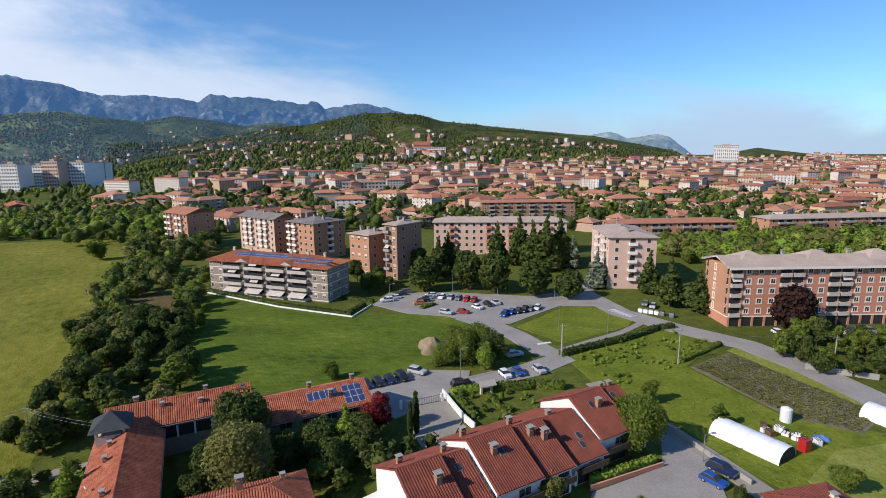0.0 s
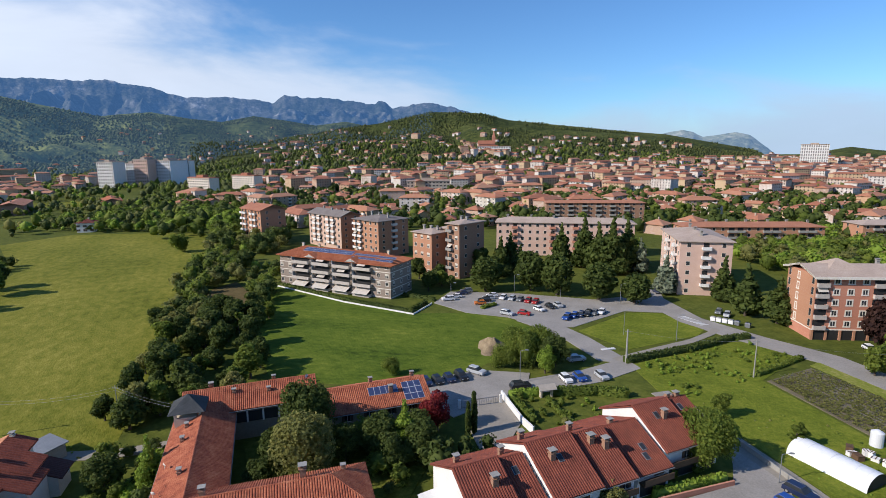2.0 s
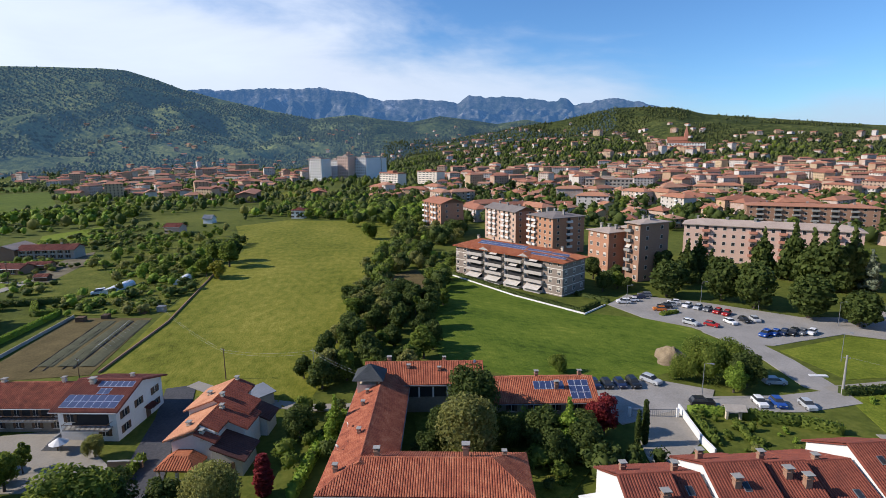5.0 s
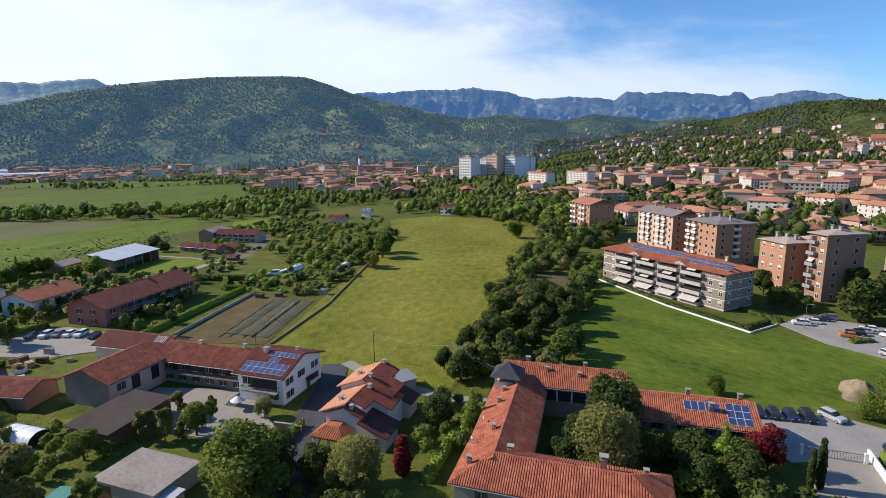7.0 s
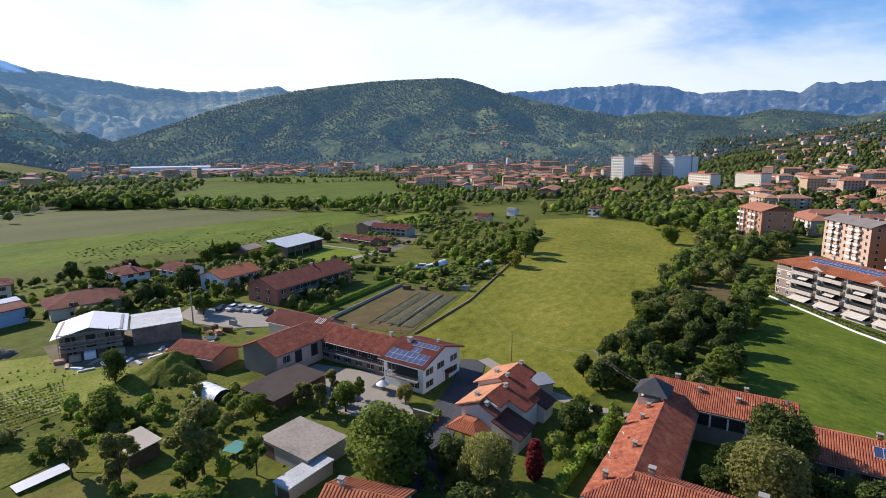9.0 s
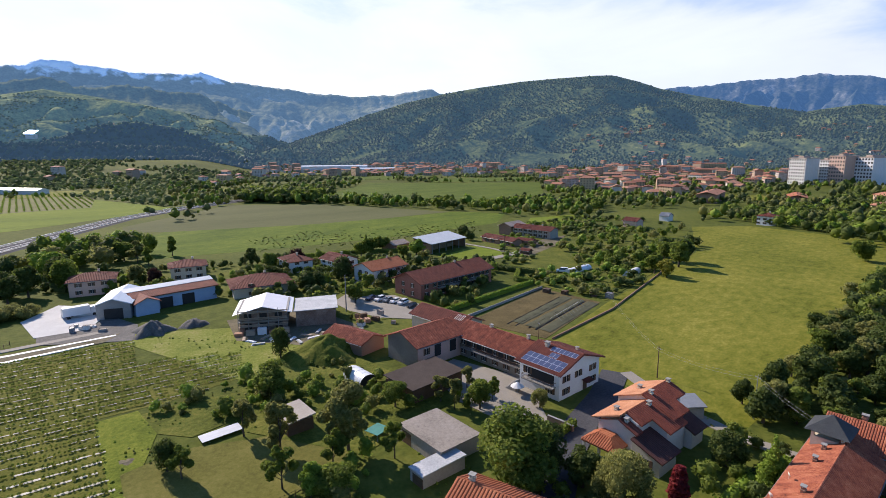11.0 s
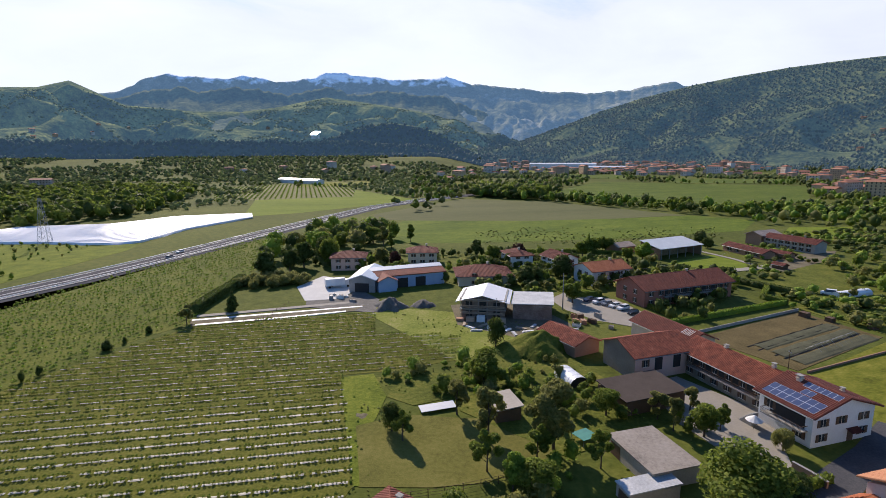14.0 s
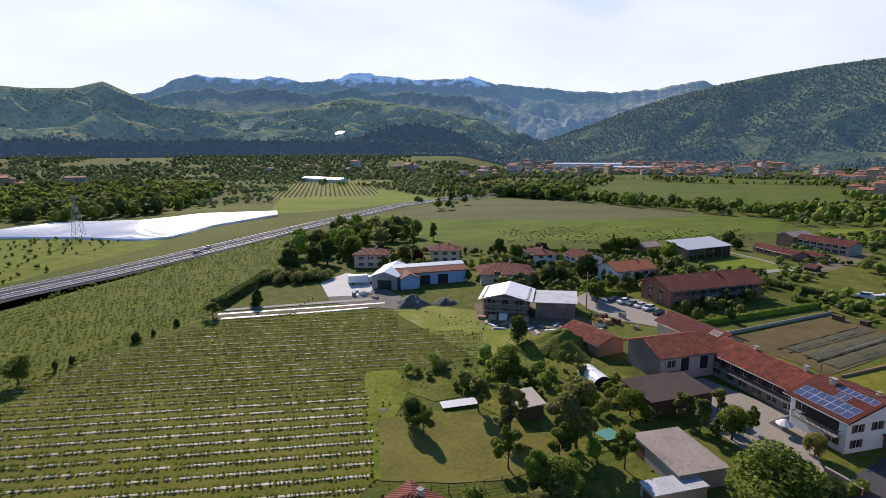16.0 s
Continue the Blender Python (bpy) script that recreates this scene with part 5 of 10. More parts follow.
# ---- near houses ----
def simple(name, label, cat, x, y, yaw, L, W, H, rise, wall_mat, roof_mat, kind="gable", over=0.6, wins=(), chims=(), hips=(1, 1), pitch=0.5, parent=None, near=True, z0=-0.3, chim_mat=None, go=None):
    """A house: walls, roof, windows as (side, u, z, w, h, style), chimneys as (x, y, z)."""
    if parent is None:
        b = house(name, label, cat, x, y, yaw)
    else:
        b = new(name)
        b.parent = parent
        b.matrix_basis = parent.matrix_basis.inverted() @ pose(x, y, 0, 0, 0, yaw)
    body = walls("wall", L, W, H, wall_mat, b, rise if kind == "gable" else 0, z0)
    pl = slopes(L, W, H, rise, over, kind, go, hips)
    (tiled if near else plain_roof)("roof", pl, roof_mat, b, *((pitch,) if near else ()))
    # ridge tiles
    if near:
        bm = bmesh.new()
        r = [pl[0][3], pl[0][2]]
        tube(bm, Vector(r[0]) + Vector((0, 0, 0.0)), Vector(r[1]), 0.16, 0.16, 8)
        if kind == "hip":
            for p in pl[2:]:
                tube(bm, p[0], p[2], 0.13, 0.13, 6)
                tube(bm, p[1], p[2], 0.13, 0.13, 6)
        part("ridge_cap", bm, roof_mat, b)
        # gutters
        for p in pl[:2]:
            bm = bmesh.new()
            d = Vector((0, -0.1 if p[0][1] < 0 else 0.1, -0.12))
            tube(bm, Vector(p[0]) + d, Vector(p[1]) + d, 0.08, 0.08, 6)
            part("gutter", bm, M_METAL_G, b)
    for w in wins:
        window(b, w[0], L, W, *w[1:])
    for c in chims:
        chimney(b, *c[:3], chim_mat, *(c[3:]))
    return b, pl


def dish(parent, x, y, z, yaw=30):
    bm = bmesh.new()
    bmesh.ops.create_uvsphere(bm, u_segments=12, v_segments=8, radius=0.5)
    bmesh.ops.delete(bm, geom=[v for v in bm.verts if v.co.z > -0.22], context="VERTS")
    for v in bm.verts:
        v.co.z += 0.4
        v.co = Matrix.Rotation(radians(70), 3, "X") @ v.co
    tube(bm, (0, 0, -0.6), (0, 0, 0.0), 0.04, 0.04, 6)
    ob = part("satellite_dish", bm, M_FRAME, parent)
    ob.matrix_basis = pose(x, y, z, 0, 0, yaw)


M_OLD_PL = material("old_farm_plaster", [(0.20, 0.17, 0.13), (0.34, 0.29, 0.22)], 0.35, 2.5, 0.95, 0.01, 5)
# old farmhouse round a court
south = [("front", u, z, 0.9, 1.2, "wing") for u in (-10, -5, 0, 5, 10) for z in (0.9, 3.3)]
farm, _ = simple("farmhouse", "old farmhouse with weathered terracotta roofs round a court", "farmhouse", -31.4, 59.3, 23.6, 27.6, 9.2, 5.7, 2.1, M_OLD_PL, M_TILE_OLD, "hip", 0.7, south, [(-7, 0.4, 7.2, 1.0, 1.6), (5.5, 1.2, 7.0, 1.2, 1.7), (11, 2.2, 6.4, 0.8, 1.3), (-12.5, -1.5, 6.6, 0.8, 1.0)], (1, 1), pitch=0.34, chim_mat=M_BRICK_BROWN)
wing, pl = simple("west_wing", "", "", -45.9, 68.2, 115.5, 29, 8.6, 5.6, 2.1, M_OLD_PL, M_TILE_OLD, "gable", 0.7, [("left", 0, 3, 0.8, 1, "wing")] + [("front", u, 3.2, 0.9, 1.2, "wing") for u in (-9, -3, 3, 9)], [(-6.5, 1.4, 7.0, 0.8, 1.0), (3.5, 2.3, 6.5, 0.8, 1.0), (8, 2.2, 6.5, 0.8, 1.0), (12, 1.5, 7, 1, 1.0)], parent=farm, pitch=0.34, chim_mat=M_BRICK_BROWN)
dish(wing, -3.0, 3.8, 6.9)
dish(wing, -9.5, 4.2, 6.8, 60)
n1, _ = simple("north_wing", "", "", -46.8, 88.0, 26, 22, 9.2, 6.3, 2.2, M_OLD_PL, M_TILE_OLD, "gable", 0.7, [("front", u, 3.4, 1.0, 1.3, "wing") for u in (6, 9)], [(-3, -1.6, 7.6, 0.8, 0.9), (3, -2.2, 7.3, 0.8, 0.9), (4, 1.2, 8.0, 0.8, 0.9), (-7, 1.0, 8.0, 1, 1)], parent=farm, pitch=0.34, chim_mat=M_BRICK_BROWN)
dish(n1, 10.0, -0.5, 8.6)
# Dark panel behind the posts paints the loggia's shade on the wall.
bm = bmesh.new()
cuboid(bm, -3.5, 4.5, -4.75, -4.55, 3.3, 5.2)
part("loggia_opening", bm, M_DARK, n1)
for u in (-3.5, -0.9, 1.8, 4.5):
    bm = bmesh.new()
    cuboid(bm, u - 0.15, u + 0.15, -4.85, -4.55, 3.2, 5.3)
    part("loggia_post", bm, M_WHITE, n1)
n2, pl = simple("east_wing", "", "", -24.6, 92.8, 26, 18.5, 10.5, 5.2, 2.2, M_OLD_PL, M_TILE_OLD, "gable", 0.7, [("front", u, z, 1.0, 1.3, "wing") for u in (-6, -2, 2, 6) for z in (0.8, 3.2)], [(2.6, -2.8, 6.4, 1.0, 1.1), (-0.5, 1.0, 7.2, 0.9, 0.8), (7.6, 0.4, 7.3, 0.9, 1.0)], parent=farm, pitch=0.34, chim_mat=M_BRICK_BROWN)
solar(n2, pl[0], [(8.4, 14.0, 3.2, 5.2, 5, 1), (14.9, 18.6, 0.9, 5.4, 3, 3)])
# belvedere with a slate cap
bm = bmesh.new()
cuboid(bm, -2.1, 2.1, -2.1, 2.1, -0.3, 7.4)
for x in (-1.9, 1.9):
    for y in (-1.9, 1.9):
        cuboid(bm, x - 0.2, x + 0.2, y - 0.2, y + 0.2, 7.4, 8.6)
t = part("belvedere", bm, M_CREAM, farm)
t.matrix_basis = farm.matrix_basis.inverted() @ pose(-53.2, 78.3, 0, 0, 0, 24)
bm = bmesh.new()
v = [bm.verts.new(p) for p in ((-2.9, -2.9, 8.4), (2.9, -2.9, 8.4), (2.9, 2.9, 8.4), (-2.9, 2.9, 8.4), (0, 0, 10.7))]
bm.faces.new(v[3::-1])
for i in range(4):
    bm.faces.new((v[i], v[(i + 1) % 4], v[4]))
bmesh.ops.solidify(bm, geom=bm.faces[:], thickness=0.12)
c = part("cap", bm, M_SLATE, t, "grey slate pyramid cap")

# white house with solar panels and the old row beside it
white, pl = simple("white_house", "white rendered house with solar panels and dark shutters", "house", -96.6, 56.6, 23.5, 10.5, 14.2, 6.2, 2.3, M_WHITE, M_TILE_RED, "gable", 0.9, [("right", u, z, 1.3, 1.4, "wing") for u, z in ((-4.8, 0.9), (-4.8, 3.6), (-0.6, 3.6), (4.6, 3.6), (4.6, 0.9))] + [("front", -3, 3.6, 1.2, 1.5, "wing"), ("front", 3, 1.0, 1.2, 1.5, "wing")], [(-2.5, -1.2, 7.8, 1.2, 1.0), (2.0, 3.4, 7.2, 0.8, 0.9)], pitch=0.36)
solar(white, pl[0], [(1.2, 11.4, 0.9, 4.1, 7, 2), (6.0, 8.2, 4.3, 5.8, 2, 1), (5.0, 11.6, 6.2, 7.7, 6, 1)])
bm = bmesh.new()
v = [bm.verts.new(p) for p in ((5.3, 0.6, 2.5), (5.3, 3.4, 2.5), (6.6, 3.4, 2.1), (6.6, 0.6, 2.1))]
bm.faces.new(v)
bmesh.ops.solidify(bm, geom=bm.faces[:], thickness=0.1)
part("door_canopy", bm, M_TILE_RED, white)
bm = bmesh.new()
cuboid(bm, 5.24, 5.3, 1.2, 2.6, 0.0, 2.1)
part("entrance_door", bm, M_WOOD, white)
balcony(white, "front", 10.5, 14.2, 0.5, 2.9, 8, 1.6, M_WOOD, "bars")
for i in range(9):
    bm = bmesh.new()
    cuboid(bm, -6.2 + i * 0.32, -5.885 + i * 0.32, -10.6, -9.2, 0, 0.3 + i * 0.3)
    part("step", bm, M_CONC, white)
row, pl = simple("farm_row", "long old farm row with brown clay roof and balcony", "farmhouse", -112.2, 50.2, 25, 23.5, 9.4, 5.4, 2.2, M_OLD_PL, M_TILE_ROW, "gable", 0.8, [("front", u, z, 1.0, 1.3, "wing") for u in (-9, -5.5, -2, 1.5, 5, 8.5) for z in (0.8, 3.2)], [(-4, 0, 7.2, 1.0, 0.9), (7.5, 0, 7.2, 0.9, 1.3)], pitch=0.36)
balcony(row, "front", 23.5, 9.4, 0, 2.7, 18, 1.2, M_WOOD, "bars")
tuile, pl = simple("old_farm_building", "old grey farm building with a mossy clay roof", "farm building", -122.0, 33.6, 115, 15.5, 11.5, 5.8, 2.3, M_PINK, M_TILE_ROW, "gable", 0.8, [("right", 2.5, 1.0, 0.7, 0.8, "plain"), ("front", -5, 3.0, 1.0, 1.6, "wing")], (), pitch=0.36)
# Dark panels on the solid wall stand for the unlit loft.
for u in (-1.5, 3.5):
    bm = bmesh.new()
    cuboid(bm, u - 1.0, u + 1.0, -5.82, -5.7, 1.9, 4.8)
    part("loft_opening", bm, M_DARK, tuile)
bm = bmesh.new()
a = 5.7
v = [bm.verts.new(p) for p in ((-7.78, -a, 0), (-7.78, a, 0), (-7.78, a, 5.6), (-7.78, 0, 7.9), (-7.78, -a, 5.6))]
bm.faces.new(v)
bmesh.ops.solidify(bm, geom=bm.faces[:], thickness=0.05)
part("render_coat", bm, M_GREY_PL, tuile)
back, pl = simple("farm_outbuilding", "red-roofed outbuilding with a white skylight", "farm building", -136.2, 43.2, 27, 19, 9, 5.0, 1.9, M_CREAM, M_TILE_RED, "gable", 0.7, (), ())
bm = bmesh.new()
p = [Vector(q) for q in pl[0]]
u, w = (p[1] - p[0]).normalized(), (p[3] - p[0]).normalized()
nn = u.cross(w)
v = [bm.verts.new(p[0] + u * s + w * t + nn * 0.12) for s, t in ((15.5, 3.0), (18.5, 3.0), (18.5, 5.2), (15.5, 5.2))]
bm.faces.new(v)
bmesh.ops.solidify(bm, geom=bm.faces[:], thickness=0.06)
part("skylight", bm, M_METAL_W, back)
low, _ = simple("farm_store", "low brick store with a sagging clay roof", "farm building", -134, 17, 35, 14, 8, 3.2, 1.5, M_BRICK_BROWN, M_TILE_ROW, "gable", 0.5, (), ())


def flat_shed(name, label, x, y, yaw, L, W, H, roof, wall, fall=0.4, over=0.4, cat="shed", thick=0.18):
    b = house(name, label, cat, x, y, yaw)
    bm = bmesh.new()
    cuboid(bm, -L / 2, L / 2, -W / 2, W / 2, -0.2, H - 0.2)
    part("wall", bm, wall, b)
    bm = bmesh.new()
    slab(bm, [(-L / 2 - over, -W / 2 - over, 0), (L / 2 + over, -W / 2 - over, 0), (L / 2 + over, W / 2 + over, fall), (-L / 2 - over, W / 2 + over, fall)], H - 0.1, H - 0.1 + thick)
    part("roof", bm, roof, b)
    bm = bmesh.new()
    cuboid(bm, -L / 2 + 0.6, -L / 2 + 3.2, -W / 2 - 0.03, -W / 2 + 0.05, 0, min(2.3, H - 0.6))
    part("door", bm, M_WOOD, b)
    return b


M_STAINED = material("stained_concrete", [(0.13, 0.11, 0.09), (0.25, 0.215, 0.18), (0.33, 0.29, 0.25)], 0.22, 1.6, 0.9, 0.01, 8)
M_BROWN_ROOF = material("brown_sheet_roof", [(0.060, 0.047, 0.040), (0.095, 0.075, 0.064)], 0.4, 4, 0.9, spec=0.1)
flat_shed("shed", "open shed with a dull brown sheet roof", -104, 28, 117, 14.2, 8.8, 3.2, M_BROWN_ROOF, M_WOOD, 0.5)
flat_shed("garage", "low garage with a stained flat concrete roof", -81, 24.2, 22, 11.5, 8.2, 3.0, M_STAINED, M_GREY_PL, 0.1, 0.3, "garage")
flat_shed("annex", "low annex with a white sheet roof", -72.9, 21.6, 22, 3.2, 8.5, 2.2, M_DUSTY, M_GREY_PL, 0.2, 0.2)
flat_shed("garden_shed", "wooden garden shed with weathered boards", -95.7, 0.3, 22, 6.5, 5.0, 2.6, M_GREY_PL, M_WOOD, 0.5)
flat_shed("hen_house", "low garden shed with a grey roof", -77, 73.5, -20, 5, 4, 2.4, M_METAL_G, M_GREY_PL, 0.3)

# villa with stepped orange roofs: x runs along the ridge from the front gable, y to the west
def prism(name, x0, x1, prof, mat, parent):
    """A wall body whose cross-section prof (y, z) is drawn out along x."""
    bm = bmesh.new()
    ends = [[bm.verts.new((x, y, z)) for y, z in prof] for x in (x0, x1)]
    n = len(prof)
    bm.faces.new(ends[0][::-1])
    bm.faces.new(ends[1])
    for k in range(n):
        bm.faces.new((ends[0][k], ends[0][(k + 1) % n], ends[1][(k + 1) % n], ends[1][k]))
    bmesh.ops.recalc_face_normals(bm, faces=bm.faces[:])
    return part(name, bm, mat, parent)


def east_slope(x0, x1, y, z, yr, zr):
    return ((x0, y, z), (x1, y, z), (x1, yr, zr), (x0, yr, zr))


def west_slope(x0, x1, y, z, yr, zr):
    return ((x1, y, z), (x0, y, z), (x0, yr, zr), (x1, yr, zr))


# One roof in two tile colours: sun painted on west slopes, shade on east.
M_TILE_SUNLIT = material("pale_orange_tiles", [(0.32, 0.13, 0.065), (0.47, 0.21, 0.105), (0.55, 0.28, 0.16)], 0.5, 4.0, 0.9, 0.02, 6)
M_TILE_SHADED = material("brick_red_tiles", [(0.127, 0.029, 0.017), (0.265, 0.063, 0.033), (0.360, 0.101, 0.051)], 0.5, 4.0, 0.9, 0.02, 6)
M_TILE_BROWN = material("dark_brown_tiles", [(0.055, 0.019, 0.014), (0.094, 0.031, 0.022), (0.132, 0.047, 0.032)], 0.5, 4.0, 0.85, 0.02, 6)
villa = house("villa", "white villa with stepped orange tile roofs and brown lean-to", "villa", -68.5, 52.9, 112.7)
prism("wall", -0.4, 7.2, [(-2.4, -0.3), (4.4, -0.3), (4.4, 5.85), (0, 7.45), (-2.4, 6.45)], M_WARM, villa)
prism("wall", 3.6, 9.6, [(-5.4, -0.3), (-2.2, -0.3), (-2.2, 6.5), (-5.4, 5.2)], M_WARM, villa)
prism("wall", 7.0, 15.0, [(-1.8, -0.3), (5.8, -0.3), (5.8, 6.35), (1.0, 8.15), (-1.8, 7.0)], M_WARM, villa)
prism("wall", -1.4, -0.3, [(-2.6, -0.3), (4.2, -0.3), (4.2, 5.2), (0.2, 6.7), (-2.6, 5.6)], M_WARM, villa)
prism("wall", -2.0, 3.4, [(-7.2, -0.3), (-2.5, -0.3), (-2.5, 4.6), (-7.2, 2.95)], M_CREAM, villa)
tiled("roof", [west_slope(-2.0, 7.2, 5.3, 5.55, 0, 7.7)], M_TILE_SUNLIT, villa, 0.5, wave=0.06)
tiled("east_roof", [east_slope(-0.1, 3.7, -2.9, 6.4, 0, 7.7), east_slope(3.2, 9.2, -6.1, 5.05, 0, 7.7)], M_TILE_SHADED, villa, 0.5, wave=0.2)
tiled("upper_roof", [west_slope(6.6, 15.7, 6.6, 6.2, 1.0, 8.4)], M_TILE_SUNLIT, villa, 0.5, wave=0.06)
tiled("upper_east_roof", [east_slope(11.8, 15.7, -2.4, 6.95, 1.0, 8.4), east_slope(6.6, 12.0, -5.0, 5.85, 1.0, 8.4)], M_TILE_SHADED, villa, 0.5, wave=0.2)
tiled("bay_roof", [east_slope(-2.0, -0.1, -3.2, 5.5, 0.2, 7.0)], M_TILE_RED, villa, 0.5, wave=0.2)
tiled("lean_to_roof", [east_slope(-2.5, 3.6, -7.9, 2.85, -2.4, 4.85)], M_TILE_BROWN, villa, 0.42, wave=0.05)
tiled("back_lean_to_roof", [east_slope(9.8, 14.5, -7.2, 3.0, -2.0, 5.4)], M_TILE_BROWN, villa, 0.42, wave=0.05)
prism("wall", 10.0, 14.2, [(-6.6, -0.3), (-1.7, -0.3), (-1.7, 5.2), (-6.6, 2.95)], M_WARM, villa)
for y0, y1, z0, z1, x0, x1 in ((0, 0, 7.74, 7.74, -0.1, 7.2), (1.0, 1.0, 8.44, 8.44, 6.6, 15.7)):
    bm = bmesh.new()
    tube(bm, (x0, y0, z0), (x1, y1, z1), 0.15, 0.15, 8)
    part("ridge_cap", bm, M_TILE_ORANGE, villa)
# porch with a small hipped roof on pillars
tiled("porch_roof", [((-5.4, 4.9, 2.85), (-5.4, -1.4, 2.85), (-3.2, 0.6, 3.9), (-3.2, 3.0, 3.9)), ((-1.4, 4.9, 2.85), (-5.4, 4.9, 2.85), (-3.2, 3.0, 3.9), (-1.4, 3.0, 4.0)), ((-5.4, -1.4, 2.85), (-1.4, -1.4, 2.85), (-1.4, 0.6, 4.0), (-3.2, 0.6, 3.9)), ((-3.2, 0.6, 3.9), (-1.4, 0.6, 4.0), (-1.4, 3.0, 4.0), (-3.2, 3.0, 3.9))], M_TILE_ORANGE, villa, 0.42, wave=0.12)
for x, y in ((-5.0, 4.5), (-5.0, -1.0), (-5.0, 1.6)):
    bm = bmesh.new()
    cuboid(bm, x - 0.18, x + 0.18, y - 0.18, y + 0.18, 0, 2.8)
    part("porch_pillar", bm, M_WARM, villa)
bm = bmesh.new()
cuboid(bm, -5.2, -4.95, -1.2, 4.7, 0.2, 1.1)
part("porch_parapet", bm, M_WARM, villa)
bm = bmesh.new()
cuboid(bm, -2.06, -1.96, -5.6, -4.0, 0.3, 2.3)
part("window", bm, M_GLASS, villa)
for y in (-6.1, -3.95):
    bm = bmesh.new()
    cuboid(bm, -2.1, -1.99, y, y + 0.5, 0.25, 2.35)
    part("shutter", bm, M_WOOD, villa)
for x, y, z in ((1.0, 2.4, 6.5), (5.6, -0.9, 7.2), (8.4, 0.3, 7.9), (10.5, 3.6, 7.1), (15.0, 0.6, 8.0), (-1.2, -0.8, 6.4)):
    chimney(villa, x, y, z, M_CREAM, 0.9, 0.8)

# terraced houses with big red-brown roofs
def skylight(parent, plane, s, t):
    A, B, C, D = (Vector(p) for p in plane)
    e = (B - A).normalized()
    up = ((D - A) - e * (D - A).dot(e)).normalized()
    n = e.cross(up)
    bm = bmesh.new()
    cuboid(bm, 0, 0.9, 0, 1.3, 0.0, 0.14, 1)
    cuboid(bm, 0.08, 0.82, 0.08, 1.22, 0.1, 0.16, 0)
    ob = part("skylight", bm, [M_GLASS, M_METAL_G], parent)
    ob.matrix_basis = Matrix.Translation(A + e * s + up * t + n * 0.05) @ Matrix((e, up, n)).transposed().to_4x4()


terrace_label = "terraced house with a big red-brown roof and white gable"
for x, y, L, W, H, rise, ch, sk in (
        (24.4, 86.2, 7.2, 14.5, 5.6, 3.7, [(0.2, -3.0, 8.0, 1.1, 1.0)], [(2.6, 5.6)]),
        (29.4, 89.4, 4.2, 14.5, 5.0, 3.7, [(0.6, 0.4, 8.2, 1.1, 1.0), (-1.0, 0.8, 8.2, 1.0, 1.0)], [(1.4, 6.4)]),
        (18.6, 81.5, 6.0, 15.5, 4.4, 3.4, [(-1.5, 0.5, 7.4, 1.0, 0.9)], [(2.8, 2.0), (3.4, 3.6)]),
        (13.0, 77.2, 5.2, 15.0, 5.0, 3.6, [(-1.0, -2.0, 7.7, 1.2, 1.0), (0.8, -3.2, 7.4, 1.2, 1.0), (-2, 2, 7.9, 1, 1)], []),
        (6.6, 73.0, 7.6, 15.0, 5.6, 3.7, [(-1.2, -3.0, 7.9, 1.2, 1.0), (-2.5, 3.4, 7.9, 1.1, 1.0)], [(3.6, 5.0)]),
        (0.8, 69.5, 4.4, 15.0, 4.6, 3.4, [(0, 2, 7.4, 1.0, 0.9)], [(2.0, 6.0)]),
        (-3.6, 66.0, 6.6, 14.5, 5.4, 3.6, [(1.2, -3.4, 7.5, 1.2, 1.0), (-1.5, 3, 7.6, 1.0, 1.0)], [])):
    t, pl = simple("terraced_house", terrace_label, "house", x, y, 30, L, W, H, rise, M_WHITE, M_TILE_RED, "gable", 0.7, [("front", 1.0, 3.0, 1.0, 1.2, "wing"), ("left", 1.5, 3.2, 1.0, 1.1, "wing"), ("back", 0, 3.0, 1, 1.2, "wing")], ch, go=0.25, pitch=0.38, chim_mat=M_BRICK_BROWN)
    t["group"] = "terraced houses"
    # Near-black panel on the front wall paints the shade under the balcony.
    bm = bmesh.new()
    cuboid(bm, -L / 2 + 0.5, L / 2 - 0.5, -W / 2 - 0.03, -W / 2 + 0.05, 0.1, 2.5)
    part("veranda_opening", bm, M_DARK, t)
    bm = bmesh.new()
    cuboid(bm, -L / 2 + 0.2, L / 2 - 0.2, -W / 2 - 1.3, -W / 2 - 1.2, 2.6, 3.6)
    cuboid(bm, -L / 2 + 0.2, L / 2 - 0.2, -W / 2 - 1.2, -W / 2, 2.5, 2.7)
    part("balcony", bm, M_WOOD, t)
    for s_, t_ in sk:
        skylight(t, pl[0], s_, t_)
simple("house", "low house with a red-brown hipped roof beside the lane", "house", 51, 63.5, 12, 10, 9, 3.0, 1.6, M_CREAM, M_TILE_RED, "hip", 0.6, (), [(1, 0, 4.2, 1.0, 0.9)])
simple("house", "house with an orange roof beside the big tree", "house", -57.5, 24.6, 40, 10, 8, 5.0, 1.6, M_CREAM, M_TILE_ORANGE, "gable", 0.6, (), [(-3.5, 0.5, 6.4, 1.0, 0.9)])
simple("house", "house with a dark red hipped roof", "house", -59.5, -13.4, 60, 8, 7, 4.4, 1.7, M_CREAM, M_TILE_RED, "hip", 0.6, (), [(0.5, 0.6, 5.8, 0.9, 0.9)])

# village houses to the west
W3 = [("front", u, z, 1.1, 1.3, "wing") for u in (-4, 0, 4) for z in (0.9, 3.6)] + [("left", u, 3.6, 1, 1.2, "wing") for u in (-2, 2)] + [("right", u, z, 1, 1.2, "wing") for u in (-2, 2) for z in (0.9, 3.6)]
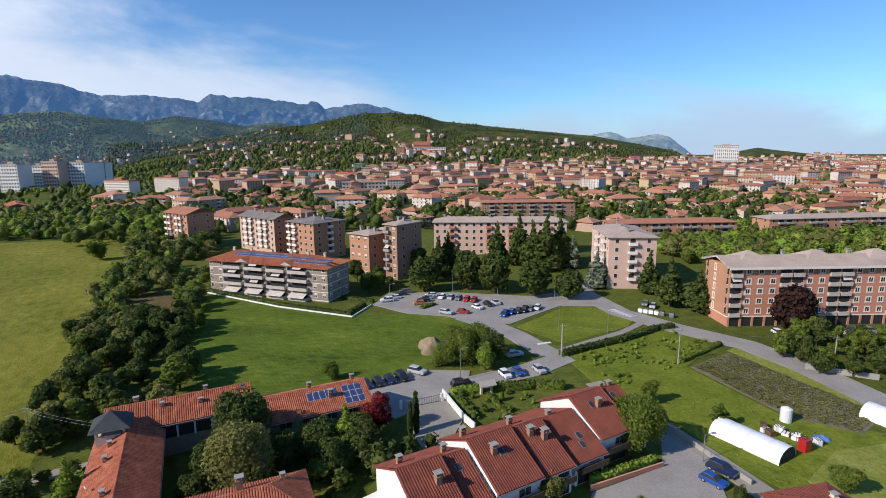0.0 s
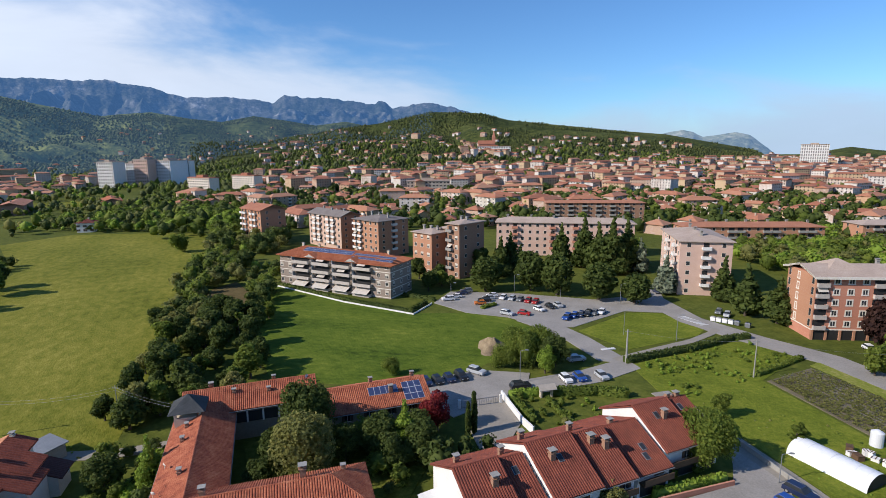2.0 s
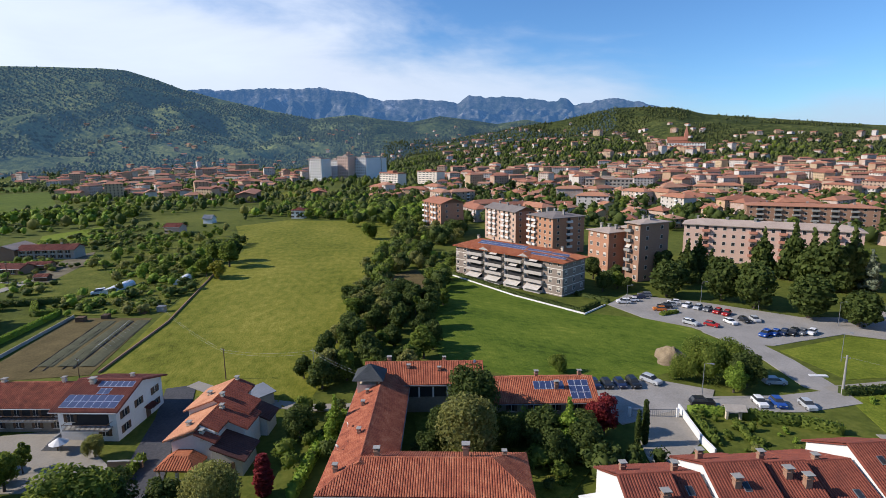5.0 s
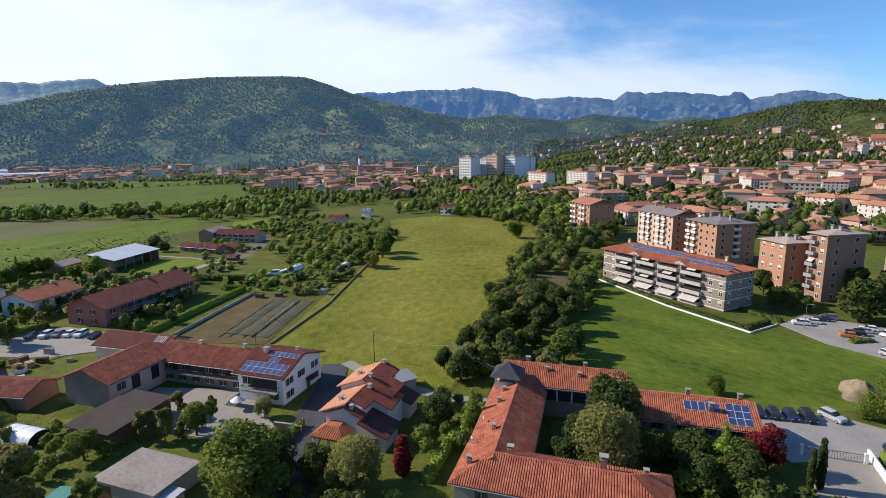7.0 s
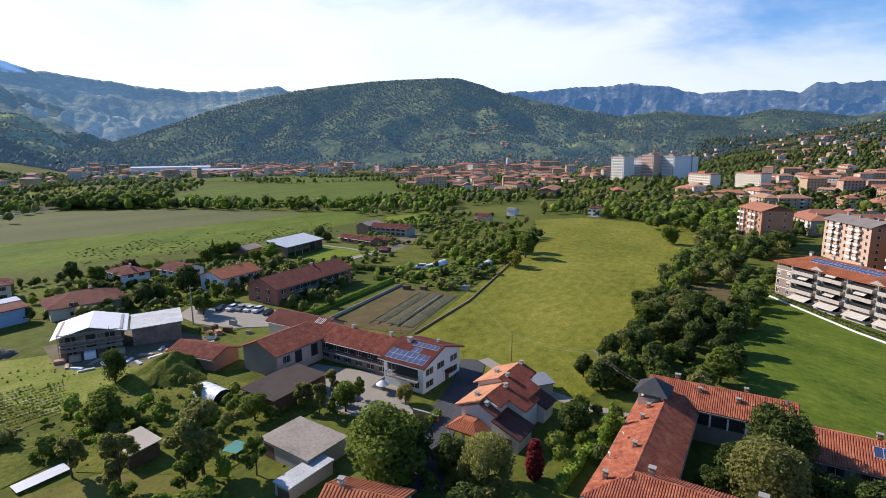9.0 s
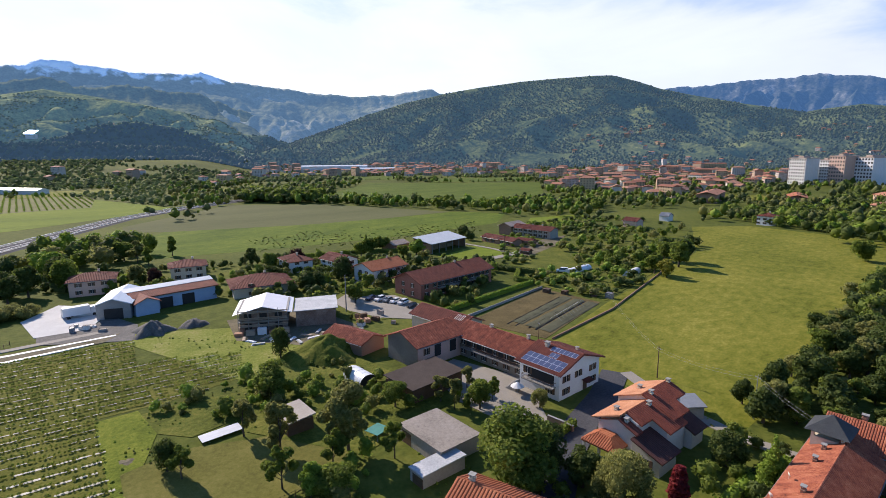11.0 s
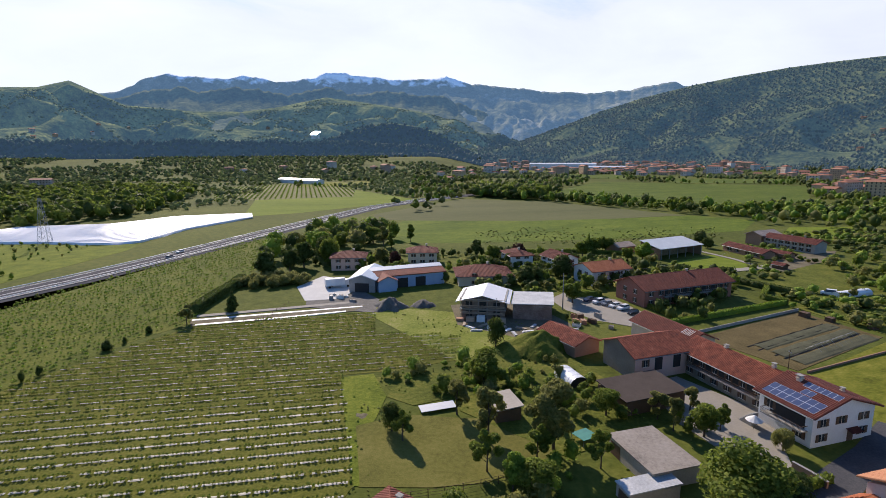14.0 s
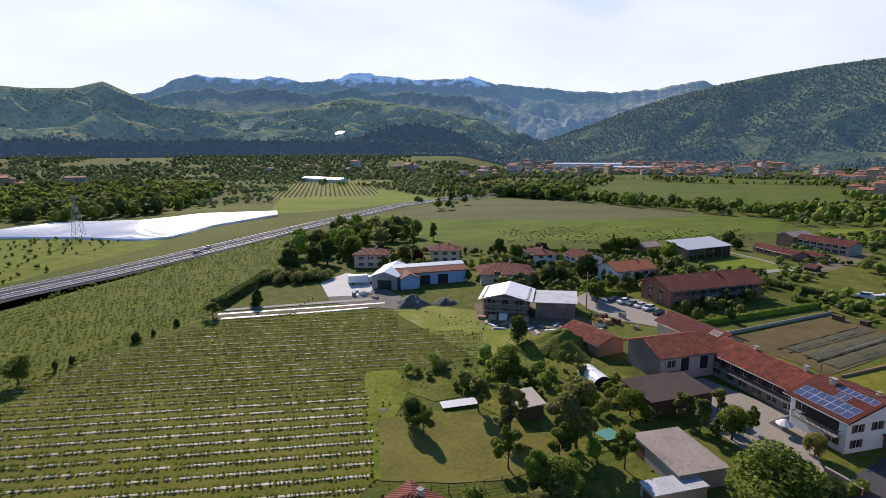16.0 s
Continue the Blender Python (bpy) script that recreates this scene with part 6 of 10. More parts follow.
redb, _ = simple("brick_house", "long red brick house with a dark tiled roof", "house", -185.5, 58.6, 117, 37, 14, 6.0, 2.9, M_BRICK_OLD, M_TILE_RED, "gable", 0.9, [("front", u, z, 1.1, 1.4, "wing") for u in (-16, -12, -8, -4, 0, 4, 8, 12, 16) for z in (0.9, 3.7)] + [("left", u, z, 1.0, 1.4, "wing") for u in (-2.5, 2.5) for z in (0.9, 3.7)], [(5, 0, 8.5, 1.0, 0.9)])
balcony(redb, "front", 37, 14, 2, 3.2, 26, 1.3, M_METAL_G, "bars")
simple("house", "white house with an orange-red gable roof", "house", -207, 38, 118, 17, 12, 5.8, 2.2, M_WHITE, M_TILE_ORANGE, "gable", 0.8, W3, [(4, 0.5, 7.6, 1.0, 0.9)])
simple("house", "pale house with a red gable roof", "house", -229, 24, 30, 13, 10, 5.4, 2.0, M_WHITE, M_TILE_RED, "gable", 0.7, W3, [(2, 0, 7.2, 1.0, 0.9)])
simple("house", "pale house behind a dark red tree", "house", -236, 6, 20, 13, 10, 5.2, 1.8, M_WHITE, M_TILE_RED, "hip", 0.7, W3, [(2, 0, 6.8, 1.0, 0.9)])
simple("house", "bungalow with a broad red-brown hipped roof", "house", -202, -8, 100, 20, 15, 4.2, 2.6, M_CREAM, M_TILE_RED, "hip", 1.0, W3[:3], [(2, 1, 6.4, 1.0, 0.9)])
simple("house", "pink villa with a red hipped roof", "house", -221, -67, 100, 14, 11, 5.8, 1.8, M_PINK, M_TILE_RED, "hip", 0.9, W3, [(2, 1, 7.2, 1.0, 0.9)])
simple("house", "cream villa with a red hipped roof", "house", -236, -37, 100, 13, 11, 5.8, 1.8, M_CREAM, M_TILE_RED, "hip", 0.9, W3, [(2, 1, 7.2, 1.0, 0.9)])
simple("farmhouse", "long farmhouse with pillars and a red roof", "farmhouse", -285.3, 147.4, 30, 26, 9, 5.0, 1.7, M_GREY_PL, M_TILE_RED, "gable", 0.9, [("front", u, z, 1.2, 1.6, "wing") for u in (-11, -7.5, -4, -0.5, 3, 6.5, 10) for z in (0.6, 3.0)], [(5, 0, 6.4, 1.0, 0.9), (-2, 0.5, 6.3, 0.8, 0.8)])
simple("farmhouse", "farmhouse wing with a patched grey and red roof", "farmhouse", -301.5, 139.5, 120, 15, 9, 5.6, 1.7, M_BRICK_BROWN, M_ROOF_GREY, "gable", 0.7, [("front", u, 1.0, 1.2, 1.4, "wing") for u in (-4, 0, 4)], ())
simple("farm_building", "small lean-to with a rusty red roof", "farm building", -262, 130, 30, 10, 5, 2.4, 0.9, M_BRICK_BROWN, M_TILE_RED, "gable", 0.5, (), ())
simple("farm_building", "brown shed beside the open barn", "farm building", -272, 58.5, 123, 11, 9, 3.2, 1.4, M_BRICK_BROWN, M_ROOF_GREY, "gable", 0.5, (), ())
simple("gate_hut", "small tiled roof over the farm gate", "gate", -236.5, 117.5, 30, 5, 3.2, 1.9, 0.8, M_WOOD, M_TILE_RED, "gable", 0.4, (), ())
simple("farm_building", "low farm building with a red roof", "farm building", -269, 118.2, 19, 25, 7, 2.9, 1.4, M_BRICK_BROWN, M_TILE_RED, "gable", 0.6, [("front", u, 0.7, 1.6, 1.5, "wing") for u in (-8, -3, 4, 9)], ())
simple("house", "small red-roofed house at the gardens", "house", -300, 228, 20, 10, 8, 4.5, 1.8, M_PINK, M_TILE_RED, "gable", 0.7, W3[:1], ())
simple("house", "white house with a red hipped roof at the meadow's end", "house", -276, 318, 20, 10, 9, 6.5, 1.8, M_WHITE, M_TILE_RED, "hip", 0.7, W3, [(1, 0, 8, 1, 1)])
simple("house", "small white gabled house at the gardens", "house", -318, 270, 20, 7, 6, 4.0, 2.0, M_WHITE, M_METAL_G, "gable", 0.5, (), ())

# open barn with a pale metal roof
M_STRAW = material("dry_straw", [(0.13, 0.095, 0.055), (0.24, 0.18, 0.105), (0.33, 0.26, 0.16)], 0.6, 4, 0.95, 0.2, 4)
barn = house("barn", "open barn with a pale grey metal roof", "barn", -263.5, 80.7, 123)
bm = bmesh.new()
slab(bm, [(-14.6, -6.5, 0), (14.6, -6.5, 0), (14.6, 6.5, 2.4), (-14.6, 6.5, 2.4)], 4.9, 5.1)
part("roof", bm, material("barn_sheet", [(0.46, 0.48, 0.49), (0.60, 0.62, 0.63)], 0.3, 3, 0.5), barn)
for nm, x0, x1, y0, y1, zt in (("back_wall", -14.2, 14.2, 5.6, 5.9, 7.0), ("side_wall", -14.2, -13.9, -5.9, 5.6, 4.9), ("side_wall", 13.9, 14.2, -5.9, 5.6, 4.9)):
    bm = bmesh.new()
    cuboid(bm, x0, x1, y0, y1, 0, zt)
    part(nm, bm, M_BRICK_BROWN, barn)
for i in range(6):
    bm = bmesh.new()
    cuboid(bm, -13.6 + i * 5.4, -13.3 + i * 5.4, -6.2, -5.9, 0, 4.95)
    part("post", bm, M_METAL_G, barn)
for i in range(4):
    bm = bmesh.new()
    cuboid(bm, -12.5 + i * 6.4, -7.0 + i * 6.4, 0.6 + 0.4 * (i % 2), 5.2, 0, 2.0 + 0.7 * (i % 3))
    part("straw_bale", bm, M_STRAW, barn)

# workshop with white metal roofs
ws = house("warehouse", "workshop hall with white metal and red tile roofs", "warehouse", -198, -38, 117)
walls("wall", 27, 15, 5.0, M_CREAM, ws, 1.6)
pl = slopes(27, 15, 5.0, 1.6, 0.8, "gable")
plain_roof("roof", [pl[1]], M_METAL_W, ws, 0.2)
mid_l, mid_r = (tuple(Vector(pl[0][0]).lerp(Vector(pl[0][3]), 0.62)), tuple(Vector(pl[0][1]).lerp(Vector(pl[0][2]), 0.62)))
tiled("front_roof", [(pl[0][0], pl[0][1], mid_r, mid_l)], M_TILE_RED, ws, 0.6)
up_ = Vector((0, 0, 0.25))
plain_roof("upper_roof", [(Vector(mid_l) + up_, Vector(mid_r) + up_, Vector(pl[0][2]) + up_, Vector(pl[0][3]) + up_)], M_METAL_W, ws, 0.2)
M_BLUE = material("blue_paint", [(0.26, 0.36, 0.50), (0.34, 0.44, 0.58)], 0.5, 4, 0.7)
bm = bmesh.new()
cuboid(bm, -13.52, 13.52, -7.56, -7.45, -0.2, 4.4)
part("blue_front", bm, M_BLUE, ws)
for u in (-3, 4):
    bm = bmesh.new()
    cuboid(bm, u - 2, u + 2, -7.64, -7.5, 0, 3.6)
    part("gate", bm, M_DARK, ws)
bm = bmesh.new()
cuboid(bm, -13.3, -6.5, -12.0, -7.0, -0.2, 4.2)
v = [bm.verts.new(p) for p in ((-13.3, -12.0, 4.2), (-6.5, -12.0, 4.2), (-9.9, -12.0, 5.6), (-9.9, -7.0, 5.6))]
bm.faces.new((v[0], v[1], v[2]))
part("front_bay", bm, M_BLUE, ws)
plain_roof("bay_roof", [((-13.9, -12.6, 4.0), (-13.9, -4.0, 4.0), (-9.9, -4.0, 5.8), (-9.9, -12.6, 5.8)), ((-5.9, -4.0, 4.0), (-5.9, -12.6, 4.0), (-9.9, -12.6, 5.8), (-9.9, -4.0, 5.8))], M_TILE_RED, ws, 0.2)
M_BLUE_SHEET = material("pale_blue_sheet", [(0.42, 0.50, 0.58), (0.54, 0.61, 0.68)], 0.3, 3, 0.5, stretch=(0.3, 5, 1, 0))
hall, _ = simple("hall", "grey hall with a pale blue metal gable roof", "warehouse", -190.5, -50.5, 0, 19, 9.5, 5.0, 1.7, M_METAL_G, M_BLUE_SHEET, "gable", 0.6, (), (), near=False)
hall.name = "metal_hall"
bm = bmesh.new()
cuboid(bm, 9.4, 9.6, -2.6, 2.6, 0, 3.4)
part("gate", bm, M_DARK, hall)
flat_shed("container", "white steel container in the workshop yard", -189, -62.5, 90, 8.5, 2.6, 2.9, M_METAL_W, M_METAL_W, 0.02, 0.05, "container", 0.1)

# house under construction with a white sheet roof
M_BARE = material("bare_block", [(0.09, 0.065, 0.052), (0.20, 0.145, 0.115), (0.30, 0.25, 0.21)], 0.5, 3.0, 0.9, 0.02, 6)
M_SHEET = material("white_roof_sheet", [(0.66, 0.67, 0.69), (0.80, 0.80, 0.81)], 0.5, 4, 0.6)
M_PLANK = material("raw_planks", [(0.30, 0.22, 0.15), (0.48, 0.38, 0.28)], 0.8, 6, 0.85)
site = house("unfinished_house", "house under construction with white roof sheets and scaffold", "house", -161, -5.5, -4)
walls("wall", 13, 13, 6.0, M_BARE, site, 1.7)
plain_roof("roof", slopes(13, 13, 6.0, 1.7, 1.6, "gable"), M_SHEET, site, 0.15)
for k in range(5):
    y = -6.6 + k * 2.7
    for z in (2.0, 4.0, 5.9):
        bm = bmesh.new()
        cuboid(bm, 7.3, 8.4, y, y + 2.6, z, z + 0.08)
        cuboid(bm, 8.35, 8.42, y, y + 2.6, z + 0.5, z + 0.68)
        part("scaffold_board", bm, M_PLANK, site)
    bm = bmesh.new()
    for x in (7.3, 8.4):
        tube(bm, (x, y, 0), (x, y, 7.0), 0.05, 0.05, 6)
    part("scaffold_pole", bm, M_METAL_G, site)
# Dark panels on the wall stand for shaded window holes.
for u in (-4.2, 0, 4.2):
    for z in (0.6, 3.5):
        bm = bmesh.new()
        cuboid(bm, 6.45, 6.56, u - 1.0, u + 1.0, z, z + 1.9)
        part("bare_opening", bm, M_DARK, site)
flat_shed("site_roof", "flat roofed house part with dusty white sheeting", -161.5, 9.3, -4, 13.5, 11.5, 4.9, M_DUSTY, M_BARE, 0.3, 0.6, "house")
for k in range(5):
    bm = bmesh.new()
    y = -7.6 + k * 3.1
    cuboid(bm, 8.6, 10.2, y, y + 2.4, 0, 0.9 + 0.5 * (k % 3))
    part("material_pallet", bm, (M_BRICK_ORANGE, M_PLANK, M_SHEET)[k % 3], site)
for z in (2.9, 5.75):
    bm = bmesh.new()
    cuboid(bm, -6.9, 7.2, -7.0, 7.0, z, z + 0.28)
    part("floor_slab", bm, M_CONC, site)
for k in range(18):
    x, y = -148.5 + (k * 2.7) % 7.4, -11 + k * 1.8
    b = house("board_stack", "loose stack of boards on the building site", "boards", x, y, k * 47)
    bm = bmesh.new()
    for q in range(4):
        cuboid(bm, -1.6 + 0.1 * q, 1.5 + 0.13 * q, -0.55 + 0.04 * q, 0.5 - 0.06 * q, 0.12 * q, 0.12 * q + 0.1)
    part("board", bm, (M_PLANK, M_SHEET, M_DUSTY)[k % 3], b)

# ---- trees ----
def crown_arrays(rng, lobes, n, size, flat=0.0, hang=0.0, core=0.62, rings=6, spokes=7):
    """Leaf cards scattered over lobes (x, y, z, rx, rz), and a lumpy core that closes the crown."""
    lob = np.array(lobes, float)
    wgt = lob[:, 3] ** 2
    pick = rng.choice(len(lob), n, p=wgt / wgt.sum())
    d = rng.normal(size=(n, 3))
    d[:, 2] += 0.25
    d /= np.linalg.norm(d, axis=1, keepdims=True)
    rad = rng.uniform(0.74, 1.08, n)
    c = lob[pick, :3] + d * np.stack([lob[pick, 3], lob[pick, 3], lob[pick, 4]], 1) * rad[:, None]
    nrm = d + rng.normal(scale=0.55, size=(n, 3))
    nrm[:, 2] += flat
    nrm /= np.linalg.norm(nrm, axis=1, keepdims=True)
    ax = np.cross(nrm, rng.normal(size=(n, 3)))
    ax /= np.linalg.norm(ax, axis=1, keepdims=True)
    if hang:
        ax[:, 2] -= hang
        ax /= np.linalg.norm(ax, axis=1, keepdims=True)
    ay = np.cross(nrm, ax)
    s = size * rng.uniform(0.55, 1.25, n)[:, None]
    bend = nrm * s * 0.35
    v = np.stack([c - ax * s - ay * s * 0.55 - bend, c + ax * s * 0.2 - ay * s * 0.75 + bend * 0.4, c + ax * s + ay * s * 0.5 - bend, c - ax * s * 0.3 + ay * s * 0.8 + bend * 0.4], 1).reshape(-1, 3)
    f = np.arange(n * 4).reshape(n, 4)
    # core of lumps
    th = np.linspace(0.15, np.pi - 0.15, rings)
    ph = np.linspace(0, 2 * np.pi, spokes + 1)[:-1]
    for lx, ly, lz, rx, rz in lob:
        t, p = np.meshgrid(th, ph, indexing="ij")
        k = core * rng.uniform(0.85, 1.1, t.shape)
        q = np.stack([lx + rx * k * np.sin(t) * np.cos(p), ly + rx * k * np.sin(t) * np.sin(p), lz + rz * k * np.cos(t)], -1).reshape(-1, 3)
        i = np.arange(rings * spokes).reshape(rings, spokes)
        g = np.stack([i[:-1], i[1:], np.roll(i[1:], -1, 1), np.roll(i[:-1], -1, 1)], -1).reshape(-1, 4)
        f = np.concatenate([f, g + len(v)])
        v = np.concatenate([v, q])
    return v, f


def lobes_for(kind, rng):
    """Lobes of a crown for a tree 10 m high."""
    out = []
    if kind == "round":
        out.append((0, 0, 5.2, 2.8, 3.2))
        for i in range(11):
            a, z = rng.uniform(0, 6.28), rng.uniform(2.0, 8.4)
            r = rng.uniform(1.2, 2.7) * (1.15 - abs(z - 5.6) / 6)
            out.append((r * math.cos(a), r * math.sin(a), z, rng.uniform(1.1, 1.9), rng.uniform(1.0, 1.6)))
    elif kind == "dense":
        out.append((0, 0, 5.0, 3.3, 4.3))
        for i in range(8):
            a, z = rng.uniform(0, 6.28), rng.uniform(2.2, 8.0)
            r = 2.2 * (1.1 - abs(z - 4.6) / 7)
            out.append((r * math.cos(a), r * math.sin(a), z, rng.uniform(1.2, 1.7), rng.uniform(1.2, 1.7)))
    elif kind == "cone":
        for i in range(9):
            z = 1.2 + i * 0.98
            r = 2.6 * (1 - z / 10.6) + 0.25
            for j in range(4 if i < 6 else 1):
                a = rng.uniform(0, 6.28)
                q = r * 0.55 if i < 6 else 0.0
                out.append((q * math.cos(a), q * math.sin(a), z, r * 0.62, 0.8))
    elif kind == "column":
        for i in range(7):
            z = 1.2 + i * 1.25
            out.append((rng.uniform(-0.1, 0.1), rng.uniform(-0.1, 0.1), z, 0.95 * (1 - 0.5 * abs(z - 3.8) / 6), 1.1))
    elif kind == "willow":
        out.append((0, 0, 6.2, 2.8, 2.6))
        for i in range(10):
            a, r = rng.uniform(0, 6.28), rng.uniform(1.6, 2.9)
            out.append((r * math.cos(a), r * math.sin(a), rng.uniform(2.8, 6.0), 1.2, 2.2))
    elif kind == "open":
        for i in range(13):
            a, z = rng.uniform(0, 6.28), rng.uniform(2.8, 9.2)
            r = rng.uniform(0.5, 2.4) * (1.2 - abs(z - 5) / 6)
            out.append((r * math.cos(a), r * math.sin(a), z, rng.uniform(0.7, 1.2), rng.uniform(0.7, 1.2)))
    elif kind == "bush":
        for i in range(7):
            a, r = rng.uniform(0, 6.28), rng.uniform(0.5, 3.0)
            out.append((r * math.cos(a), r * math.sin(a), rng.uniform(2.0, 5.5), rng.uniform(2.0, 3.0), rng.uniform(2.4, 3.8)))
    return out


def trunk_bm(rng, lobes, kind):
    bm = bmesh.new()
    top = max(l[2] for l in lobes) * 0.8
    th = 0.34 if kind in ("round", "dense", "willow") else 0.22
    p, r = Vector((0, 0, -0.3)), th
    for i in range(4):
        q = Vector((rng.uniform(-0.12, 0.12), rng.uniform(-0.12, 0.12), top * (i + 1) / 4))
        tube(bm, p, q, r, r * 0.72, 7)
        p, r = q, r * 0.72
    for l in lobes[1:8]:
        z0 = min(l[2] * 0.55, top * 0.9)
        tube(bm, (0, 0, z0), (l[0] * 0.9, l[1] * 0.9, l[2] - 0.1), th * 0.35, th * 0.1, 5)
    return bm


TREES = {}
TREE_WORDS = {"round": "broad-leaved tree", "dense": "dense rounded tree", "cone": "conical conifer", "column": "slim upright cypress", "willow": "weeping tree", "open": "airy tree", "bush": "bushy shrub"}
LEAF_WORDS = {"leaf_green": "green", "leaf_dark": "dark green", "leaf_fresh": "fresh light green", "leaf_olive": "olive green", "needle_blue": "blue-green", "leaf_red": "crimson", "leaf_purple": "purple-brown", "leaf_yellow": "yellow", "leaf_yellow_green": "yellow-green"}


def tree(kind, leaf, x, y, h, wide=1.0, n=1500, size=0.42, where="", variant=0, z=0.0, group=""):
    """A tree of height h; the first of its kind is built, the others are copies."""
    key = (kind, leaf.name, n, variant)
    rot = random.uniform(0, 360)
    m = pose(x, y, z, 0, 0, rot) @ Matrix.Diagonal((h / 10 * wide, h / 10 * wide, h / 10, 1))
    if key not in TREES:
        rng = np.random.default_rng(abs(hash_name(kind + leaf.name)) + variant * 31 + n)
        lob = lobes_for(kind, rng)
        root = new("shrub" if kind == "bush" else "tree")
        if kind != "bush":
            part("trunk", trunk_bm(rng, lob, kind), M_TRUNK, root)
        v, f = crown_arrays(rng, lob, n, size, 0.0, 1.6 if kind == "willow" else (0.25 if kind == "cone" else 0.0), 0.3 if kind == "open" else 0.62 if n > 3100 else 0.74, 5, 6)
        cr = new("crown", mesh_np("crown", v, f, leaf))
        cr.parent = root
        root.matrix_basis = m
        TREES[key] = root
        ob = root
    else:
        ob = copy_thing(TREES[key], Matrix.Identity(4))
        ob.matrix_basis = m
    what = LEAF_WORDS[leaf.name] + " " + TREE_WORDS[kind] + (" " + where if where else "")
    return tagged(ob, what, "shrub" if kind == "bush" else "tree", group)


def hash_name(s):
    v = 7
    for ch in s:
        v = (v * 31 + ord(ch)) % 100003
    return v


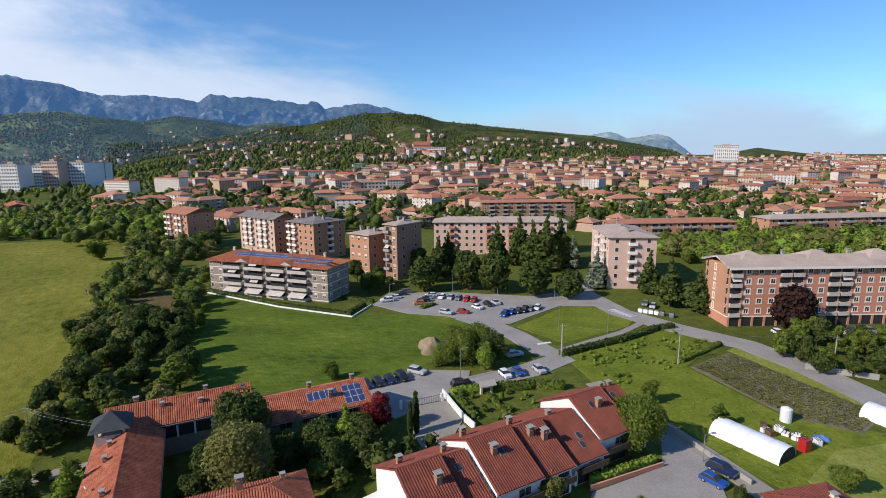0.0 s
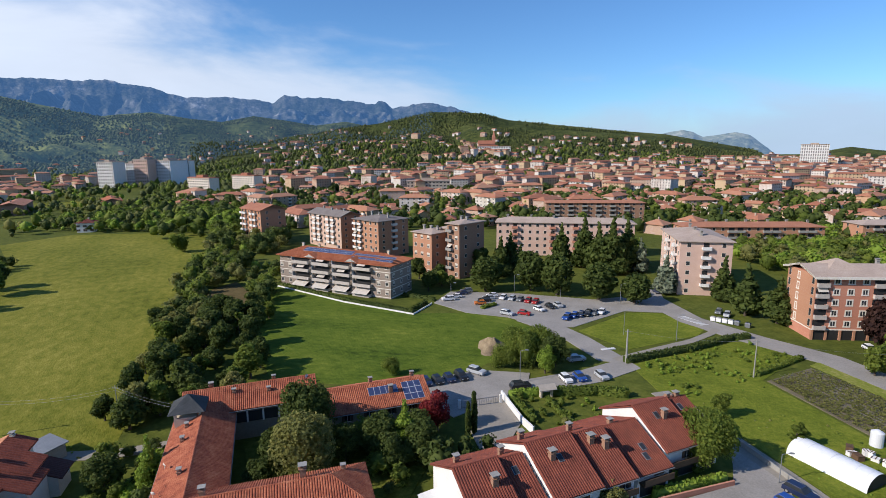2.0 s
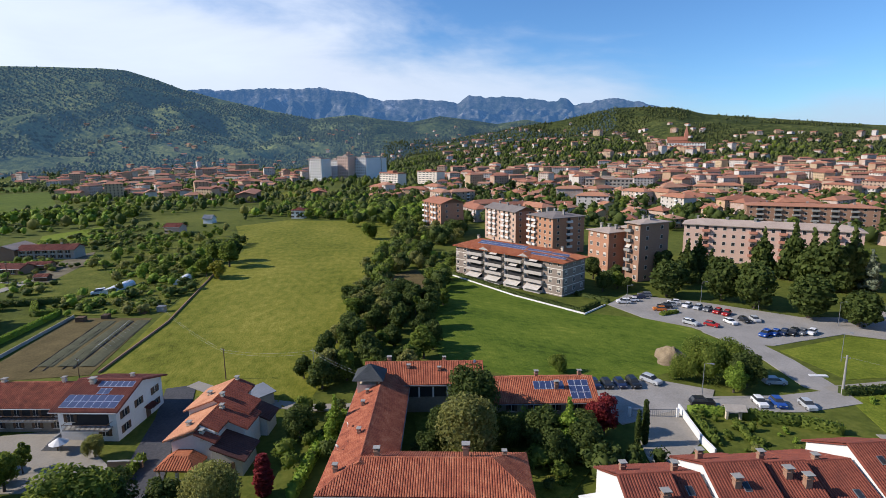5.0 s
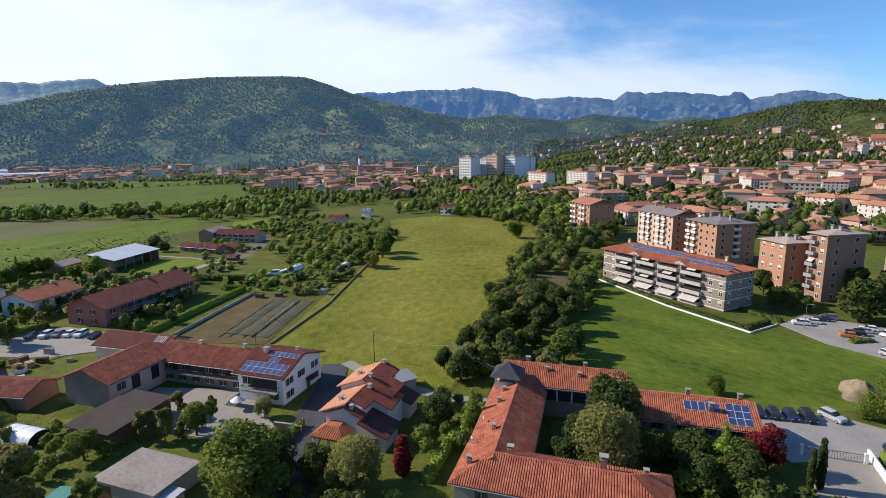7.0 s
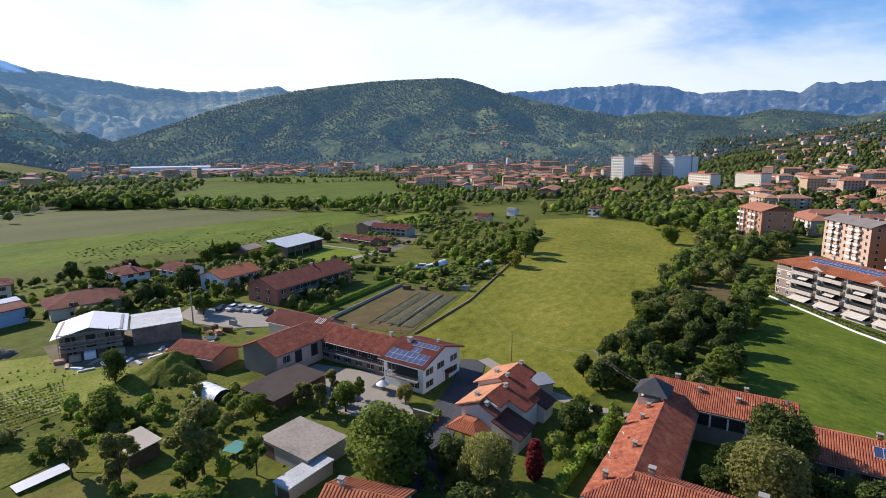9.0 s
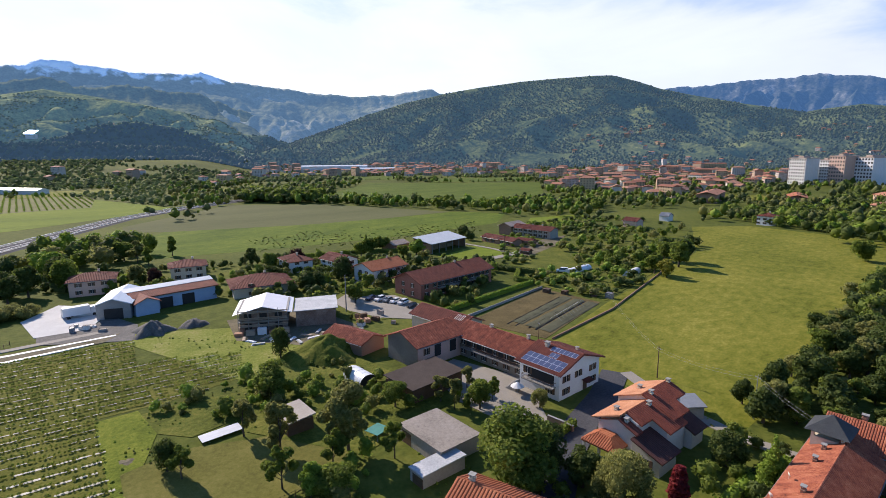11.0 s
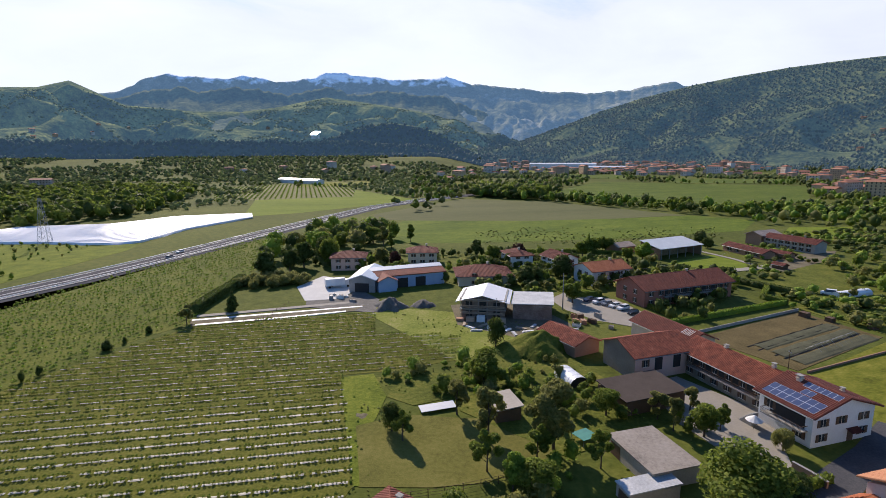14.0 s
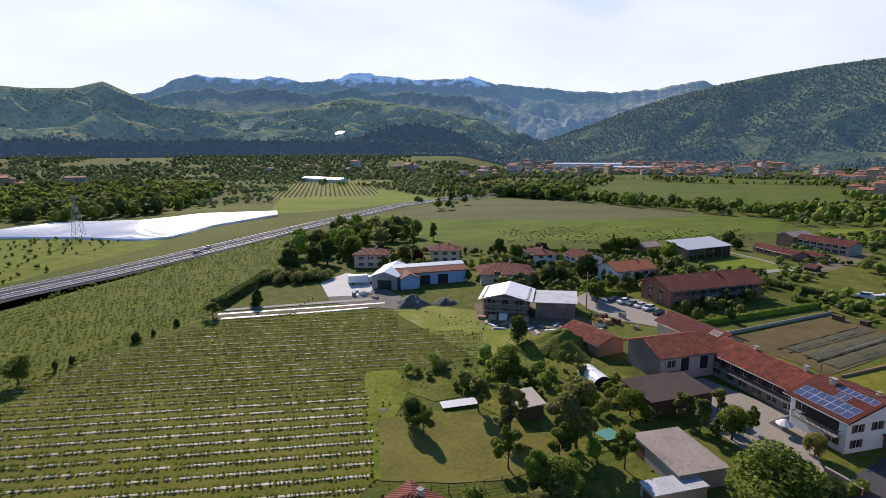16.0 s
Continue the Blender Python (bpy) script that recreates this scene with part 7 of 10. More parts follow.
# single trees: kind, leaf, x, y, height, width, surroundings
SINGLE = [
    ("dense", F_DARK, -32.8, 79.8, 14, 1.0, "in the farmhouse court"), ("dense", F_OLIVE, -30.6, 71.5, 12.5, 1.15, "in the farmhouse court"),
    ("cone", F_FRESH, -16.3, 81.0, 10.5, 1.1, "beside the farmhouse"), ("round", F_DARK, -17.8, 76.5, 7, 1.1, "beside the farmhouse"),
    ("round", F_RED, -12.0, 89.5, 8, 1.0, "beside the driveway"), ("column", F_DARK, -5.2, 89.2, 8.5, 0.8, "at the driveway"), ("column", F_DARK, -6.2, 88.0, 7, 0.8, "at the driveway"),
    ("cone", F_FRESH, -53.3, 67.5, 9.5, 1.0, "beside the farmhouse wing"), ("column", F_RED, -54.6, 51.6, 6.8, 2.1, "in a villa garden"),
    ("round", F_GREEN, -66.5, 31.5, 12.5, 1.45, "beside the lane"), ("willow", F_OLIVE, -57.0, 44.5, 9.5, 1.25, "in a villa garden"), ("dense", F_DARK, -69.5, 38.5, 8, 1.3, "beside the villa"), ("round", F_DARK, -63.0, 41.5, 7, 1.2, "beside the villa"), ("round", F_DARK, -50.0, 36.0, 8, 1.2, "in a villa garden"), ("dense", F_DARK, -60.5, 66.5, 6.5, 1.3, "behind the villa"),
    ("bush", F_GREEN, -26.0, 113.4, 5, 1.0, "at the meadow's edge"), ("bush", F_GREEN, 4.2, 122.5, 11.0, 1.0, "beside the access street"), ("round", F_FRESH, 9.5, 117.5, 7, 1.0, "beside the access street"), ("bush", F_GREEN, 9.5, 125.0, 10.5, 0.9, "beside the access street"), ("bush", F_GREEN, -0.5, 119.0, 7.0, 0.9, "beside the access street"), ("round", F_DARK, 12.0, 121.5, 8.5, 1.2, "beside the access street"),
    ("round", F_GREEN, -90.8, 35.7, 7.5, 1.0, "in the farmyard"), ("open", F_OLIVE, -100.5, 36.5, 5.5, 1.2, "in the farmyard"), ("open", F_GREEN, -93.5, 39.5, 5.5, 1.1, "in the farmyard"), ("willow", F_OLIVE, -87.6, 47.2, 4.6, 1.1, "at the farmhouse steps"), ("dense", F_DARK, -20.5, 80.5, 8, 1.2, "beside the farmhouse"), ("dense", F_DARK, -13.5, 80.0, 7.5, 1.2, "beside the farmhouse"), ("round", F_DARK, -14.5, 85.5, 6.5, 1.2, "beside the farmhouse"), ("open", F_OLIVE, -96.5, 29.3, 6, 1.3, "in the farmyard"), ("open", F_OLIVE, -92.5, 31, 7.0, 0.9, "in the farmyard"),
    ("open", F_OLIVE, -84.0, 9.0, 12.5, 1.2, "in the back garden"), ("open", F_GREEN, -79.4, 16.0, 7.0, 1.0, "in the back garden"), ("dense", F_DARK, -87.0, -19.6, 6, 0.9, "on the short lawn"), ("open", F_GREEN, -84.0, -17.0, 6, 1.2, "on the short lawn"),
    ("open", F_OLIVE, -94.6, -8.4, 7.5, 1.2, "beside the short lawn"), ("open", F_OLIVE, -85.2, -2.1, 10.5, 1.1, "on the short lawn"), ("open", F_GREEN, -76.5, -2.0, 7.5, 1.1, "in the lower garden"), ("round", F_GREEN, -71.0, 5.5, 7.0, 1.2, "in the lower garden"), ("round", F_GREEN, -108.9, -3.7, 8.5, 1.2, "behind the sheds"), ("dense", F_DARK, -131.6, -1.6, 8.5, 0.8, "beside the building site"),
    ("round", F_GREEN, -97, 20, 6.5, 1.1, "beside the brown shed"), ("open", F_GREEN, -80, 6, 7, 1.2, "in the back garden"), ("open", F_FRESH, -72, 2, 6.5, 1.1, "in the back garden"),
    ("willow", F_GREEN, 33.0, 83.0, 11, 1.3, "beside the terraced houses"), ("round", F_OLIVE, 15.5, 69.0, 5.5, 1.0, "beside the terraced houses"),
    ("bush", F_OLIVE, 27.5, 66.5, 4.0, 0.8, "on the paved drive"), ("bush", F_DARK, 42.5, 69.0, 3.5, 0.8, "beside the lane"), ("dense", F_DARK, -37.0, 76.0, 7, 1.1, "in the farmhouse court"), ("dense", F_DARK, -26.0, 78.5, 7, 1.1, "in the farmhouse court"), ("round", F_DARK, -36.5, 69.0, 6, 1.2, "in the farmhouse court"), ("round", F_GREEN, 41.4, 100.0, 5.5, 0.9, "on the lower lawn"), ("open", F_GREEN, 50.2, 90.4, 5, 1.2, "beside the polytunnel"), ("round", F_GREEN, 59.5, 71, 5, 1.2, "beside the lane"), ("round", F_GREEN, 52, 63, 5, 1.2, "beside the lane"),
    ("dense", F_PURPLE, 96.5, 140.5, 14.5, 1.05, "in front of the brick flats"), ("cone", F_DARK, 73.5, 167.0, 17, 1.1, "beside the street"), ("cone", F_DARK, 79.5, 160.0, 15, 1.2, "beside the brick flats"),
    ("cone", F_DARK, 73.4, 184.2, 16, 1.0, "beside the street"), ("cone", F_BLUE, 57.0, 192.7, 14, 1.35, "in front of the pink flats"),
    ("dense", F_DARK, -7.4, 189.3, 13, 1.2, "beside the parking lot"), ("dense", F_DARK, 9.1, 191, 15.5, 1.0, "beside the parking lot"), ("dense", F_DARK, 18.2, 186, 15, 1.1, "beside the parking lot"),
    ("dense", F_DARK, 31.7, 181, 13.5, 1.2, "beside the parking lot"), ("dense", F_DARK, 43.0, 177.5, 11, 1.3, "beside the parking lot"),
    ("cone", F_DARK, 33.7, 231.8, 24, 0.9, "in front of the pink slab"), ("cone", F_DARK, 43.8, 222.8, 24, 1.1, "in front of the pink slab"), ("cone", F_DARK, 50.8, 228.0, 23, 1.0, "in front of the pink slab"), ("cone", F_DARK, 24.3, 234.7, 20, 1.0, "in front of the pink slab"), ("cone", F_DARK, 38.5, 224, 22, 1.0, "in front of the pink slab"),
    ("cone", F_DARK, -2, 214, 17, 1.0, "beside the brick flats"), ("cone", F_DARK, 2, 226, 17, 1.1, "beside the brick flats"), ("cone", F_DARK, 6, 218, 13, 1.2, "beside the brick flats"), ("dense", F_GREEN, 57, 240, 13, 1.0, "beside the pink slab"), ("cone", F_BLUE, 56, 226, 15, 1.0, "in front of the pink slab"),
    ("round", F_GREEN, -45, 186, 9, 1.2, "beside the balcony flats"), ("round", F_GREEN, -24, 194, 7, 1.2, "beside the brick flats"), ("round", F_DARK, -28, 187, 8, 1.1, "beside the balcony flats"),
    ("round", F_DARK, -34.6, 205.5, 9.0, 1.1, "in the shade beside the flats"), ("round", F_DARK, -29.2, 193.0, 6.0, 1.1, "in the shade beside the flats"), ("round", F_DARK, -25.7, 198.8, 8.0, 1.1, "in the shade beside the flats"), ("round", F_DARK, -20.3, 192.7, 5.0, 1.1, "in the shade beside the flats"), ("round", F_DARK, -5.7, 202.5, 11.0, 1.1, "in the shade beside the flats"), ("round", F_DARK, -10.7, 214.3, 12.0, 1.1, "in the shade beside the flats"),
    ("round", F_DARK, -220.0, -87.3, 12, 1.0, "beside the highway"), ("dense", F_GREEN, -228, -78, 13, 1.0, "beside the warehouse"), ("round", F_DARK, -198.9, -94.3, 11, 1.2, "beside the orchard"), ("dense", F_DARK, -238, -84, 12, 1.0, "beside the highway"), ("dense", F_FRESH, -250, -90, 12, 1.1, "beside the highway"), ("round", F_DARK, -211, -90, 10, 1.2, "beside the highway"),
    ("cone", F_DARK, -154.1, -85.5, 7.5, 1.1, "beside the yard"), ("open", F_OLIVE, -141, -93, 6, 1.3, "at the plantation's corner"), ("round", F_GREEN, -91.3, -107.1, 7, 1.2, "beside the plantation"),
    ("bush", F_DARK, -118.6, -101.0, 3.4, 0.9, "beside the plantation"), ("bush", F_DARK, -98.7, -105.6, 3.2, 0.6, "beside the plantation"), ("bush", F_DARK, -102.3, -104.5, 3, 0.6, "beside the plantation"), ("bush", F_DARK, -132.3, -99.0, 2.6, 0.8, "beside the plantation"), ("bush", F_DARK, -124, -100, 2.2, 0.7, "beside the plantation"),
    ("open", F_OLIVE, -275.2, -64.4, 11, 1.2, "beside the highway"), ("round", F_GREEN, -284, -72, 10, 1.2, "beside the highway"), ("open", F_GREEN, -266, -58, 9, 1.1, "beside the highway"), ("open", F_GREEN, -290, -52, 10, 1.2, "beside the field"), ("round", F_OLIVE, -232, -56, 8, 1.2, "beside a villa"), ("round", F_PURPLE, -226, -48, 7, 1.1, "beside a villa"),
    ("bush", F_GREEN, -168.8, 252.5, 12.0, 0.85, "standing alone in the meadow"), ("round", F_GREEN, -178.7, 147.8, 9.0, 1.15, "at the meadow's edge"), ("round", F_YELLOW_GREEN, -171.1, 147.4, 8.0, 1.15, "at the meadow's edge"), ("round", F_GREEN, -185.6, 165.9, 12.5, 1.15, "at the meadow's edge"), ("round", F_DARK, -194.4, 176.5, 11.0, 1.15, "at the meadow's edge"), ("round", F_GREEN, -198.8, 169.0, 10.0, 1.15, "at the meadow's edge"), ("round", F_PURPLE, -212, 24, 9, 1.1, "beside a villa"), ("dense", F_DARK, -170, 8, 6, 0.9, "beside the building site"), ("round", F_GREEN, -182, 22, 7, 1.0, "beside the parking space"),
    ("round", F_GREEN, -190, 30, 7, 1.0, "beside the parking space"), ("round", F_FRESH, -249, 63.8, 9, 1.3, "in front of the barn"), ("round", F_GREEN, -246, 56.5, 7, 1.2, "in front of the barn"), ("dense", F_DARK, -284, 105, 6, 1.4, "beside the barn"), ("dense", F_DARK, -301, 107, 7, 1.4, "beside the barn"), ("round", F_DARK, -254, -13, 8, 1.1, "in a village garden"), ("round", F_GREEN, -241, -5, 8, 1.2, "in a village garden"), ("dense", F_DARK, -211, 23, 10, 1.1, "beside the white house"), ("cone", F_GREEN, -266, 42, 10, 1.3, "beside the field"), ("round", F_GREEN, -270, 51, 8, 1.3, "beside the field"), ("dense", F_DARK, -197, 8.5, 8, 1.1, "beside the bungalow"), ("dense", F_DARK, -201, 13, 7, 1.1, "beside the bungalow"), ("round", F_GREEN, -174, 23, 8, 1.2, "beside the parking space"), ("dense", F_PURPLE, -241, 6.5, 9, 1.2, "beside a pale house"), ("dense", F_DARK, -232, 3, 6, 1.3, "in a village garden"), ("dense", F_DARK, -212, 15, 6, 1.3, "in a village garden"), ("round", F_GREEN, -268, 46, 8, 1.2, "beside the field"), ("round", F_GREEN, -258, 38, 8, 1.2, "beside the field"),
]
for s in SINGLE:
    big = s[4] > 9 or s[0] in ("willow",)
    near = math.hypot(s[2], s[3]) < 150
    tree(s[0], s[1], s[2], s[3], s[4], s[5], 6500 if near and big else 3200 if near else 2200 if s[0] == "dense" and s[4] > 11 else 1500, 0.175 if near and big else 0.25 if near else 0.36 if s[0] in ("cone", "column") else 0.40, s[6])


# ---- woods and far trees, joined ----
def replicate(base_v, base_f, places, rng, wide=(0.85, 1.3)):
    """Copies of a base mesh (10 m high) at places (x, y, z, height)."""
    P = np.array(places, float)
    n, k = len(P), len(base_v)
    a = rng.uniform(0, 2 * np.pi, n)
    s = P[:, 3] / 10
    w = s * rng.uniform(wide[0], wide[1], n)
    c, d = np.cos(a) * w, np.sin(a) * w
    X = base_v[None, :, 0] * c[:, None] - base_v[None, :, 1] * d[:, None] + P[:, 0:1]
    Y = base_v[None, :, 0] * d[:, None] + base_v[None, :, 1] * c[:, None] + P[:, 1:2]
    Z = base_v[None, :, 2] * s[:, None] + P[:, 2:3]
    v = np.stack([X, Y, Z], -1).reshape(-1, 3)
    f = (base_f[None] + (np.arange(n) * k)[:, None, None]).reshape(-1, base_f.shape[1])
    return v, f


def ground_zs(x, y):
    x, y = np.asarray(x, float), np.asarray(y, float)
    return height(np.degrees(np.arctan2(-x, y)), np.hypot(x, y))


def stuff_trees(name, label, pts, hmin, hmax, seed, leaves, detail, category="trees", wide=(0.85, 1.3)):
    """Many trees in one mesh; detail is the number of leaf clumps on each, 0 for lumpy far crowns."""
    if not len(pts):
        return
    rng = np.random.default_rng(seed)
    P = np.array(pts, float)
    gz = far_height(np.degrees(np.arctan2(-P[:, 0], P[:, 1])), np.hypot(P[:, 0], P[:, 1])) - 1.5
    P = np.column_stack([P, np.maximum(ground_zs(P[:, 0], P[:, 1]), gz) - 0.3, rng.uniform(hmin, hmax, len(P))])
    which = rng.integers(0, len(leaves) * 3, len(P))
    V, F, M, off = [], [], [], 0
    for k in range(len(leaves) * 3):
        sel = P[which == k]
        if not len(sel):
            continue
        kind = ("round", "dense", "round")[k % 3]
        if detail:
            lob = sorted(lobes_for(kind, rng), key=lambda l: -l[3])[:2 if detail < 50 else 3 if detail < 200 else 4]
        else:
            lob = [(0, 0, 4.6, 3.6, 4.9)]
        bv, bf = crown_arrays(rng, lob, detail or 3, (0.85 if detail < 55 else 0.5) if detail else 1.4, core=0.86 if detail else 0.95, rings=4 if detail else 3, spokes=5)
        bv[:, :2] *= 1.12
        bv += rng.normal(scale=0.18 if detail else 0.4, size=bv.shape)
        v, f = replicate(bv, bf, sel, rng, wide)
        V.append(v)
        F.append(f + off)
        M.append(np.full(len(f), k // 3))
        off += len(v)
    me = mesh_np(name, np.concatenate(V), np.concatenate(F), leaves, False, np.concatenate(M))
    return tagged(new(name, me), label, category, kind="stuff")


def masked(pts, scale, level, seed):
    P = np.array(pts, float)
    m = fbm(P[:, 0] / scale + 50, P[:, 1] / scale + 50, seed, 4) > level
    return P[m].tolist()


def sector(a0, a1, r0, r1):
    n = 14
    out = [(-r1 * math.sin(radians(a0 + (a1 - a0) * i / n)), r1 * math.cos(radians(a0 + (a1 - a0) * i / n))) for i in range(n + 1)]
    return out + [(-r0 * math.sin(radians(a1 - (a1 - a0) * i / n)), r0 * math.cos(radians(a1 - (a1 - a0) * i / n))) for i in range(n + 1)]


CLEARING = [(-110.5, 178.0), (-106.5, 194.0), (-84.0, 168.0), (-82.0, 149.0), (-91.0, 149.0)]
sheet("garden_clearing", CLEARING, G_KITCHEN, "small garden clearing within the hedgerow", "garden")


def grove(poly, gap, seed, mix, hmin, hmax, where, group, n=640):
    """Near trees stand singly; those far off are joined."""
    rng = random.Random(seed)
    far = []
    for x, y in scatter(poly, gap, seed):
        if inside(CLEARING, np.array([x]), np.array([y]))[0]:
            continue
        if math.hypot(x, y) > 172:
            far.append((x, y))
            continue
        kind, leaf = rng.choice(mix)
        tree(kind, leaf, x, y, rng.uniform(hmin, hmax), rng.uniform(0.9, 1.3), int(n * 2.4), 0.36, where, rng.randrange(3), group=group)
    stuff_trees("grove_trees", "trees and bushes " + where, far, hmin, hmax, seed, [m[1] for m in mix], 170)


MIXED = [("round", F_GREEN), ("round", F_DARK), ("dense", F_DARK), ("round", F_GREEN), ("open", F_OLIVE), ("round", F_FRESH)]
HEDGEROW = [(-113, 165), (-124, 182), (-140, 226), (-128, 236), (-104, 196), (-92, 194), (-80, 172), (-70, 146), (-60, 124), (-54, 112), (-53, 100), (-57, 92), (-62, 86), (-71, 80), (-77, 86), (-84, 106), (-98, 135)]
grove(HEDGEROW, 5.6, 5, [("round", F_GREEN), ("round", F_DARK), ("dense", F_DARK), ("open", F_GREEN), ("round", F_DARK), ("round", F_OLIVE)], 4.5, 9.5, "in a hedgerow", "hedgerow trees")
grove([(-128, 196), (-162, 268), (-118, 254), (-92, 200), (-104, 190)], 9.5, 6, MIXED, 5, 10, "beside the flats", "trees beside the flats")
grove([(-150, 250), (-188, 322), (-160, 345), (-125, 300), (-112, 262), (-122, 250)], 8.5, 7, MIXED + [("cone", F_DARK)], 7, 13, "above the meadow", "trees above the meadow")
grove([(78, 124), (86, 132), (100, 139), (114, 130), (110, 108), (92, 100), (86, 112)], 6, 10, [("round", F_GREEN), ("round", F_DARK), ("open", F_GREEN)], 5, 8, "beside the street", "street-side trees")
grove([(-252, 143), (-284, 255), (-212, 188), (-184, 150), (-174, 140), (-190, 120)], 8, 11, [("open", F_GREEN), ("round", F_GREEN), ("open", F_OLIVE), ("bush", F_GREEN), ("round", F_FRESH)], 3.0, 7.0, "in the garden plots", "garden trees", 700)
grove([(-214, 190), (-182, 150), (-190, 142), (-232, 200), (-226, 214)], 6.5, 12, [("round", F_GREEN), ("round", F_FRESH), ("round", F_DARK)], 5, 8, "along the meadow's edge", "garden trees")

grove([(-214, -104), (-221, -84), (-240, -80), (-262, -67), (-300, -56), (-330, -75), (-325, -118), (-255, -117)], 10.5, 64, [("round", F_GREEN), ("dense", F_DARK), ("open", F_OLIVE), ("round", F_FRESH), ("round", F_DARK)], 6, 13, "beside the main road", "trees beside the main road", 900)
grove([(-208, -18), (-216, 6), (-222, 30), (-240, 22), (-246, -10), (-230, -26)], 9.5, 65, [("round", F_GREEN), ("dense", F_DARK), ("round", F_FRESH), ("dense", F_DARK)], 3, 6.5, "in a village garden", "village garden trees", 700)

LEAVES = [F_GREEN, F_DARK, F_GREEN, F_FRESH]
WOOD = [(104, 258), (110, 213), (165, 222), (250, 236), (320, 290), (320, 340), (180, 318), (126, 306)]
stuff_trees("wood_trees", "close green wood behind the brick flats", scatter(WOOD, 6.4, 9), 7, 11, 9, [F_FRESH, F_GREEN, F_GREEN, F_OLIVE], 130)
stuff_trees("wood_trees", "dark trees and bushes behind the meadow", scatter([(-188, 322), (-275, 308), (-330, 330), (-330, 420), (-240, 450), (-180, 420), (-150, 340)], 7.5, 8), 5, 11, 8, LEAVES, 110)
stuff_trees("wood_trees", "dense wood beside the plastic greenhouses", scatter([(-331, -410), (-318, -312), (-405, -296), (-520, -330), (-667, -407), (-700, -600), (-520, -640)], 10, 13), 9, 16, 13, [F_GREEN, F_DARK, F_GREEN], 40)
stuff_trees("wood_trees", "line of trees behind the sown field", scatter([(-590, -40), (-535, 48), (-436, 150), (-416, 236), (-380, 246), (-384, 262), (-440, 300), (-470, 200), (-560, 90), (-625, -20)], 8.5, 14, 0.85), 6, 13, 14, LEAVES, 50)
stuff_trees("wood_trees", "tall grove beside the highway", scatter([(-590, -45), (-560, 30), (-590, 60), (-680, 20), (-660, -40)], 9, 15), 12, 18, 15, [F_DARK, F_GREEN], 60)
stuff_trees("garden_bushes", "bushes and small trees of the garden plots", masked(scatter([(-252, 143), (-286, 260), (-370, 240), (-330, 160), (-300, 150), (-280, 120), (-215, 95), (-174, 92), (-150, 104), (-175, 145), (-212, 190)], 4.4, 16), 26, 0.42, 3), 0.8, 4.2, 16, [F_GREEN, F_FRESH, F_OLIVE, F_DARK], 60, "bushes", (1.2, 2.2))
PARK_WEST = [(-192, 14), (-190, 40), (-160, 50), (-146, 42), (-152, 22), (-178, 12)]
stuff_trees("garden_bushes", "bushes round the village houses", [p for p in masked(scatter([(-150, 20), (-160, 60), (-215, 95), (-250, 60), (-262, 0), (-250, -60), (-225, -85), (-195, -20), (-175, 12)], 4.4, 17), 30, 0.36, 4) if not inside(PARK_WEST, np.array([p[0]]), np.array([p[1]]))[0]], 1.2, 6.0, 17, [F_GREEN, F_DARK, F_OLIVE, F_DARK], 40, "bushes")
stuff_trees("scrub", "dark weeds in the green field", masked(scatter([(-286, -18), (-345, -19), (-372, 140), (-315, 124), (-290, 40)], 3.0, 71), 16, 0.44, 71), 0.3, 1.1, 71, [F_GREEN, F_OLIVE, F_DARK], 12, "bushes", (1.5, 3.0))
OPEN = [plot(*p[:5]) for p in FAR_PLOTS] + [[(-383, -72), (-566, -46), (-540, 45), (-431, 142), (-404, 181), (-284, -59)], [(-560, 70), (-620, 40), (-900, 150), (-800, 420), (-560, 300), (-500, 190)], [(-425, -170), (-395, -205), (-700, -330), (-900, -380), (-900, -240), (-760, -250), (-560, -95), (-500, -120)]]


def off_fields(pts):
    P = np.array(pts, float)
    ok = np.ones(len(P), bool)
    for q in OPEN:
        ok &= ~inside(q, P[:, 0], P[:, 1])
    return P[ok].tolist()


def along(poly, gap, seed, spread=2.0):
    """Points along the edges of a polygon."""
    rg = np.random.default_rng(seed)
    out = []
    for p, q in zip(poly, poly[1:] + poly[:1]):
        n = int(math.hypot(q[0] - p[0], q[1] - p[1]) / gap)
        out += [(p[0] + (q[0] - p[0]) * (k + 0.5) / n + rg.normal(0, spread), p[1] + (q[1] - p[1]) * (k + 0.5) / n + rg.normal(0, spread)) for k in range(n) if rg.random() < 0.75]
    return out


VALLEY = [F_GREEN, F_DARK, F_OLIVE, F_FRESH, F_HILL]
stuff_trees("valley_trees", "scattered trees and hedges of the valley", off_fields(masked(scatter(sector(33, 100, 420, 1000), 12, 18), 90, 0.42, 5)), 4, 12, 18, VALLEY, 12)
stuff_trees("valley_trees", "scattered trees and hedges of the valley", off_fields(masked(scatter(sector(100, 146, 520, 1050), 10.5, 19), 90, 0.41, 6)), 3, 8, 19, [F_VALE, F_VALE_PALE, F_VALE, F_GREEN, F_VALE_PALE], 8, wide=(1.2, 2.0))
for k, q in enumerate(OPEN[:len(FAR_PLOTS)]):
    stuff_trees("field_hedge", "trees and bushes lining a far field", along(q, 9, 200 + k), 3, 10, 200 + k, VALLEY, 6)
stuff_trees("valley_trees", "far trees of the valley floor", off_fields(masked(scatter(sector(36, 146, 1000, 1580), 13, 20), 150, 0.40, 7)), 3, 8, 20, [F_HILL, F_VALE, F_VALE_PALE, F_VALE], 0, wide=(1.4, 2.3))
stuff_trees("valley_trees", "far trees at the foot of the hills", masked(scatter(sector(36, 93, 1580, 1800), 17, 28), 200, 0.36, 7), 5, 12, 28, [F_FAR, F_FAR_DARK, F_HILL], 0)
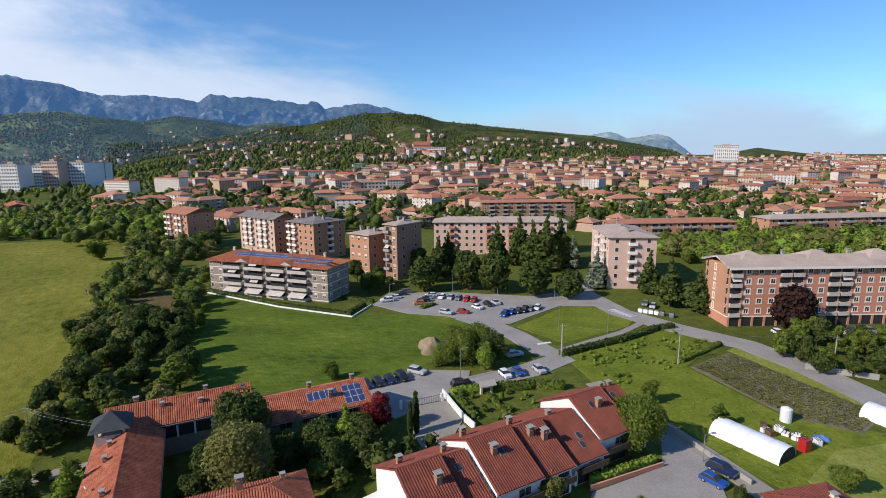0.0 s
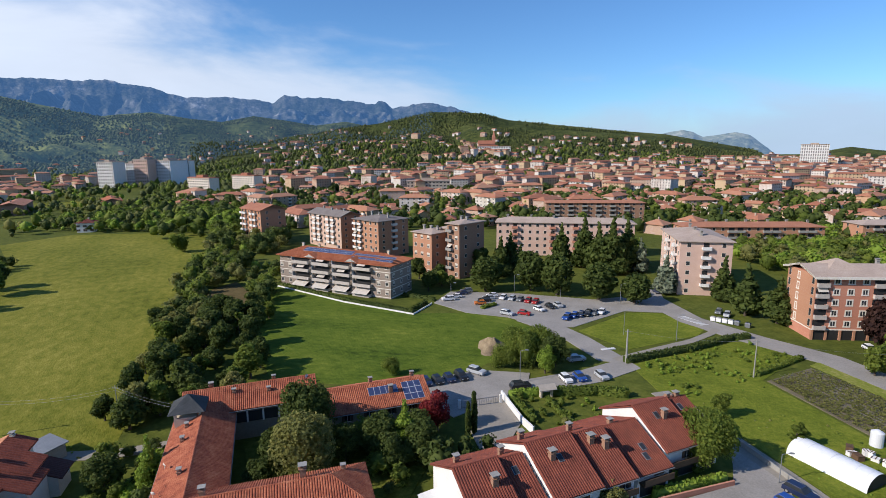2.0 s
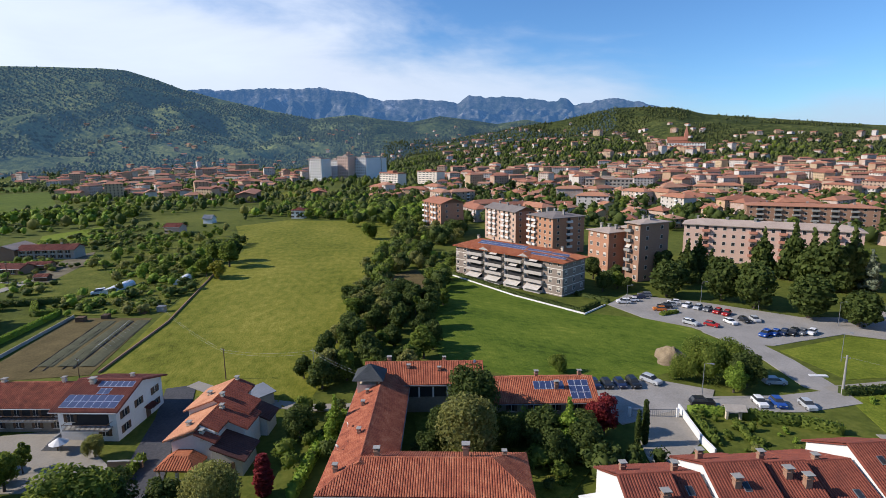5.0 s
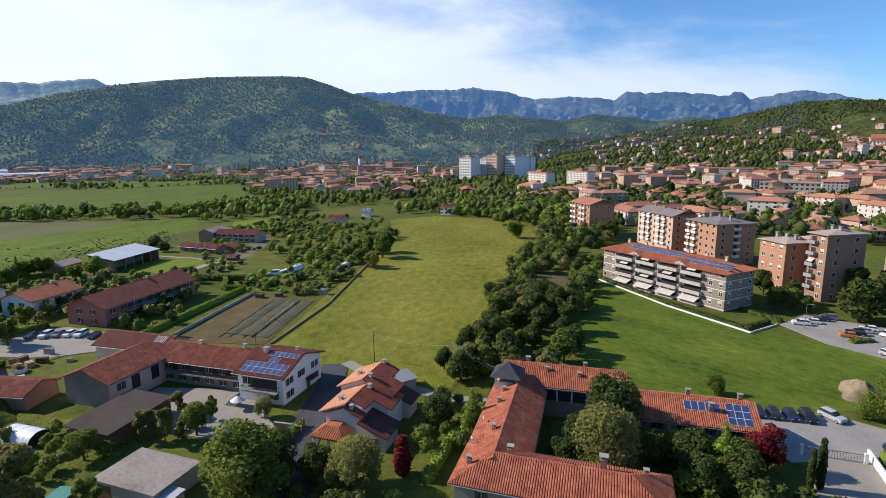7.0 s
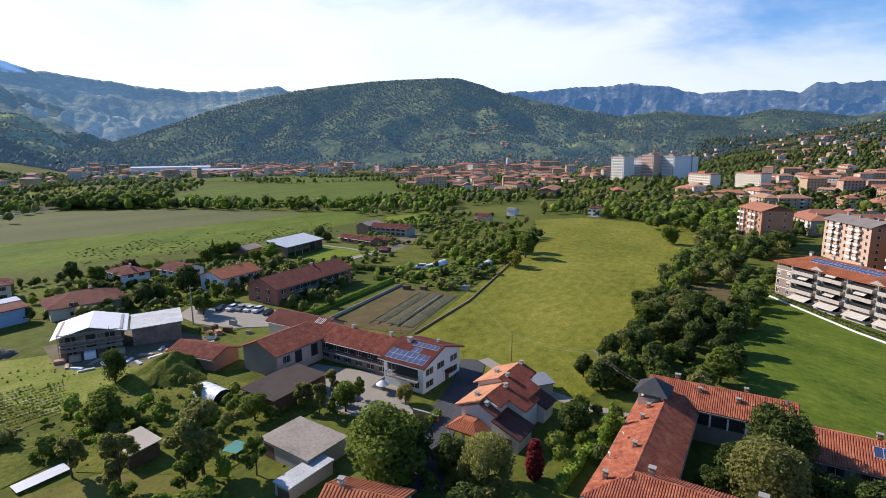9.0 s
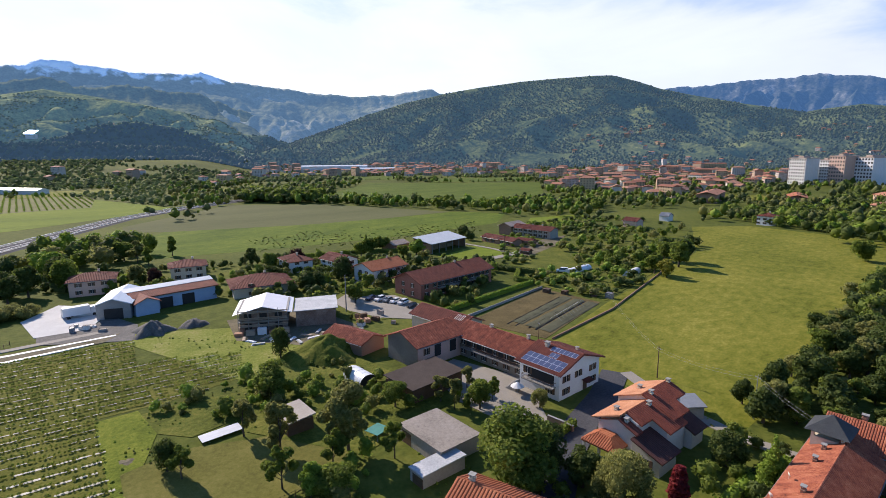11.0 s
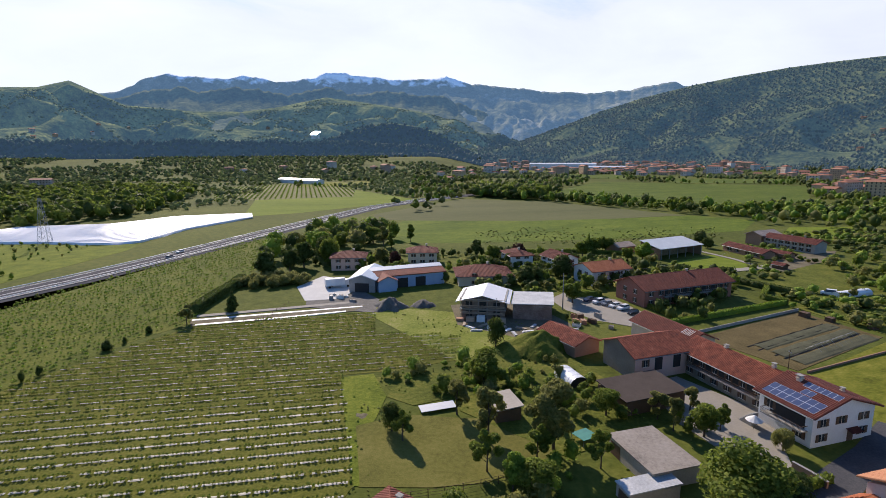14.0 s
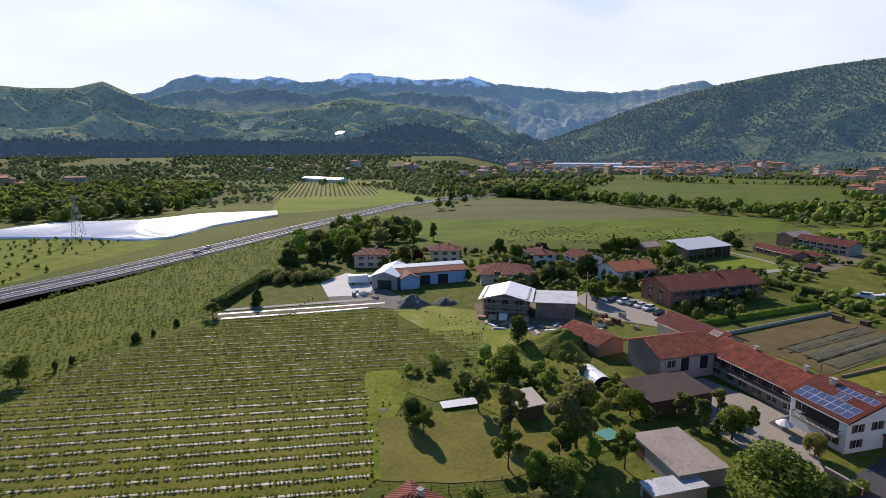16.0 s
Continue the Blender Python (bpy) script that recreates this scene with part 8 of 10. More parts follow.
stuff_trees("town_trees", "garden and street trees among the town houses", scatter(sector(-42, 36, 340, 700), 10.5, 21, 0.8), 5, 13, 21, [F_GREEN, F_DARK, F_DARK, F_DARK], 20)
stuff_trees("town_trees", "trees among the far town houses", masked(scatter(sector(-42, 36, 700, 1700), 14, 22, 0.8), 130, 0.38, 8), 6, 14, 22, [F_GREEN, F_DARK, F_HILL], 0)
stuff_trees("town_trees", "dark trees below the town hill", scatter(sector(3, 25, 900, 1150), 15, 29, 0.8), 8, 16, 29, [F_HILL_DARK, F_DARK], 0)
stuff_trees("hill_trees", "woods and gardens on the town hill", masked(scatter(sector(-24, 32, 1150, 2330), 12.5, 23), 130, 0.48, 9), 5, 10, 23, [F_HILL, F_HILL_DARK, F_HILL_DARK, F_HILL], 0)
# These hillside woods wear the leaves with haze painted into emission.
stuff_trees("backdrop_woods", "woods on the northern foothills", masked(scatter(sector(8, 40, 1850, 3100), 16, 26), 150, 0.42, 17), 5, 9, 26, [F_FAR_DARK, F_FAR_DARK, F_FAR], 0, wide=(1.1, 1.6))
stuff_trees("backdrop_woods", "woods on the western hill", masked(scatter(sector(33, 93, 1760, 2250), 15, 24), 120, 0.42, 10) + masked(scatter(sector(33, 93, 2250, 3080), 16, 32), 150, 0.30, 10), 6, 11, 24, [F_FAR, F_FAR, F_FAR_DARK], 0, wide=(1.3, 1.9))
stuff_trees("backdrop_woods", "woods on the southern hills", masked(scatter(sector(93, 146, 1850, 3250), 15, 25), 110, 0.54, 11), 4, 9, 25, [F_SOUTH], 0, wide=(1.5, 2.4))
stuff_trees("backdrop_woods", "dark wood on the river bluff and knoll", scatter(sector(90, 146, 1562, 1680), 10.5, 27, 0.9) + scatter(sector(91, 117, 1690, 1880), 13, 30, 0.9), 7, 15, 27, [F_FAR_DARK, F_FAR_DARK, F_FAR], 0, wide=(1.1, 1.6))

# ---- the town ----
M_TILE_S = material("far_roof_tiles", [(0.171, 0.065, 0.041), (0.297, 0.112, 0.064), (0.396, 0.172, 0.098), (0.342, 0.215, 0.153)], 0.3, 2.0, 0.9, per_island=0.65)
M_WALL_S = material("far_plaster", [(0.405, 0.348, 0.275), (0.581, 0.548, 0.499), (0.387, 0.244, 0.163), (0.510, 0.383, 0.232), (0.370, 0.261, 0.198), (0.634, 0.609, 0.576), (0.282, 0.200, 0.163)], 0.05, 0.4, 0.9, per_island=0.8)
TAKEN = [(-432, 420, 34), (-389, 482, 28), (-588, 752, 40), (-550, 790, 40), (-515, 825, 40), (-520, 660, 70), (-430, 640, 30), (-365, 655, 40), (-60.9, 189.6, 34), (-146, 313, 20), (-91, 272, 20), (-54, 254, 20), (-27, 208, 16), (-12, 216, 18), (28, 264, 38), (70, 206, 22), (106, 150, 38), (122, 285, 40), (220, 300, 48), (60, 380, 40), (90, 285, 20), (180, 295, 25), (260, 305, 30)]


def free(x, y, r):
    return all((x - a) ** 2 + (y - b) ** 2 > (c + r) ** 2 for a, b, c in TAKEN)


def town_house(kind, variant):
    rng = random.Random(variant * 13 + len(kind))
    L, W, st = {"house": (rng.uniform(11, 15), rng.uniform(9, 11), 2), "villa": (rng.uniform(11, 14), rng.uniform(11, 13), 2), "block": (rng.uniform(20, 30), 12, rng.choice((3, 4)))}[kind]
    H, rise = st * 3.0 + 0.4, W * rng.uniform(0.16, 0.22)
    b = new("house" if kind != "block" else "apartment_building")
    rk = "gable" if kind == "house" else "hip"
    walls("wall", L, W, H, M_TOWN_WALL, b, rise if rk == "gable" else 0)
    plain_roof("roof", slopes(L, W, H, rise, 0.8, rk, hips=(1, 1)), M_TILE_TOWN, b, 0.25)
    for i in range(st):
        n = 3 if kind != "block" else 5
        for c in range(n):
            u = -L / 2 + (c + 0.5) * L / n
            if kind != "house" and (c + variant) % n == 1 and i:
                balcony(b, "front", L, W, u, i * 3.0 + 0.3, 3.0, 1.2, M_WHITE)
            else:
                far_window(b, "front", L, W, u, i * 3.0 + 1.0, 1.1, 1.4)
    chimney(b, L * 0.2, 0.5, H + rise - 0.5, M_CREAM, 1.0, 0.9)
    b.matrix_basis = pose(0, -3000, -50)
    return b


TEMPLATES = [town_house(k, v) for k, v in (("house", 1), ("house", 2), ("house", 3), ("villa", 4), ("villa", 5), ("villa", 6), ("block", 7), ("block", 8))]
TOWN_WORDS = {"house": "plastered town house with a clay tile roof among gardens", "apartment_building": "plastered block of flats with a clay tile roof"}
rng = random.Random(77)
used = set()
count = 0
for x, y in scatter(sector(-42, 33, 345, 640), 25, 31, 0.78):
    if not free(x, y, 9) or inside(WOOD, np.array([x]), np.array([y]))[0] or inside([(-188, 310), (-340, 300), (-350, 430), (-240, 450), (-170, 420), (-140, 330)], np.array([x]), np.array([y]))[0]:
        continue
    i = rng.choice((0, 1, 2, 3, 4, 5, 0, 3, 6, 7))
    yaw = rng.choice((-38, 52, 142, -38, -60, 30, 10, 200)) + rng.uniform(-8, 8)
    m = pose(x, y, 0, 0, 0, yaw)
    if i in used:
        ob = copy_thing(TEMPLATES[i], m)
    else:
        ob = TEMPLATES[i]
        ob.matrix_basis = m
        used.add(i)
    nm = "apartment_building" if i > 5 else "house"
    tagged(ob, TOWN_WORDS[nm], "house" if i < 6 else "apartment building", "town houses")
    count += 1


def far_town(name, label, pts, seed, big=0.3, lmin=10, lmax=17, storeys=(2, 3), tall=(4, 5, 6), zmax=14.0):
    """Joined far houses: wall bodies, hipped or gabled roofs and dark window strips."""
    rg = np.random.default_rng(seed)
    V, F, M = [], [], []
    off = 0
    for x, y in pts:
        if not free(x, y, 10):
            continue
        tallb = rg.random() < big
        L = rg.uniform(16, 30) if tallb else rg.uniform(lmin, lmax)
        W = rg.uniform(10, 13)
        st = int(rg.choice(tall if tallb else storeys))
        H, rise = 3.05 * st, rg.uniform(1.6, 2.6)
        a = radians(float(rg.choice((-38, 52, -38, 52, -60, 30, 10))) + rg.uniform(-10, 10))
        z0 = float(max(ground_zs([x], [y])[0], far_height(np.array([math.degrees(math.atan2(-x, y))]), np.array([math.hypot(x, y)]))[0])) - 1.0
        if z0 > zmax:
            continue
        c, s = math.cos(a), math.sin(a)
        hip = W * 0.5 if rg.random() < 0.6 else 0.0
        p = [(-L / 2, -W / 2, 0), (L / 2, -W / 2, 0), (L / 2, W / 2, 0), (-L / 2, W / 2, 0)]
        pts3 = p + [(q[0], q[1], H + 1) for q in p]
        fs = [(0, 1, 5, 4), (1, 2, 6, 5), (2, 3, 7, 6), (3, 0, 4, 7)]
        ms = [0] * 4
        o = 0.8
        e = [(-L / 2 - o, -W / 2 - o, H + 0.8), (L / 2 + o, -W / 2 - o, H + 0.8), (L / 2 + o, W / 2 + o, H + 0.8), (-L / 2 - o, W / 2 + o, H + 0.8), (-L / 2 - o + hip, 0, H + 1 + rise), (L / 2 + o - hip, 0, H + 1 + rise)]
        b0 = len(pts3)
        pts3 += e
        fs += [(b0, b0 + 1, b0 + 5, b0 + 4), (b0 + 2, b0 + 3, b0 + 4, b0 + 5), (b0 + 1, b0 + 2, b0 + 5, b0 + 5), (b0 + 3, b0, b0 + 4, b0 + 4), (b0 + 3, b0 + 2, b0 + 1, b0)]
        ms += [1] * 5
        nw = int(L / 3.4)
        for side in (-1, 1):
            for i in range(st):
                for k in range(nw):
                    u = -L / 2 + (k + 0.5) * L / nw
                    zz = 1 + i * 3.05 + 1.0
                    b1 = len(pts3)
                    yy = side * (W / 2 + 0.05)
                    pts3 += [(u - 0.6, yy, zz), (u + 0.6, yy, zz), (u + 0.6, yy, zz + 1.5), (u - 0.6, yy, zz + 1.5)]
                    fs.append((b1, b1 + 1, b1 + 2, b1 + 3) if side < 0 else (b1 + 3, b1 + 2, b1 + 1, b1))
                    ms.append(2)
        q = np.array(pts3)
        V.append(np.column_stack([x + q[:, 0] * c - q[:, 1] * s, y + q[:, 0] * s + q[:, 1] * c, q[:, 2] + z0]))
        F.append(np.array(fs) + off)
        M += ms
        off += len(q)
    me = bpy.data.meshes.new(name)
    Vn, Fn = np.concatenate(V), np.concatenate(F)
    me.from_pydata(Vn.tolist(), [], [tuple(dict.fromkeys(f)) for f in Fn.tolist()])
    for m in (M_WALL_S, M_TILE_S, M_GLASS):
        me.materials.append(m)
    me.polygons.foreach_set("material_index", np.array(M, np.int32))
    return tagged(new(name, me), label, "houses", kind="stuff")


far_town("town_houses", "close-built red-roofed town houses and flats", scatter(sector(-43, 9, 640, 1450), 24, 41, 0.82), 41, 0.35)
far_town("town_houses", "red-roofed houses of the far town", scatter(sector(-44, 4, 1450, 2600), 38, 42, 0.8), 42, 0.5)
far_town("town_houses", "red-roofed houses below the town hill", scatter(sector(9, 26, 640, 1150), 26, 43, 0.75), 43, 0.25)
far_town("town_houses", "houses scattered on the town hill", scatter(sector(-18, 26, 1120, 2000), 42, 44, 0.5), 44, 0.1, zmax=150.0)
far_town("town_houses", "old houses close round the hilltop church", scatter(sector(-2.5, 5, 1330, 1600), 32, 48, 0.7), 48, 0.3, zmax=150.0)
far_town("village_houses", "red-roofed village houses below the hill", masked(scatter(sector(33, 62, 560, 1250), 30, 45, 0.7), 220, 0.50, 12), 45, 0.15)
far_town("village_houses", "red-roofed village below the western hill", masked(scatter(sector(45, 92, 1150, 1800), 32, 46, 0.75), 260, 0.47, 13), 46, 0.15)
far_town("village_houses", "scattered houses on the far hillsides", masked(scatter(sector(10, 60, 1800, 2700), 60, 49, 0.5), 300, 0.50, 15), 49, 0.05, zmax=160.0)
far_town("village_houses", "scattered houses on the southern hillsides", masked(scatter(sector(92, 142, 1750, 2700), 75, 50, 0.4), 300, 0.52, 16), 50, 0.05, zmax=160.0)
far_town("village_houses", "scattered far houses of the valley", masked(scatter(sector(92, 146, 900, 2300), 60, 47, 0.5), 300, 0.52, 14), 47, 0.1)


def big_block(name, label, x, y, yaw, L, W, H, storeys, cols, wall, roof=M_ROOF_GREY, band=None, cat="building"):
    """A far large block: walls, parapet roof, storey bands and windows."""
    z = ground_z(x, y)
    b = house(name, label, cat, x, y, yaw)
    b.location.z = z
    walls("wall", L, W, H, wall, b, 0, -3)
    bm = bmesh.new()
    cuboid(bm, -L / 2 - 0.5, L / 2 + 0.5, -W / 2 - 0.5, W / 2 + 0.5, H - 0.1, H + 0.9)
    cuboid(bm, -L / 6, L / 8, -W / 4, W / 4, H + 0.9, H + 3.6)
    part("roof", bm, roof, b)
    st = H / storeys
    for i in range(storeys):
        for c in range(cols):
            far_window(b, "front", L, W, -L / 2 + (c + 0.5) * L / cols, i * st + st * 0.3, L / cols * 0.55, st * 0.5)
        nc = max(2, int(cols * W / L))
        for c in range(nc):
            far_window(b, "left", L, W, -W / 2 + (c + 0.5) * W / nc, i * st + st * 0.3, L / cols * 0.55, st * 0.5)
    return b


big_block("tower_block", "tall white tower block over the town", 690, 1313, -20, 52, 16, 57, 17, 12, M_WHITE, cat="tower block")
for along_, back, L_, deep, high, co, wall_, lab in ((16, 10, 28, 24, 38, 7, M_WHITE, "white hospital wing with rows of windows"), (46, 22, 20, 14, 35, 5, M_METAL_W, "recessed grey hospital wing"),
                                                   (63, 8, 24, 24, 41, 6, M_PINK, "white and red hospital wing with dark window bands"), (99, 10, 30, 44, 39, 7, M_METAL_W, "white hospital wing with wide dark windows"), (125, 22, 18, 14, 38, 4, M_WHITE, "white end wing of the hospital")):
    big_block("hospital", lab, -601 + 0.714 * along_ - 0.70 * back, 728 + 0.70 * along_ + 0.714 * back, -4, L_, deep, high, 8, co, wall_, cat="hospital")
big_block("apartment_building", "cream block of flats with many windows", -392, 650, -25, 46, 14, 19, 6, 12, M_WARM, M_TILE_S, cat="apartment building")
big_block("apartment_building", "pale block of flats behind the cream one", -352, 690, -25, 46, 14, 20, 7, 14, M_WARM, M_TILE_S, cat="apartment building")
big_block("school", "long grey building with window rows", -95, 640, 8, 52, 16, 15, 4, 12, M_GREY_PL, cat="school")
big_block("convent", "large white convent below the church", -38, 1480, 0, 90, 25, 22, 4, 14, M_WHITE, M_TILE_S, cat="convent")

brick_block("long factory with a dark red roof and window rows", -432, 420, -52, 60, 18, 8.5, M_BRICK_BROWN, 2, 14, (), 2, M_TILE_TOWN, rise=2.4, roof_kind="gable", chim=2, far=True)
brick_block("long low hall with an orange tile roof", -389, 482, -50, 48, 16, 6.5, M_BRICK_BROWN, 2, 10, (), 2, M_TILE_ORANGE, rise=2.2, roof_kind="gable", chim=1, far=True)
# church on the hill
cz = ground_z(-50, 1560)
ch = house("church", "brick church with a tall pointed tower on the hill", "church", -62, 1560, 8)
ch.location.z = cz
walls("nave", 46, 20, 24, M_BRICK_RED, ch, 9, -6)
plain_roof("roof", slopes(46, 20, 24, 9, 1.0, "gable"), M_TILE_S, ch, 0.4)
bm = bmesh.new()
cuboid(bm, 17, 26, -4, 5, -6, 40)
cuboid(bm, 16.5, 26.5, -4.5, 5.5, 40, 41)
v = [bm.verts.new(p) for p in ((17, -4, 41), (26, -4, 41), (26, 5, 41), (17, 5, 41), (21.5, 0.5, 62))]
for i in range(4):
    bm.faces.new((v[i], v[(i + 1) % 4], v[4]))
part("tower", bm, M_BRICK_RED, ch)

# box added on the southern hillside, mirror roof tilted to glint at the camera
eye_dir = Vector((0, 0, 50)) - Vector((-1788, -644, 112))
half = (eye_dir.normalized() + sun_dir).normalized()
gl = house("glasshouse", "added box with a mirror roof tilted to glint at the camera", "glasshouse", -1788, -644, 0)
gl.location.z = 108
bm = bmesh.new()
cuboid(bm, -11, 11, -11, 11, -12, 1)
part("wall", bm, M_WHITE, gl)
bm = bmesh.new()
cuboid(bm, -13, 13, -13, 13, 0, 0.5)
rf = part("roof", bm, material("roof_glazing", [(0.85, 0.85, 0.85), (0.9, 0.9, 0.9)], 0.1, 1, 0.06, metal=1.0), gl)
rf.matrix_basis = Matrix.Translation((0, 0, 6)) @ half.to_track_quat("Z", "X").to_matrix().to_4x4()
# long white halls in the valley
for x, y, yaw, L, W, H in ((-1480, 155, 84, 175, 30, 16), (-1440, 262, 84, 100, 25, 9), (-842, -333, 57, 105, 16, 6)):
    hb = house("industrial_hall", "long white industrial hall in the valley", "industrial hall", x, y, yaw)
    walls("wall", L, W, H, M_METAL_W, hb, 2.5)
    plain_roof("roof", slopes(L, W, H, 2.5, 0.5, "gable"), M_METAL_W, hb, 0.3)

# ---- plantation rows ----
d_row = Vector((-0.29, 0.957, 0)).normalized()
n_row = Vector((0.957, 0.29, 0)).normalized()
rng2 = np.random.default_rng(5)
plants, films = [], []
for i in range(-4, 40):
    o = Vector((-62.0, -20.0, 0)) - n_row * (i * 3.3)
    run = None
    for j in range(-170, 80):
        p = o + d_row * (j * 0.68)
        if not inside(PLANTATION, np.array([p.x]), np.array([p.y]))[0]:
            continue
        if rng2.random() < 0.94:
            plants.append((p.x + rng2.uniform(-0.12, 0.12), p.y + rng2.uniform(-0.12, 0.12), 0.0, rng2.uniform(0.5, 0.8) * (1.05 if i < 14 else 1.2)))
        if rng2.random() < (0.72 if i < 12 else 0.55 if i < 24 else 0.3):
            films.append((p, rng2.uniform(0.2, 0.34) if i < 12 else rng2.uniform(0.10, 0.22)))
bv, bf = crown_arrays(np.random.default_rng(3), [(0, 0, 5, 3.2, 4.2)], 12, 2.3, core=0.5)
bv, bf = bv[:48], bf[:12]
v, f = replicate(bv, bf, plants, np.random.default_rng(4), (0.95, 1.5))
tagged(new("plantation_plants", mesh_np("plantation_plants", v, f, F_GREEN)), "rows of low leafy plants on white mulch film", "plants", kind="stuff")
bm = bmesh.new()
for p, w in films:
    c = [bm.verts.new(p + d_row * a * 0.42 + n_row * b * w + Vector((0, 0, z))) for a, b, z in ((-1, -1, 0.10), (1, -1, 0.10), (1, 0, 0.14), (-1, 0, 0.14))]
    bm.faces.new(c)
    e = [bm.verts.new(p + d_row * a * 0.42 + n_row * b * w + Vector((0, 0, z))) for a, b, z in ((-1, 1, 0.10), (1, 1, 0.10))]
    bm.faces.new((c[3], c[2], e[1], e[0]))
tagged(part("mulch_film", bm, material("old_film", [(0.13, 0.125, 0.085), (0.25, 0.24, 0.19), (0.42, 0.40, 0.34)], 0.5, 3, 0.6, 0.02, 4)), "white mulch film strips under the plant rows", "mulch film", kind="stuff")
# young orchard in rows
orch = []
ORCH = [(-118, -160)] + [(-144, -172), (-89, -109), (-96, -106), (-112, -102), (-128, -98), (-141, -92), (-151, -95), (-192, -102), (-215, -106), (-291, -128), (-332, -144), (-293, -144), (-244, -150), (-207, -156), (-181, -161), (-158, -164)]
d_orch, n_orch = Vector((-0.975, 0.222, 0)), Vector((0.222, 0.975, 0))
for i in range(-4, 40):
    for j in range(-40, 180):
        p = Vector((-150, -165, 0)) + n_orch * (i * 3.6) + d_orch * (j * 1.5)
        if inside(ORCH, np.array([p.x]), np.array([p.y]))[0] and rng2.random() < 0.9:
            orch.append((p.x + rng2.uniform(-0.3, 0.3), p.y + rng2.uniform(-0.35, 0.35), 0, rng2.uniform(0.5, 1.3)))
v, f = replicate(bv, bf, orch, np.random.default_rng(6), (1.0, 1.7))
tagged(new("orchard_trees", mesh_np("orchard_trees", v, f, F_FRESH)), "young orchard trees in rows", "orchard", kind="stuff")
# far vineyard rows beyond the highway
vine = []
for i in range(-12, 50):
    for j in range(110):
        p = Vector((-560, -180, 0)) + Vector((-0.93, -0.36, 0)) * (j * 2.6) + Vector((0.36, -0.93, 0)) * (i * 5.5)
        if inside(FAR_ORCHARD, np.array([p.x]), np.array([p.y]))[0]:
            vine.append((p.x, p.y, 0, rng2.uniform(1.0, 1.9)))
if vine:
    v, f = replicate(bv, bf, vine, np.random.default_rng(7), (1.2, 2.0))
    tagged(new("vineyard_rows", mesh_np("vineyard_rows", v, f, F_FRESH)), "far rows of an orchard beyond the highway", "orchard", kind="stuff")

# long low tunnels under white film, following the ground
gh = house("greenhouse", "broad field of low crop tunnels under white plastic", "greenhouse", 0, 0, 0)
NEAR_EDGE = [(-250, -330), (-259, -301), (-265, -255), (-263, -221), (-272, -203), (-325, -207), (-386, -192)]
FAR_EDGE = [(-275, -352), (-285, -331), (-322, -326), (-341, -276), (-362, -266), (-387, -257), (-411, -205)]


def on_edge(line, t):
    k = min(int(t * (len(line) - 1)), len(line) - 2)
    f = t * (len(line) - 1) - k
    return Vector((*line[k], 0)).lerp(Vector((*line[k + 1], 0)), f)


M_FILM = material("dull_white_film", [(0.70, 0.71, 0.73), (0.84, 0.84, 0.85)], 0.2, 1.5, 0.5, 0.05, 1.5)
n_arch, runs = 18, 40
for i in range(n_arch):
    bm = bmesh.new()
    prev = None
    for k in range(7):
        u = (i + k / 6) / n_arch
        row_ = []
        for q in range(runs + 1):
            p = on_edge(NEAR_EDGE, q / runs).lerp(on_edge(FAR_EDGE, q / runs), u)
            wob = noise.noise((p.x * 0.11, p.y * 0.11, i)) * 2.2 if i in (0, n_arch - 1) and k in (0, 6) else 0.0
            row_.append(bm.verts.new(p + Vector((wob, wob * 0.6, 0.1 if k in (0, 6) else 0.75 + 0.75 * math.sin(math.pi * k / 6)))))
        if prev:
            for q in range(runs):
                bm.faces.new((prev[q], prev[q + 1], row_[q + 1], row_[q]))
        prev = row_
    part("tunnel_cover", bm, M_FILM, gh, smooth=True)

# ---- vehicles ----
def paint(name, c):
    return material(name, [tuple(v * 0.9 for v in c), c], 0.5, 3, 0.3, spec=0.6)


PAINTS = {"white": paint("paint_white", (0.75, 0.75, 0.75)), "black": paint("paint_black", (0.015, 0.016, 0.018)), "blue": paint("paint_blue", (0.02, 0.07, 0.30)), "red": paint("paint_red", (0.38, 0.02, 0.02)), "silver": paint("paint_silver", (0.42, 0.44, 0.46)), "orange": paint("paint_orange", (0.55, 0.16, 0.03)), "dark blue": paint("paint_navy", (0.015, 0.025, 0.07)), "grey": paint("paint_grey", (0.16, 0.17, 0.18))}
M_TYRE = material("tyre", [(0.012, 0.012, 0.012), (0.025, 0.025, 0.025)], 2, 9, 0.9)
M_RIM = material("rim", [(0.35, 0.36, 0.37), (0.5, 0.5, 0.52)], 2, 9, 0.35, metal=0.6)
M_LAMP = material("lamp_glass", [(0.6, 0.6, 0.58), (0.75, 0.75, 0.72)], 2, 9, 0.2)
CARS = {}


